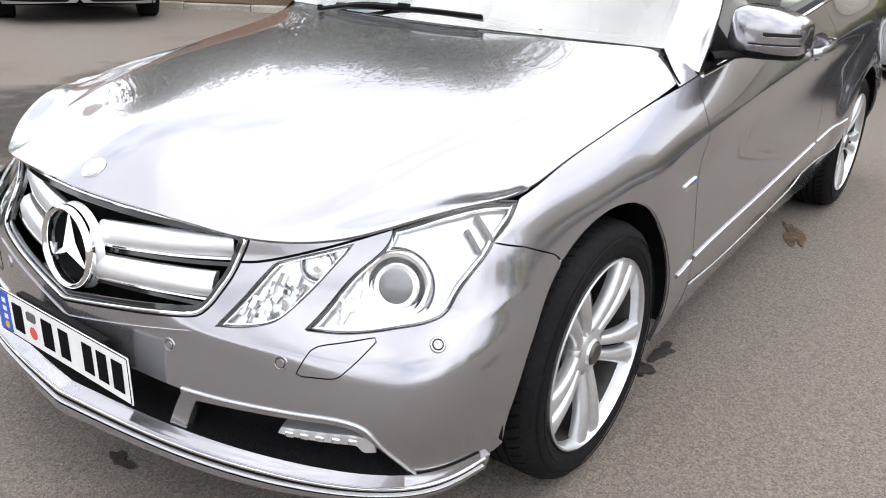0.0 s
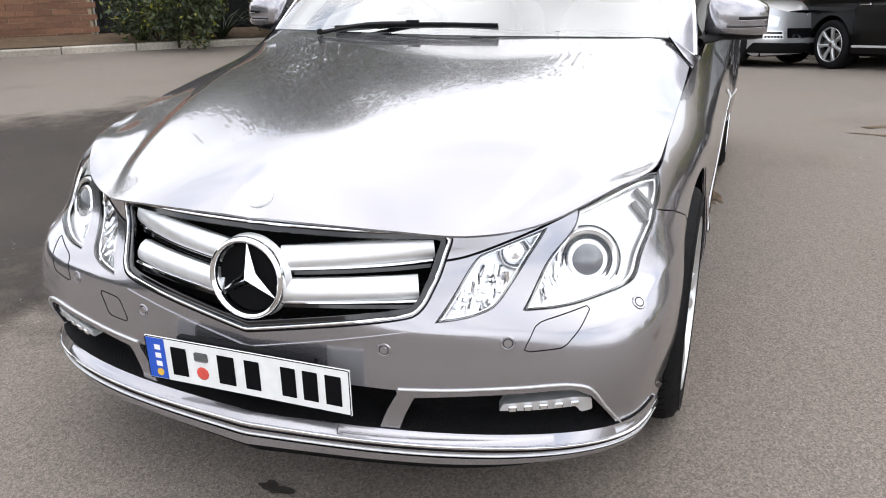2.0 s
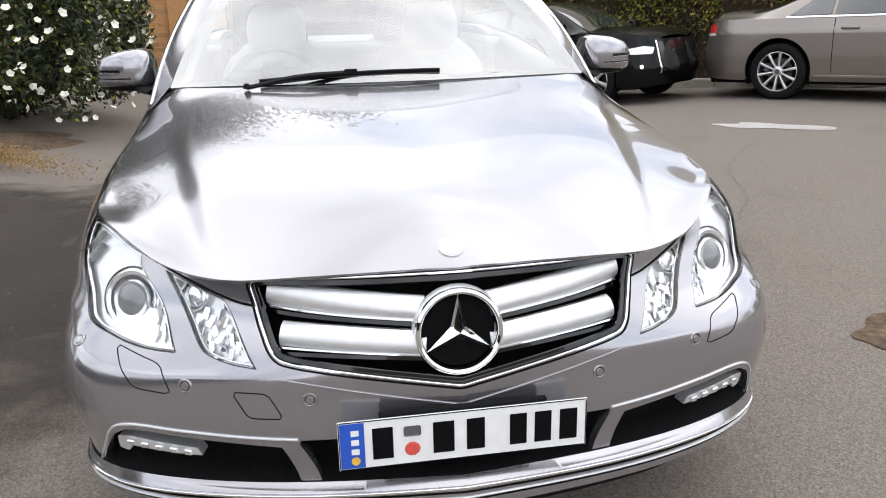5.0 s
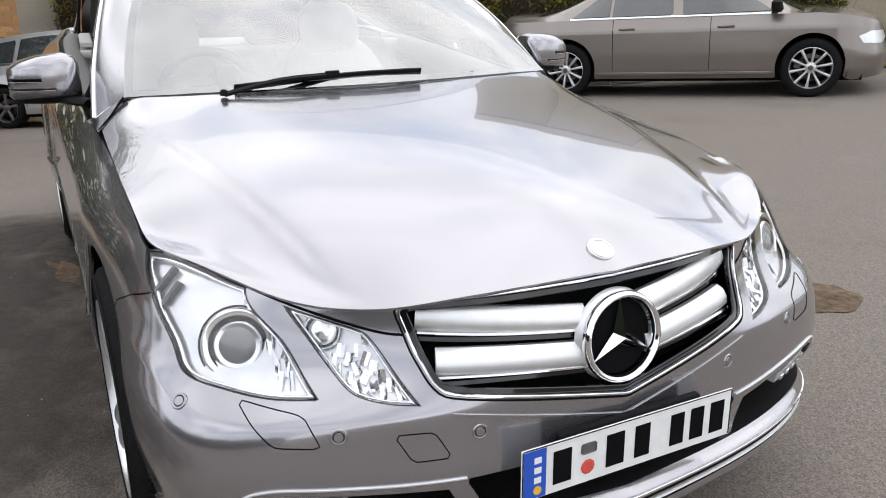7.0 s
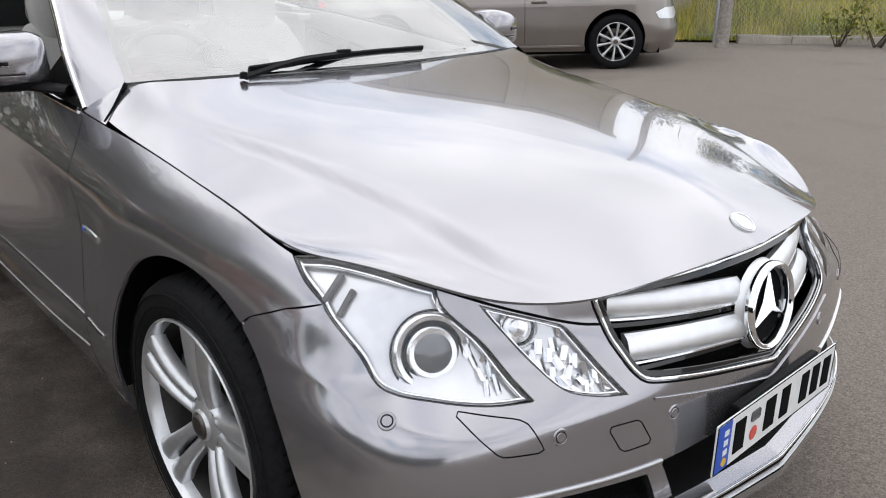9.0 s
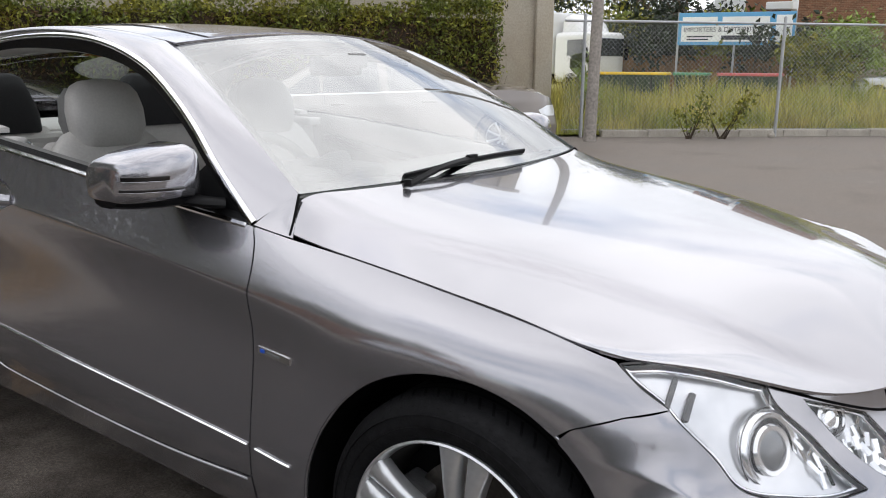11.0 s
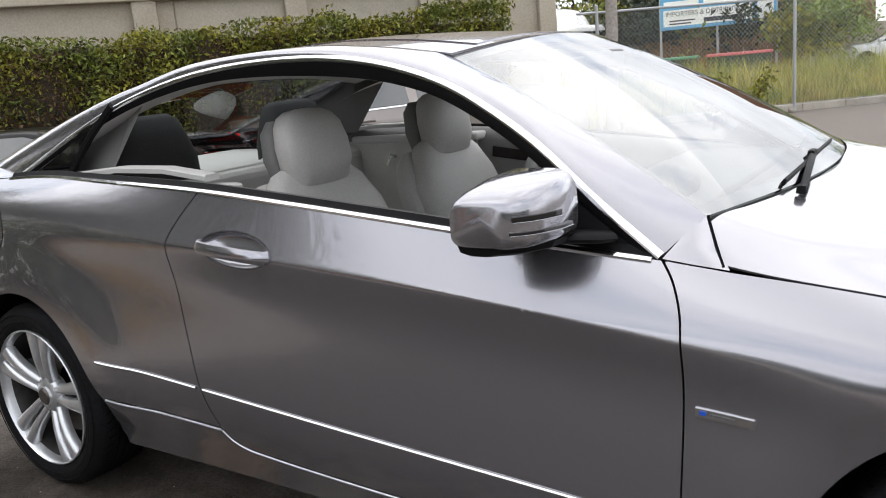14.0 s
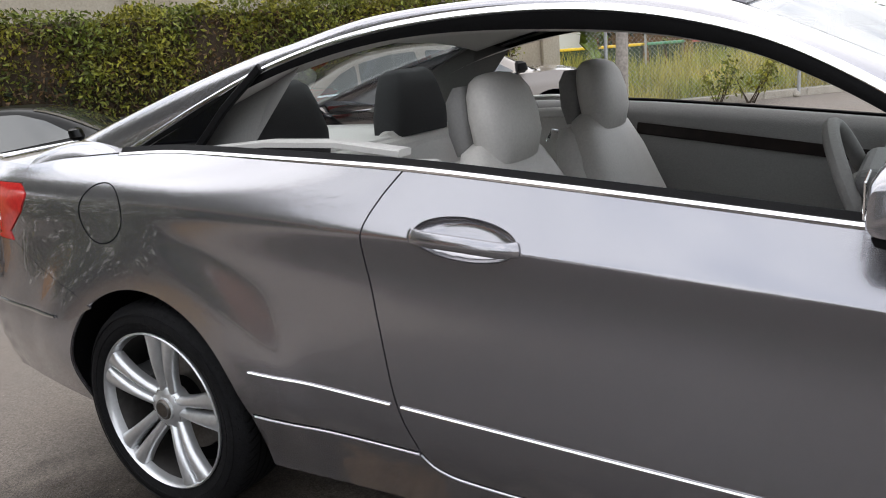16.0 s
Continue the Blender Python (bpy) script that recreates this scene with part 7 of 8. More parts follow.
blob("paint_patch", -5.25, 4.42, 0.40, M["patch"], "pale splash of old paint on the asphalt", squash=(1.35, 0.62), turn=0.6, seed=3, rough=0.35)
blob("earth_patch", -0.19, 1.90, 0.17, M["earth"], "broken patch of brown rubble in the asphalt", squash=(1.25, 0.85), turn=1.9, seed=5, h=0.012, rough=0.25)
for k, (x, y, r) in enumerate(((-0.70, 0.80, 0.045), (-0.56, 0.79, 0.04), (0.73, -0.04, 0.03), (-0.69, -0.74, 0.07), (-2.2, -1.6, 0.05))):
    blob("oil_stain", x, y, r, M["stain"], "small dark oil stain on the asphalt", squash=(1.4, 0.7), turn=k * 0.8, seed=20 + k, rough=0.5)
for k, (x, y, r) in enumerate(((-2.15, 0.84, 0.10), (-4.3, 2.0, 0.13), (-4.75, 1.95, 0.10), (-2.15, -0.92, 0.13))):
    blob("earth_stain", x, y, r, M["earth"], "ochre earth stain on the asphalt", squash=(1.8, 0.35), turn=0.4 + k, seed=40 + k, rough=0.6)


def crack(pts, w, seed):
    rg = np.random.default_rng(seed)
    p = resample(curve(pts, 10), 0.05)
    p = p + rg.normal(0, 0.012, p.shape)
    n = len(p)
    t = np.gradient(p, axis=0)
    nn = np.stack([-t[:, 1], t[:, 0]], 1) / np.linalg.norm(t, axis=1)[:, None]
    ww = w * rg.uniform(0.3, 1.0, n)[:, None]
    V = np.vstack([np.c_[p + nn * ww, np.full(n, 0.004)], np.c_[p - nn * ww, np.full(n, 0.004)]])
    V[:, 2] -= drop(V[:, 0], V[:, 1])
    tagged(obj("ground_crack", V, [(i, i + 1, n + i + 1, n + i) for i in range(n - 1)], M["crack"], None, smooth=False), "fine crack in the asphalt", "crack", kind="structure")


crack([(-1.2, 1.6), (-2.2, 2.4), (-3.0, 2.7), (-4.6, 3.9)], 0.002, 1)
crack([(-2.60, -0.86), (-2.69, -1.04), (-2.85, -1.4), (-3.1, -2.0)], 0.004, 3)
crack([(-3.9, -1.7), (-3.2, -2.8), (-2.5, -4.4)], 0.003, 4)


# parking bay's oily ground, the coupe's shade painted in, with a ragged edge
M["shaded"] = mat("oily_shaded_asphalt", (0.034, 0.026, 0.020), 0.62, grain=0.35, grain_scale=60, big=0.3, big_scale=1.5, bump=0.5, bump_scale=120, spec=0.4)
aggregate(M["shaded"], 170, 0.30, 0.5)


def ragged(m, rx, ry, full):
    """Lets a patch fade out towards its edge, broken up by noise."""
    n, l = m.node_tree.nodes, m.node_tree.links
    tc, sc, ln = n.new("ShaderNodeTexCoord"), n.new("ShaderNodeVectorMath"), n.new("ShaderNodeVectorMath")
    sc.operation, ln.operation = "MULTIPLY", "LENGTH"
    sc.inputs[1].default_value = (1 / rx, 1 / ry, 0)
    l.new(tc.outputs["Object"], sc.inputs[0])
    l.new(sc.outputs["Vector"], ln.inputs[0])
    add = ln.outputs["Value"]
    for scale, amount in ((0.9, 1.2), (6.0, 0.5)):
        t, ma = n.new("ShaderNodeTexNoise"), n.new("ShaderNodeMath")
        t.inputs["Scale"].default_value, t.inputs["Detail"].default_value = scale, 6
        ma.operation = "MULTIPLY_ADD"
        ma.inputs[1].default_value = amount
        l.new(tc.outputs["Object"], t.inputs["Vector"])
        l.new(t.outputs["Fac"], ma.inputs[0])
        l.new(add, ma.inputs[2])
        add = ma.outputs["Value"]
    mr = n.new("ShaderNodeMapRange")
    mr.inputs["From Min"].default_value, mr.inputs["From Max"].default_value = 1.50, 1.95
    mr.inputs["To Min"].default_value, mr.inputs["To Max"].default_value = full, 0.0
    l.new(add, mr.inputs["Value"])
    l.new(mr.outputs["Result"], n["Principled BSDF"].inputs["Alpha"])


ragged(M["shaded"], 2.35, 2.0, 0.88)
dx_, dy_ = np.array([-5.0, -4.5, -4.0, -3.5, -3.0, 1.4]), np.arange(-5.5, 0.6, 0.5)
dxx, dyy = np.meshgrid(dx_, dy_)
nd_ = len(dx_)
shaded = obj("damp_patch", np.stack([dxx.ravel() + 1.8, dyy.ravel() + 2.5, -drop(dxx, dyy).ravel()], 1), [(j * nd_ + i, j * nd_ + i + 1, (j + 1) * nd_ + i + 1, (j + 1) * nd_ + i) for j in range(len(dy_) - 1) for i in range(nd_ - 1)], M["shaded"], None, smooth=False)
shaded.matrix_world = Matrix.Translation((-1.8, -2.5, 0.003))
tagged(shaded, "dark oily patch on the parking bay's asphalt with the coupe's shade painted in", "stain", kind="structure")
# loose grit
n = 1500
gp = np.c_[rng.uniform(-5.5, 3.2, n), rng.uniform(-4.2, 4.5, n), np.zeros(n)]
gs = rng.uniform(0.0015, 0.0045, n)
go = np.array([(1, 0, 0), (-0.5, 0.8, 0), (-0.5, -0.8, 0), (0.1, 0.1, 0.9)])
ga = rng.uniform(0, 6.28, n)
V = np.stack([gp + gs[:, None] * np.c_[o[0] * np.cos(ga) - o[1] * np.sin(ga), o[0] * np.sin(ga) + o[1] * np.cos(ga), np.full(n, o[2])] for o in go], 1).reshape(-1, 3)
V[:, 2] += 0.003 - drop(V[:, 0], V[:, 1])
k4 = np.arange(n) * 4
M["grit"] = mat("pale_grit", (0.30, 0.26, 0.22), 0.9, island=0.7, grain=0.1)
tagged(obj("loose_grit", V, np.vstack([np.c_[k4, k4 + 1, k4 + 3], np.c_[k4 + 1, k4 + 2, k4 + 3], np.c_[k4 + 2, k4, k4 + 3]]), M["grit"], None, smooth=False), "loose pale grit scattered on the asphalt", "grit", kind="stuff")


# ---- foliage ----
def leaves(name, centres, size, material, parent, label="", seed=0, long=1.0, up=0.0, normal=None):
    """Many small folded leaves as one mesh."""
    rg = np.random.default_rng(seed)
    c = np.array(centres, float)
    n = len(c)
    d = rg.normal(size=(n, 3))
    d[:, 2] += up
    d /= np.linalg.norm(d, axis=1)[:, None]
    e = rg.normal(size=(n, 3))
    e -= d * np.sum(d * e, 1)[:, None]
    e /= np.linalg.norm(e, axis=1)[:, None]
    s = size * rg.uniform(0.6, 1.35, n)[:, None]
    nrm = np.cross(d, e)
    a, b = c - d * s * long, c + d * s * long
    l, r = c + e * s * 0.45 + nrm * s * 0.15, c - e * s * 0.45 + nrm * s * 0.15
    V = np.stack([a, l, b, r], 1).reshape(-1, 3)
    F = np.arange(4 * n).reshape(n, 4)
    F = np.vstack([F[:, [0, 1, 2]], F[:, [0, 2, 3]]])
    me = bpy.data.meshes.new(name)
    me.from_pydata(V.tolist(), [], F.tolist())
    me.materials.append(material)
    ob = new(name, me)
    if parent is not None:
        ob.parent = parent
    if label:
        ob["label"] = label
    return ob


def twigs(name, starts, ends, r, material, parent):
    V, F = [], []
    for i, (a, b) in enumerate(zip(np.array(starts), np.array(ends))):
        d = b - a
        q = np.cross(d, (0.3, 0.5, 0.8))
        q = q / np.linalg.norm(q) * r
        w = np.cross(d, q)
        w = w / np.linalg.norm(w) * r
        k = len(V)
        V += [a + q, a - q * 0.5 + w * 0.87, a - q * 0.5 - w * 0.87, b]
        F += [(k, k + 1, k + 3), (k + 1, k + 2, k + 3), (k + 2, k, k + 3)]
    return obj(name, V, F, material, parent, smooth=False)


# clipped hedge: a line of face, behind it the bulk
H0, H1 = np.array((-7.46, 11.45)), np.array((-15.5, -0.3))
hd = (H1 - H0) / np.linalg.norm(H1 - H0)
hn = np.array((-hd[1], hd[0]))
if hn @ (np.array((0, 0)) - H0) < 0:
    hn = -hn
HLEN = float(np.linalg.norm(H1 - H0))
hedge = empty("hedge", None, "tall clipped hedge, green on top and brown and bare below", "hedge")
core = box(0, HLEN, -1.0, -0.12, -1.2, 2.15, 0.08)
mh = Matrix.Identity(4)
for i in range(2):
    mh[i][0], mh[i][1], mh[i][3] = hd[i], hn[i], H0[i]
bmesh.ops.transform(core, matrix=mh, verts=core.verts)
part("hedge_core", core, M["twig"], hedge)


def hp(s, dpt, z):
    return np.c_[H0[0] + hd[0] * s + hn[0] * dpt, H0[1] + hd[1] * s + hn[1] * dpt, z - 0.5 * drop(H0[0] + hd[0] * s, H0[1] + hd[1] * s)]


n = 26000
s = rng.uniform(0, HLEN, n)
bulge = 0.16 * np.sin(s * 2.1) + 0.10 * np.sin(s * 5.3 + 1)
z = 0.55 + 1.95 * rng.beta(2.2, 1.15, n)
leaves("hedge_leaves", hp(s, bulge + rng.normal(0.0, 0.10, n), z + 0.10 * np.sin(s * 1.7)), 0.042, M["leaf"], hedge, seed=1)
n = 11000
s = rng.uniform(0, HLEN, n)
leaves("hedge_top", hp(s, rng.uniform(-1.0, 0.1, n), 2.30 + 0.12 * np.sin(s * 2.3) + 0.07 * np.sin(s * 6.1) + rng.normal(0, 0.07, n)), 0.045, M["leaf"], hedge, seed=2)
n = 9000
s = rng.uniform(0, HLEN, n)
leaves("hedge_brown", hp(s, rng.normal(-0.02, 0.09, n), rng.uniform(0.15, 2.3, n)), 0.040, M["rustleaf"], hedge, seed=3)
n = 5000
s = rng.uniform(0, HLEN, n)
leaves("hedge_shade", hp(s, rng.normal(-0.06, 0.06, n), rng.uniform(0.05, 1.6, n)), 0.042, M["darkleaf"], hedge, seed=4)
n = 1500
s, z = rng.uniform(0, HLEN, n), rng.uniform(0.0, 1.6, n)
a_ = hp(s, rng.normal(-0.02, 0.06, n), z)
twigs("twig_mass", a_, a_ + np.c_[rng.normal(0, 0.12, n), rng.normal(0, 0.12, n), rng.uniform(0.2, 0.6, n)], 0.006, M["twig"], hedge)["kind"] = "stuff"

# unseen dark hedge, added so the coupe's right flank reflects a dark band
added_hedge = empty("hedge", None, "unseen dense dark green hedge added beside the yard to darken the coupe's flank", "hedge")
SA, SB = np.array((10.0, -5.6)), np.array((-2.2, -9.4))
sdir = (SB - SA) / np.linalg.norm(SB - SA)
sno = np.array((sdir[1], -sdir[0]))
SL = float(np.linalg.norm(SB - SA))
core = box(0, SL, -1.2, -0.15, 0.0, 1.65, 0.1)
msh = Matrix.Identity(4)
for i in range(2):
    msh[i][0], msh[i][1], msh[i][3] = sdir[i], sno[i], SA[i]
bmesh.ops.transform(core, matrix=msh, verts=core.verts)
part("hedge_core", core, M["twig"], added_hedge)
n = 24000
s, dp, z = rng.uniform(0, SL, n), rng.normal(0.0, 0.12, n), rng.uniform(0.0, 1.75, n)
dp = dp + 0.12 * np.sin(s * 1.9) - np.where(z > 1.55, rng.uniform(0, 1.2, n), 0)
leaves("hedge_leaves", np.c_[SA[0] + sdir[0] * s + sno[0] * dp, SA[1] + sdir[1] * s + sno[1] * dp, z + 0.1 * np.sin(s * 2.7)], 0.075, M["darkleaf"], added_hedge, seed=6)

# low kerb before the hedge
def kerb(name, a, b, h=0.13, w=0.15, piece=0.9, label="weathered concrete kerb"):
    a, b = np.array(a, float), np.array(b, float)
    d = (b - a) / np.linalg.norm(b - a)
    top = empty(name, None, label, "kerb", kind="structure")
    nk = int(np.linalg.norm(b - a) / piece)
    me = None
    for i in range(nk):
        if me is None:
            ob = part("kerbstone", box(0.004, piece - 0.004, -w / 2, w / 2, -0.05, h, 0.018, 2), M["kerbstone"], top)
            me = ob.data
        else:
            ob = new("kerbstone", me)
            ob.parent = top
        p = a + d * piece * i
        ob.matrix_local = Matrix.Translation((p[0], p[1], 0.004 * math.sin(i * 2.3) - float(drop(p[0], p[1])))) @ Euler((0, 0, math.atan2(d[1], d[0]))).to_matrix().to_4x4()
    return top


kerb("kerb_hedge", H0 + hn * 0.75 + hd * 0.3, H1 + hn * 0.75)
kerb("kerb_grass", (-5.55, 11.95), (6.5, 23.2))

# tall grass behind the kerb
g0, gd = np.array((-5.55, 11.95)), np.array((12.05, 11.25)) / np.linalg.norm((12.05, 11.25))
gn = np.array((-gd[1], gd[0]))
n = 30000
s, dp = rng.uniform(-1.2, 16, n), 0.12 + 6.0 * rng.uniform(0, 1, n) ** 1.6
base = np.c_[g0[0] + gd[0] * s + gn[0] * dp, g0[1] + gd[1] * s + gn[1] * dp, np.full(n, 0.02)]
hgt = np.interp(dp, [0, 0.5, 1.5, 6], [0.22, 0.45, 0.72, 0.85]) * rng.uniform(0.55, 1.2, n) * (1 + 0.25 * np.sin(s * 1.9))
lean = rng.normal(0, 0.16, (n, 2)) * hgt[:, None]
wid = 0.006 + 0.006 * rng.uniform(0, 1, n)
ang = rng.uniform(0, math.pi, n)
off = np.c_[np.cos(ang) * wid, np.sin(ang) * wid, np.zeros(n)]
midp = base + np.c_[lean * 0.4, hgt * 0.6]
tip = base + np.c_[lean, hgt]
V = np.stack([base - off, base + off, midp + off * 0.8, midp - off * 0.8, tip], 1).reshape(-1, 3)
k5 = np.arange(n) * 5
F = np.vstack([np.c_[k5, k5 + 1, k5 + 2], np.c_[k5, k5 + 2, k5 + 3], np.c_[k5 + 3, k5 + 2, k5 + 4]])
tagged(obj("tall_grass", V, F, M["grassm"], None, smooth=False), "tall yellow-green seeding grass behind the kerb", "grass", kind="stuff")
lawn = np.array([g0 - gd * 1.5 + gn * 0.07, g0 + gd * 18 + gn * 0.07, g0 + gd * 18 + gn * 40, g0 - gd * 1.5 + gn * 40])
tagged(obj("grass_ground", [(p[0], p[1], 0.05) for p in lawn], [(0, 1, 2, 3)], M["grassm"], None, smooth=False), "rough grass ground behind the kerb", "ground", kind="structure")


def shrub(name, x, y, h, r, n, size, material, label, seed, stems=7, leafspread=0.5):
    rg = np.random.default_rng(seed)
    top = empty(name, None, label, "shrub")
    a = rg.uniform(0, 6.28, stems)
    ends = np.c_[x + r * 0.8 * np.cos(a), y + r * 0.8 * np.sin(a), h * rg.uniform(0.6, 1.0, stems)]
    starts = np.tile((x, y, 0.0), (stems, 1)) + rg.normal(0, 0.04, (stems, 3)) * [1, 1, 0]
    twigs("stem", starts, ends, 0.014, M["twig"], top)
    k = rg.integers(0, stems, n)
    t = rg.uniform(0.15, 1.0, n)[:, None] ** 0.7
    c = starts[k] + (ends[k] - starts[k]) * t + rg.normal(0, leafspread * r * 0.35, (n, 3))
    c[:, 2] = np.abs(c[:, 2]) + 0.03
    leaves("foliage", c, size, material, top, seed=seed)
    return top


shrub("weed_shrub", -3.6, 13.0, 0.95, 0.55, 260, 0.05, M["leaf"], "spindly dark green weed in the grass", 11, 9, 0.35)
shrub("weed_shrub", -4.1, 12.6, 0.75, 0.45, 160, 0.045, M["leaf"], "spindly dark green weed in the grass", 12, 7, 0.35)
shrub("red_weed", -0.6, 16.6, 0.75, 0.25, 260, 0.04, mat("wine_red_leaves", (0.16, 0.03, 0.03), 0.6, grain=0.2, island=0.4), "small wine-red weed in the grass", 13, 5)
shrub("broad_leaf_plant", -6.6, 13.6, 1.9, 0.4, 22, 0.30, M["lime"], "bright green broad-leaved plant by the wall", 14, 5, 0.3)
# pebble on the kerb
bm = bmesh.new()
bmesh.ops.create_icosphere(bm, subdivisions=2, radius=0.07)
for v in bm.verts:
    v.co *= 1 + 0.25 * noise.noise(v.co * 14)
part("stone", bm, M["kerbstone"], None, m=Matrix.Translation((-3.0, 13.98, 0.05)))
tagged(bpy.data.objects["stone"], "pale loose stone beside the kerb", "stone")

# timber pole
bm = bmesh.new()
lathe(bm, [(0.0, 0.0), (0.115, 0.0), (0.105, 0.5), (0.092, 3.0), (0.08, 7.5), (0.0, 7.5)], 20, "z")
tagged(part("timber_pole", bm, M["postwood"], None, smooth=True, m=Matrix.Translation((-5.33, 11.02, 0)) @ Euler((radians(-0.5), radians(1.0), 0)).to_matrix().to_4x4()), "thick grey weathered timber pole", "pole")

# chain-link fence
fence = empty("wire_fence", None, "galvanised chain-link fence with a top rail", "fence")
fd = gd
FH = 2.08
for k in range(5):
    p = np.array((-3.0, 14.24)) + fd * (3.83 * (k - 1))
    bm = bmesh.new()
    lathe(bm, [(0.0, 0.0), (0.032, 0.0), (0.030, FH + 0.12), (0.0, FH + 0.14)], 12, "z")
    part("fence_post", bm, M["galv"], fence, smooth=True, m=Matrix.Translation((p[0], p[1], 0.0)))
fa = np.array((-3.0, 14.24)) - fd * 4.2
fb = np.array((-3.0, 14.24)) + fd * 14
sweep("top_rail", [(fa[0], fa[1], FH), (fb[0], fb[1], FH)], ring_prof(0.045, 0.045), M["galv"], fence)
sweep("bottom_wire", [(fa[0], fa[1], 0.15), (fb[0], fb[1], 0.15)], ring_prof(0.008, 0.008), M["galv"], fence)
V, F = [], []
LW = float(np.linalg.norm(fb - fa))
step, hh = 0.085, FH - 0.1
for sg in (1, -1):
    for s0 in np.arange(-hh, LW + hh, step):
        sa, sb = s0, s0 + sg * hh
        za, zb = 0.1, FH
        pts = []
        for (sx, zx) in ((sa, za), (sb, zb)):
            pts.append((sx, zx))
        (sa, za), (sb, zb) = pts
        lo, hi = min(sa, sb), max(sa, sb)
        if hi < 0 or lo > LW:
            continue
        ca, cb = np.clip(sa, 0, LW), np.clip(sb, 0, LW)
        za2, zb2 = za + (zb - za) * (ca - sa) / (sb - sa), za + (zb - za) * (cb - sa) / (sb - sa)
        r = 0.0020
        k = len(V)
        for sx, zx in ((ca, za2), (cb, zb2)):
            P = fa + fd * sx
            V += [(P[0], P[1], zx + r), (P[0] - gn[0] * r * 2, P[1] - gn[1] * r * 2, zx - r), (P[0] + gn[0] * r * 2, P[1] + gn[1] * r * 2, zx - r)]
        F += [(k, k + 1, k + 4, k + 3), (k + 1, k + 2, k + 5, k + 4), (k + 2, k, k + 3, k + 5)]
tagged(obj("wire_mesh", V, F, M["galv"], fence, smooth=False), kind="stuff")

# sign board beyond the fence
S0, S1 = Vector((-10.64, 29.93, 0)), Vector((-6.53, 30.9, 0))
sd_ = (S1 - S0).normalized()
sm = Matrix.Translation((S0.x, S0.y, 2.12)) @ Euler((0, 0, math.atan2(sd_.y, sd_.x))).to_matrix().to_4x4()
SW = (S1 - S0).length
sign = empty("sign_board", None, "blue and white sign board of an importer on posts", "sign")
sign.matrix_world = sm
part("board", box(0, SW, 0, 0.05, 0, 1.22, 0.01, 1), M["signblue"], sign)
part("white_panel", box(0.12, SW * 0.80, -0.006, 0.0, 0.13, 0.74), M["signwhite"], sign)
part("side_panel", box(SW * 0.84, SW - 0.1, -0.006, 0.0, 0.13, 1.1), M["signwhite"], sign)
for k, (x, w) in enumerate(((0.14, 1.30), (1.62, 1.70))):
    part("heading_bar", box(x, x + w, -0.010, 0.0, 0.84, 1.06), M["signwhite"], sign)
part("number_bar", box(1.62, 3.10, -0.012, -0.006, 0.20, 0.36), M["signtext"], sign)
for k in range(2):
    part("small_bar", box(0.34, 1.30 - 0.15 * k, -0.010, -0.006, 0.30 - 0.11 * k, 0.35 - 0.11 * k), M["signtext"], sign)
tx_ = bpy.data.curves.new("sign_text", "FONT")
tx_.body, tx_.size, tx_.extrude, tx_.align_x = "IMPORTERS & DISTRIBUTORS", 0.25, 0.004, "LEFT"
tob = new("sign_text", tx_)
tob.data.materials.append(M["signtext"])
tob.parent = sign
bpy.context.view_layer.update()
wtx = max(0.1, tob.dimensions.x)
tob.matrix_local = Matrix.Translation((0.20, -0.012, 0.50)) @ Euler((radians(90), 0, 0)).to_matrix().to_4x4() @ Matrix.Diagonal((3.05 / wtx, 1, 1, 1))
for x in (0.0, SW * 0.5, SW):
    part("sign_post", box(x - 0.04, x + 0.04, 0.05, 0.13, -2.12, 1.25), M["galv"], sign)

# concrete building behind the hedge, with piers
conc = empty("building_concrete", None, "weathered concrete building behind the hedge", "building", kind="structure")
c0 = np.array((-6.75, 12.45))
cl = 20.0
bm = box(-0.5, 7.0, -8.0, 0.0, 0.0, 6.2, 0.03)
join(bm, box(7.0, cl, -8.0, -0.02, 0.0, 4.0, 0.03))
mc = Matrix.Identity(4)
cn = hn
for i in range(2):
    mc[i][0], mc[i][1], mc[i][3] = hd[i], cn[i], c0[i] - cn[i] * 1.3
bmesh.ops.transform(bm, matrix=mc, verts=bm.verts)
part("wall", bm, M["concrete"], conc)
for k in range(8):
    bm = box(-0.5 + 2.6 * k, -0.1 + 2.6 * k, -0.02 if k > 2 else 0.0, 0.12, 0.0, 6.2 if k < 3 else 3.98, 0.02)
    bmesh.ops.transform(bm, matrix=mc, verts=bm.verts)
    part("pier", bm, M["concrete"], conc)
for zz, x1_ in ((2.9, cl), (5.9, 7.0)):
    bm = box(-0.6, x1_, 0.0, 0.18, zz, zz + 0.25, 0.02)
    bmesh.ops.transform(bm, matrix=mc, verts=bm.verts)
    part("ledge", bm, M["concrete"], conc)


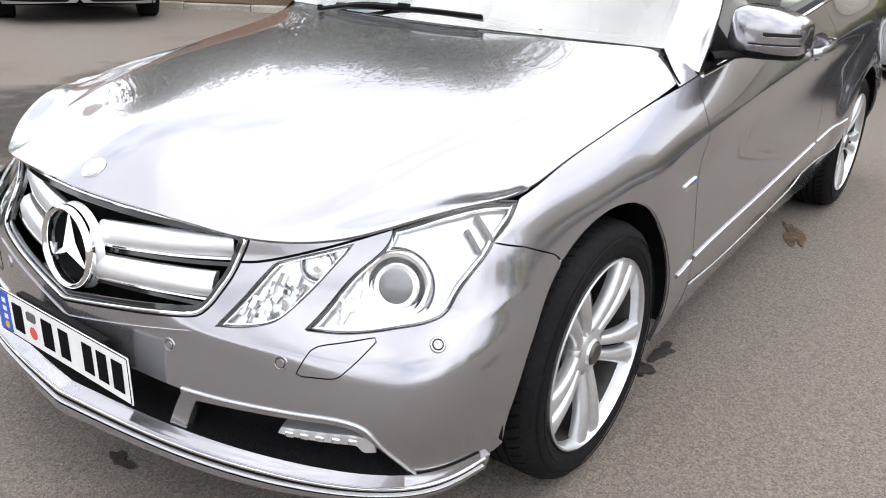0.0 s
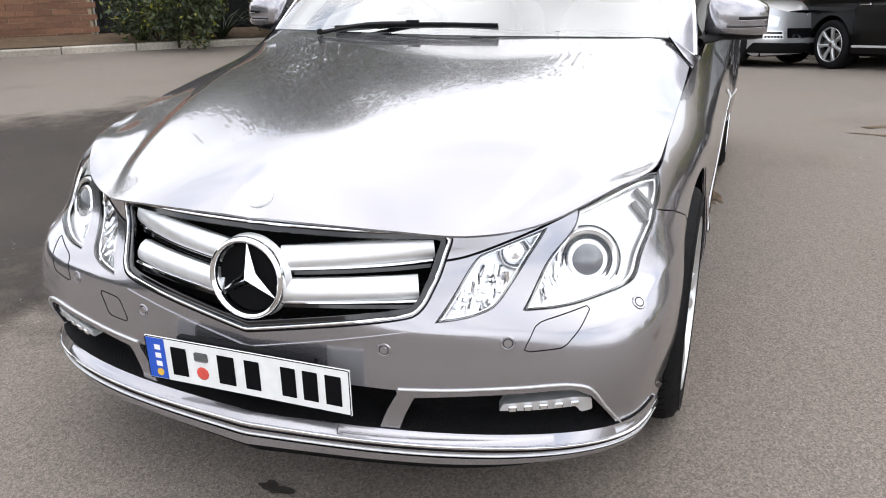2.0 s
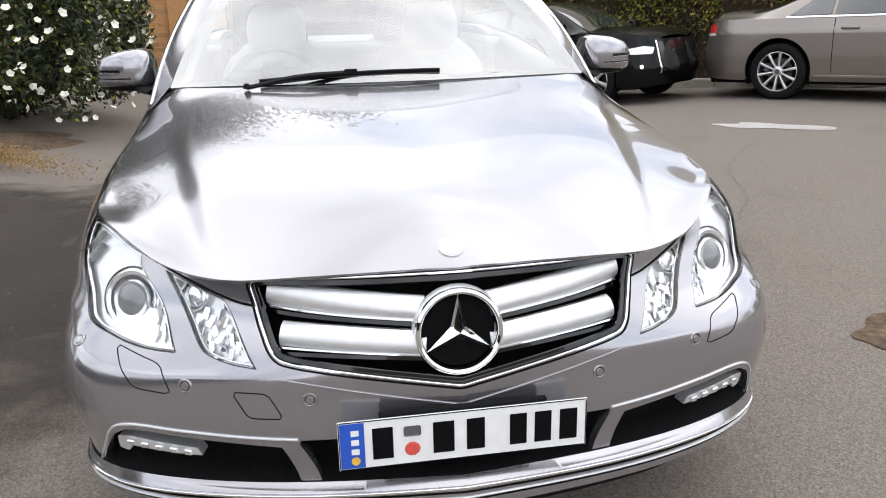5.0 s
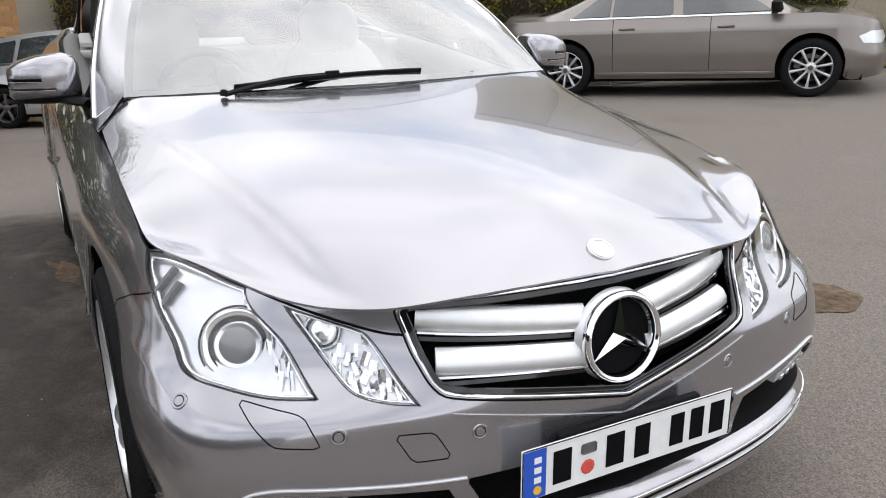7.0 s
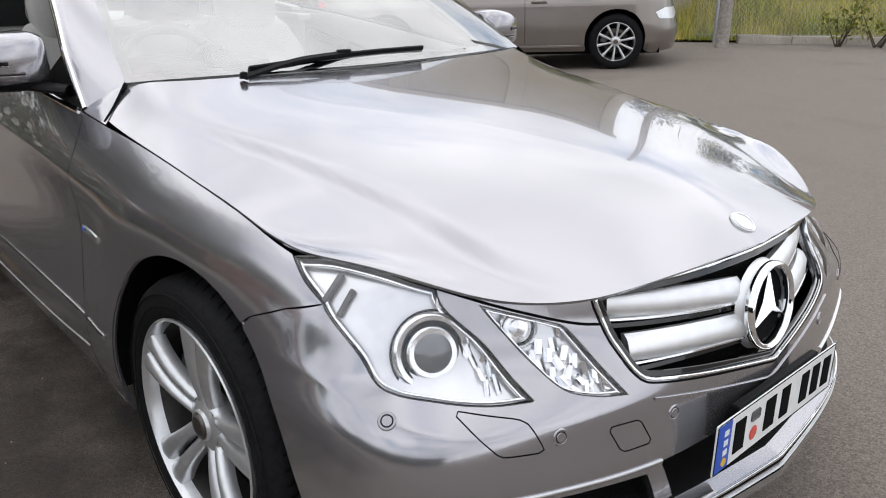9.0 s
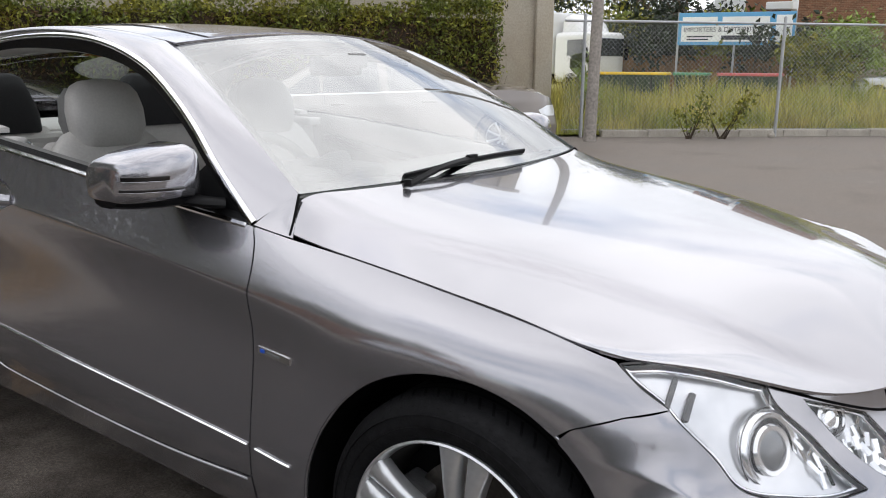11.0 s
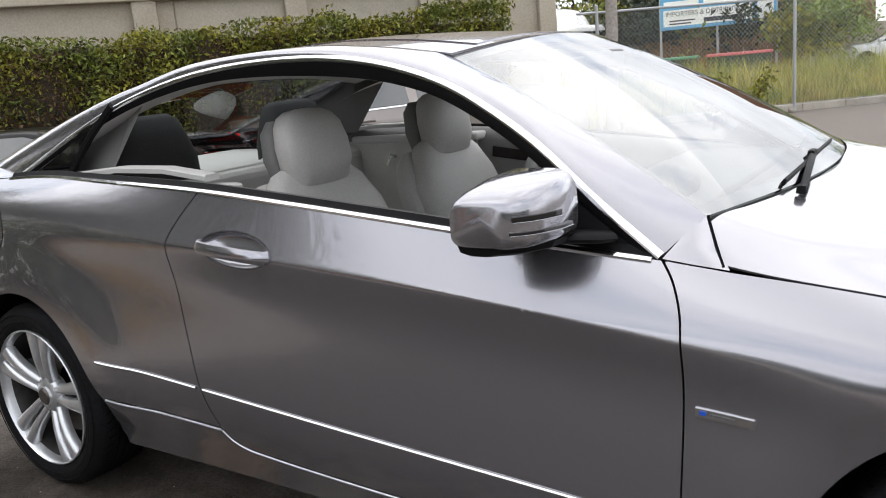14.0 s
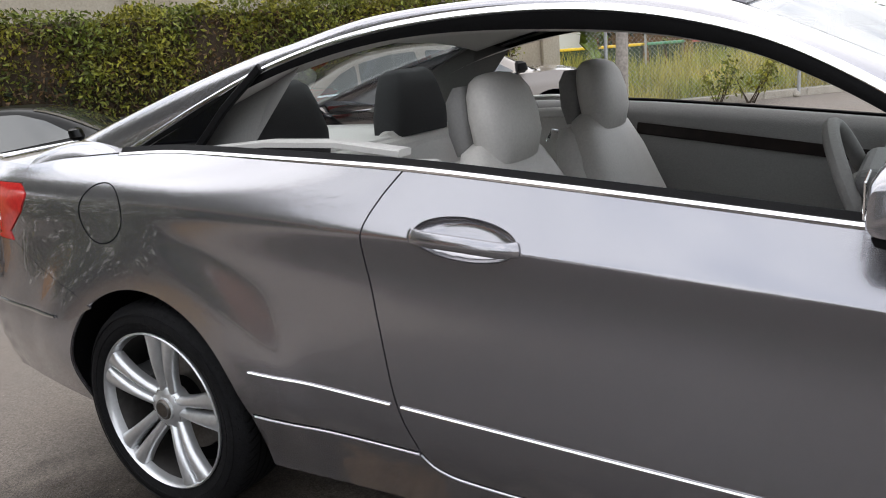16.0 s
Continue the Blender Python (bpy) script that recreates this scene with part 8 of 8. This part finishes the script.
# ---- brickwork ----
def brick_wall(name, a, b, h, material, label, thick=0.25, z0=0.0, openings=(), cap=True):
    """A wall of laid bricks from a to b; openings: (from, to, bottom, top) along it."""
    a, b = np.array(a, float), np.array(b, float)
    ln = float(np.linalg.norm(b - a))
    d = (b - a) / ln
    top = empty(name, None, label, "wall", kind="structure")
    mw = Matrix.Translation((a[0], a[1], z0)) @ Euler((0, 0, math.atan2(d[1], d[0]))).to_matrix().to_4x4()
    segs = [(0.0, ln, 0.0, h)]
    cuts = sorted(openings)
    x = 0.0
    solid = []
    for o in cuts:
        solid.append((x, o[0], 0, h))
        if o[3] < h:
            solid.append((o[0], o[1], o[3], h))
        if o[2] > 0:
            solid.append((o[0], o[1], 0, o[2]))
        x = o[1]
    solid.append((x, ln, 0, h))
    for q in solid:
        if q[1] - q[0] > 0.02:
            ob = part("mortar_bed", box(q[0], q[1], 0.012, thick, q[2], q[3]), M["mortar"], top)
            ob.matrix_local = mw
    V, F = [], []
    rows_ = int(h / 0.086)
    for r in range(rows_):
        zz = r * 0.086
        x = -0.12 if r % 2 else 0.0
        while x < ln:
            xa, xb = max(x, 0.0) + 0.005, min(x + 0.24, ln) - 0.005
            cx, cz = (xa + xb) / 2, zz + 0.043
            if xb - xa > 0.03 and not any(o[0] < cx < o[1] and o[2] < cz < o[3] for o in openings):
                j = 0.003 * rng.normal()
                k = len(V)
                V += [(xa, j, zz + 0.005), (xb, j, zz + 0.005), (xb, j, zz + 0.081), (xa, j, zz + 0.081), (xa, 0.02, zz + 0.005), (xb, 0.02, zz + 0.005), (xb, 0.02, zz + 0.081), (xa, 0.02, zz + 0.081)]
                F += [(k, k + 1, k + 2, k + 3), (k + 1, k + 5, k + 6, k + 2), (k + 4, k, k + 3, k + 7), (k + 3, k + 2, k + 6, k + 7), (k + 4, k + 5, k + 1, k)]
            x += 0.24
    ob = obj("bricks", V, F, material, top, smooth=False)
    tagged(ob, kind="stuff")
    ob.matrix_local = mw
    if cap:
        ob = part("coping", box(-0.03, ln + 0.03, -0.03, thick + 0.03, h, h + 0.06, 0.01), M["kerbstone"], top)
        ob.matrix_local = mw
    return top, mw


# low orange wall behind the off-roader; the bricks face the yard
bw, bm_w = brick_wall("wall_orange", (-13.0, -7.6), (-14.3, -0.9), 2.55, M["brick"], "low orange brick wall with piers and a coping", z0=-0.85)
for k in range(3):
    ob = part("pier", box(0.4 + 2.3 * k, 0.75 + 2.3 * k, -0.07, 0.0, 0.0, 2.53, 0.01), M["brick"], bw)
    ob.matrix_local = bm_w
pale = part("building_pale", box(0, 9.5, -6, 0, 0, 4.6, 0.03), M["concrete"], None)
pale.matrix_world = Matrix.Translation((-16.6, 1.6, -0.9)) @ Euler((0, 0, math.atan2(-8.4, 1.0))).to_matrix().to_4x4()
tagged(pale, "pale rendered building behind the orange wall", "building", kind="structure")
# red-brown building with the iron gate
rb, rb_m = brick_wall("building_brick", (-4.2, -12.6), (-9.9, -4.8), 2.92, M["redbrick"], "red-brown brick building with a black iron gate", openings=((2.06, 3.46, 0.0, 2.3), (5.56, 8.16, 0.0, 2.6)), cap=False)
for xa, xb, h in ((5.56, 8.16, 2.55), (2.06, 3.46, 2.25)):
    gate = empty("iron_gate", None, "black iron gate of close upright bars", "gate")
    gate.matrix_world = rb_m
    for x in np.arange(xa + 0.06, xb - 0.03, 0.11):
        part("gate_bar", box(x - 0.010, x + 0.010, 0.10, 0.12, 0.05, h, 0.002, 1), M["iron"], gate)
    for z in (0.12, h * 0.5, h - 0.08):
        part("gate_rail", box(xa, xb, 0.09, 0.13, z - 0.025, z + 0.025), M["iron"], gate)
    bk = part("dark_doorway", box(xa, xb, 0.45, 0.5, 0.0, h + 0.1), M["iron"], rb)
    bk.matrix_local = rb_m
kerb("kerb_bed", (-8.6, -3.6), (-4.2, -9.6), h=0.09, w=0.14, label="low concrete kerb of the planting bed")
bed = [(-8.6, -3.6), (-4.2, -9.6), (-4.9, -10.9), (-9.6, -4.6)]
tagged(obj("planting_bed", [(x, y, 0.10) for x, y in bed], [(0, 1, 2, 3)], M["earth"], None, smooth=False), "bare brown soil of the planting bed", "soil", kind="structure")
# strap leaves in the bed
def strap_plant(x, y, n, h, seed):
    rg = np.random.default_rng(seed)
    top = empty("strap_plant", None, "clump of long green strap leaves", "plant", "strap plants")
    V, F = [], []
    for i in range(n):
        a, l = rg.uniform(0, 6.28), h * rg.uniform(0.6, 1.2)
        w = 0.022
        k = len(V)
        for q in np.linspace(0, 1, 6):
            rr, zz = l * 0.75 * q, 0.05 + l * (1.0 * q - 0.75 * q * q)
            ww = w * (1 - q * 0.9)
            V += [(x + rr * math.cos(a) - ww * math.sin(a), y + rr * math.sin(a) + ww * math.cos(a), zz), (x + rr * math.cos(a) + ww * math.sin(a), y + rr * math.sin(a) - ww * math.cos(a), zz)]
        F += [(k + 2 * j, k + 2 * j + 1, k + 2 * j + 3, k + 2 * j + 2) for j in range(5)]
    obj("strap_leaves", V, F, M["darkleaf"], top, smooth=True)


for k, (x, y, h) in enumerate(((-7.9, -5.0, 0.9), (-7.2, -5.7, 1.0), (-6.7, -6.6, 0.8), (-8.3, -4.4, 1.0), (-6.5, -3.9, 0.7), (-7.0, -3.4, 0.8))):
    strap_plant(x, y, 26, h, 60 + k)


# flowering bush
def bush(name, x, y, rx, ry, h, n, flowers, label, seed, turn=0.0):
    rg = np.random.default_rng(seed)
    top = empty(name, None, label, "bush")
    def cloud(n, shell):
        a, u = rg.uniform(0, 6.28, n), rg.uniform(0, 1, n)
        r = shell(n) * (1 + 0.18 * np.sin(3 * a + 1) + 0.12 * np.sin(7 * a))
        ph = np.arccos(1 - 1.9 * u).clip(0, math.pi)
        px, py, pz = rx * r * np.sin(ph) * np.cos(a), ry * r * np.sin(ph) * np.sin(a), 0.03 + h * np.clip(0.5 + 0.5 * r * np.cos(ph), 0.0, 1.1)
        return np.c_[x + px * math.cos(turn) - py * math.sin(turn), y + px * math.sin(turn) + py * math.cos(turn), pz]
    leaves("foliage", cloud(int(n * 1.6), lambda k: rg.uniform(0.55, 1.05, k)), 0.042, M["shrubleaf"], top, seed=seed)
    leaves("new_growth", cloud(n // 5, lambda k: rg.uniform(0.85, 1.08, k)), 0.030, M["leaf"], top, seed=seed + 1)["kind"] = "stuff"
    s_ = np.tile((x, y, 0.02), (24, 1)) + rg.normal(0, 0.12, (24, 3)) * [1, 1, 0]
    twigs("stem", s_, cloud(24, lambda k: rg.uniform(0.4, 0.9, k)), 0.02, M["twig"], top)["kind"] = "stuff"
    if flowers:
        c = cloud(flowers, lambda k: rg.uniform(1.05, 1.16, k))
        V, F = [], []
        for p in c:
            for q in range(5):
                a = q * 1.257
                if q == 0:
                    ax = rg.normal(size=3) + np.array((1.2, 0.3, 0.6))
                    ax /= np.linalg.norm(ax)
                    e1 = np.cross(ax, (0.2, 0.5, 0.84))
                    e1 /= np.linalg.norm(e1)
                    e2 = np.cross(ax, e1)
                    big = rg.uniform(0.7, 1.25)
                petal = lambda b, r_, up_: ((e1 * math.cos(b) + e2 * math.sin(b)) * r_ + ax * up_) * big
                d1, d2, d3 = petal(a, 0.036, 0.020), petal(a + 0.62, 0.034, 0.016), petal(a - 0.62, 0.034, 0.016)
                k = len(V)
                V += [p, p + d3, p + d1 * 1.2, p + d2]
                F += [(k, k + 1, k + 2, k + 3)]
        obj("blossom", V, F, M["petal"], top, "white five-petalled flowers", smooth=False)["kind"] = "stuff"
    return top


bush("flowering_bush", -7.4, -3.5, 1.25, 0.9, 2.1, 10000, 330, "dark green bush with white flowers", 80, 0.9)
bush("flowering_bush", -8.7, -2.9, 0.9, 0.8, 1.9, 6000, 110, "dark green bush with white flowers", 82, 0.4)
bush("dark_shrub", -8.0, -4.6, 1.1, 0.9, 2.4, 6000, 0, "tall dark green shrub in the planting bed", 84, 0.9)
bush("dark_shrub", -6.9, -6.2, 0.9, 0.7, 1.1, 3000, 0, "low dark green shrub in the planting bed", 86, 0.9)
# mound of straw litter under the bush
blob("litter_bed", -6.2, -3.5, 0.75, M["earth"], "brown soil with straw litter under the bush", squash=(1.7, 0.7), turn=-0.85, seed=9, h=0.08, z=0.004)
n = 9000
s_, w_ = rng.normal(0, 0.75, n), rng.normal(0, 0.13, n) * (0.6 + 0.7 * np.abs(np.sin(3 * rng.uniform(0, 1, n))))
lc = np.c_[-5.35 - 0.70 * s_ + 0.7 * w_, -3.25 - 0.70 * s_ - 0.7 * w_, rng.uniform(0.006, 0.035, n)]
tagged(leaves("straw_litter", lc, 0.008, M["straw"], None, seed=91, long=1.6), "scattered pale straw and dry leaves", "litter", kind="stuff")


# ---- trees ----
def tree(x, y, h, r, n, seed, material, label="leafy tree with a grey trunk", size=0.11):
    rg = np.random.default_rng(seed)
    top = empty("tree", None, label, "tree", "trees round the yard")
    trunk = [(x, y, 0), (x + rg.normal(0, 0.15), y + rg.normal(0, 0.15), h * 0.3), (x + rg.normal(0, 0.3), y + rg.normal(0, 0.3), h * 0.62)]
    pt = resample(curve(trunk, 6), 0.4)
    V, F = [], []
    for i, p in enumerate(pt):
        rad = 0.045 * h * (1 - 0.7 * i / len(pt)) * 0.6
        V += [(p[0] + rad * math.cos(a), p[1] + rad * math.sin(a), p[2]) for a in np.linspace(0, 6.283, 11)[:-1]]
    for i in range(len(pt) - 1):
        F += [(i * 10 + j, i * 10 + (j + 1) % 10, (i + 1) * 10 + (j + 1) % 10, (i + 1) * 10 + j) for j in range(10)]
    obj("trunk", V, F, M["bark"], top)
    nl = 14
    st = pt[rg.integers(len(pt) // 2, len(pt), nl)]
    en = np.c_[x + r * 0.75 * rg.normal(0, 0.7, nl), y + r * 0.75 * rg.normal(0, 0.7, nl), h * rg.uniform(0.5, 0.98, nl)]
    twigs("limbs", st, en, 0.06, M["bark"], top)
    k = rg.integers(0, nl, n)
    cl_ = en[k] + rg.normal(0, r * 0.24, (n, 3)) * [1, 1, 0.8]
    leaves("crown", cl_, size, material, top, seed=seed)
    return top


for k, (x, y, h, r) in enumerate(((-21.5, -2.6, 9.4, 3.2), (-19.0, -5.8, 10.6, 3.3), (-16.5, -9.2, 11.2, 3.4), (-14.0, -12.8, 8.6, 3.1), (-11.0, -17.0, 7.2, 2.8))):
    tree(x, y, h, r, 24000, 100 + k, M["greyleaf"], "tall grey-green leafy tree behind the brick building", size=0.12)
for k, (x, y, h, r, mt) in enumerate(((-21.5, 38.0, 8.5, 3.4, "darkleaf"), (-17.0, 41.0, 8.0, 3.2, "leaf"), (-13.8, 39.0, 6.4, 2.4, "darkleaf"), (-25.5, 40.0, 9.5, 4.0, "leaf"), (-12.2, 33.0, 3.1, 1.9, "darkleaf"), (-9.4, 33.5, 3.0, 1.9, "leaf"), (-7.0, 32.5, 2.9, 1.7, "darkleaf"), (-15.0, 34.5, 3.4, 2.0, "leaf"), (-5.5, 30.0, 2.1, 1.1, "leaf"))):
    tree(x, y, h, r, 3000, 120 + k, M[mt], size=0.15)
tree(-4.2, 30.5, 2.9, 1.5, 2600, 140, M["lime"], "small spreading tree with yellow-green leaves", 0.09)
tree(2.5, 34.0, 5.5, 2.6, 2600, 141, M["leaf"], size=0.15)


# ---- beyond the fence ----
M["binbody"] = mat("dark_green_bin", (0.03, 0.05, 0.035), 0.5, grain=0.1, big=0.1)
LIDS = dict(yellow=mat("yellow_lid", (0.70, 0.48, 0.04), 0.5, grain=0.08), green=mat("green_lid", (0.10, 0.28, 0.17), 0.5, grain=0.08), red=mat("red_lid", (0.52, 0.12, 0.13), 0.5, grain=0.08))


def bin_(x, y, kind):
    top = empty("wheelie_bin", None, "dark wheelie bin with a %s lid" % kind, "bin", "row of bins")
    bm = bmesh.new()
    bmesh.ops.create_cube(bm, size=1)
    for v in bm.verts:
        k = 1.0 if v.co.z > 0 else 0.8
        v.co = Vector((v.co.x * 0.56 * k, v.co.y * 0.66 * k, 0.48 + v.co.z * 0.92))
    bmesh.ops.bevel(bm, geom=list(bm.edges), offset=0.03, segments=2, affect="EDGES")
    part("bin_body", bm, M["binbody"], top)
    part("bin_lid", box(-0.31, 0.31, -0.37, 0.36, 0.94, 1.04, 0.03), LIDS[kind], top)
    for sx in (-0.22, 0.22):
        part("bin_wheel", lathe(bmesh.new(), [(0.0, -0.03), (0.1, -0.03), (0.1, 0.03), (0.0, 0.03)], 14, "x"), M["rubber"], top, m=Matrix.Translation((sx, 0.28, 0.1)))
    top.matrix_world = Matrix.Translation((x, y, 0.05)) @ Euler((0, 0, radians(8))).to_matrix().to_4x4()


for k in range(6):
    bin_(-13.1 + 0.56 * k, 27.0 + 0.10 * k, "yellow")
for k in range(2):
    bin_(-9.5 + 0.62 * k, 27.6 + 0.1 * k, "green")
for k in range(4):
    bin_(-7.9 + 0.50 * k, 27.6 + 0.1 * k, "red")

# white lorry
lorry = empty("lorry", None, "white lorry with a high box body and a rounded cab", "lorry")
part("box_body", box(-7.5, -1.6, -1.2, 1.2, 0.9, 3.5, 0.08), M["whitepaint"], lorry)
part("cab", box(-1.5, 0.55, -1.15, 1.15, 0.55, 2.65, 0.22, 4), M["whitepaint"], lorry)
part("wind_deflector", cushion([((-0.7, 0, 2.6), (0.75, 1.0), 0), ((-0.8, 0, 3.0), (0.6, 0.95), 0), ((-0.95, 0, 3.3), (0.4, 0.85), 0), ((-1.05, 0, 3.42), (0.15, 0.6), 0)]), M["whitepaint"], lorry, smooth=True)
part("cab_window", box(0.50, 0.575, -1.0, 1.0, 1.65, 2.4, 0.04), M["carglass"], lorry)
for sy in (1, -1):
    part("side_window", box(-0.7, 0.25, 1.13 * sy - 0.02, 1.13 * sy + 0.04, 1.65, 2.35, 0.02), M["carglass"], lorry)
    part("lorry_mirror", box(0.45, 0.55, 1.25 * sy - 0.1, 1.25 * sy + 0.1, 1.5, 2.0, 0.03), M["black"], lorry)
    for wx in (-0.4, -5.6):
        part("lorry_wheel", lathe(bmesh.new(), [(0.0, 0.1), (0.25, 0.1), (0.42, 0.13), (0.48, 0.10), (0.48, -0.1), (0.0, -0.1)], 24, "y"), M["rubber"], lorry, m=Matrix.Translation((wx, 1.05 * sy, 0.48)))
part("chassis", box(-7.4, 0.3, -0.8, 0.8, 0.45, 0.92), M["black"], lorry)
part("bumper", box(0.4, 0.62, -1.15, 1.15, 0.4, 0.75, 0.05), M["whitepaint"], lorry)
lorry.matrix_world = Matrix.Translation((-14.3, 30.5, 0.05)) @ Euler((0, 0, radians(-18))).to_matrix().to_4x4()

# brick building and low house far behind
fb_, fbm = brick_wall("building_far", (-9.4, 44.0), (-4.5, 44.3), 7.5, M["redbrick"], "far red-brown brick building")
far2 = empty("far_house", None, "far red and white house with a pale awning", "house")
part("house_wall", box(-14.4, -9.9, 46.0, 50.0, 0, 6.4), M["signwhite"], far2)
part("red_gable", box(-12.6, -10.2, 45.9, 46.0, 3.6, 6.6), M["redbrick"], far2)
part("awning", box(-11.3, -9.9, 45.0, 46.0, 4.35, 4.75, 0.05), M["signwhite"], far2)
for x in (-12.2, -11.0):
    part("house_window", box(x, x + 0.8, 45.85, 45.9, 5.0, 6.0), M["carglass"], far2)
yardw = part("wall_grey", box(-6.2, 8.0, 33.0, 33.25, 0, 1.75, 0.02), M["concrete"], None)
tagged(yardw, "low grey rendered wall far behind the fence", "wall", kind="structure")
far_fence = empty("board_fence", None, "brown timber board fence behind the bins", "fence")
for k in range(46):
    part("fence_board", box(-14.2 + 0.18 * k, -14.04 + 0.18 * k, 31.6, 31.63, 0.05, 1.75 + 0.04 * math.sin(k * 2.1), 0.004, 1), M["fenceboard"], far_fence)
for k in range(5):
    part("fence_board_post", box(-14.2 + 2.0 * k, -14.08 + 2.0 * k, 31.5, 31.6, 0.05, 1.95), M["fenceboard"], far_fence)
M["tiles"] = mat("grey_roof_tiles", (0.14, 0.13, 0.13), 0.85, grain=0.2, grain_scale=8, big=0.15)
house = empty("house", None, "low house with a grey tiled roof", "house")
part("house_wall", box(-4, 4, -3, 3, 0, 2.6), M["redbrick"], house)
bm = bmesh.new()
rv = [bm.verts.new(v) for v in ((-4.5, -3.5, 2.6), (4.5, -3.5, 2.6), (4.5, 3.5, 2.6), (-4.5, 3.5, 2.6), (-1.5, 0, 4.3), (1.5, 0, 4.3))]
for f in ((0, 1, 5, 4), (1, 2, 5), (2, 3, 4, 5), (3, 0, 4), (3, 2, 1, 0)):
    bm.faces.new([rv[i] for i in f])
part("house_roof", bm, M["tiles"], house)
for x in (-2.5, 0.5):
    part("house_window", box(x, x + 1.2, -3.04, -2.98, 0.9, 2.1, 0.02), M["carglass"], house)
house.matrix_world = Matrix.Translation((-15.0, 43.0, 0.0)) @ Euler((0, 0, radians(10))).to_matrix().to_4x4()
parked("far_car", Matrix.Translation((-3.6, 30.6, 0.05)) @ Euler((0, 0, radians(195))).to_matrix().to_4x4(), "small pale car far behind the fence", 4.2, 1.72, 0.92, 1.45, (0.0, -2.55), 0.31, 0.8,
    [(-3.4, 0.9), (-3.25, 1.02), (-2.9, 1.25), (-2.4, 1.42), (-1.6, 1.45), (-1.0, 1.36), (-0.5, 1.14), (-0.1, 0.97), (0.4, 0.90), (0.8, 0.72)], M["silverpaint"],
    [[(-2.6, 0.95), (-2.4, 1.28), (-1.7, 1.36), (-1.65, 0.95)], [(-1.55, 0.95), (-1.6, 1.36), (-1.1, 1.30), (-0.45, 0.98)]], -0.1, -3.2, [([(2.0, 0.66), (2.0, 0.76), (2.4, 0.76), (2.4, 0.66)], "lamp_grey", "headlamp")], pairs=5)
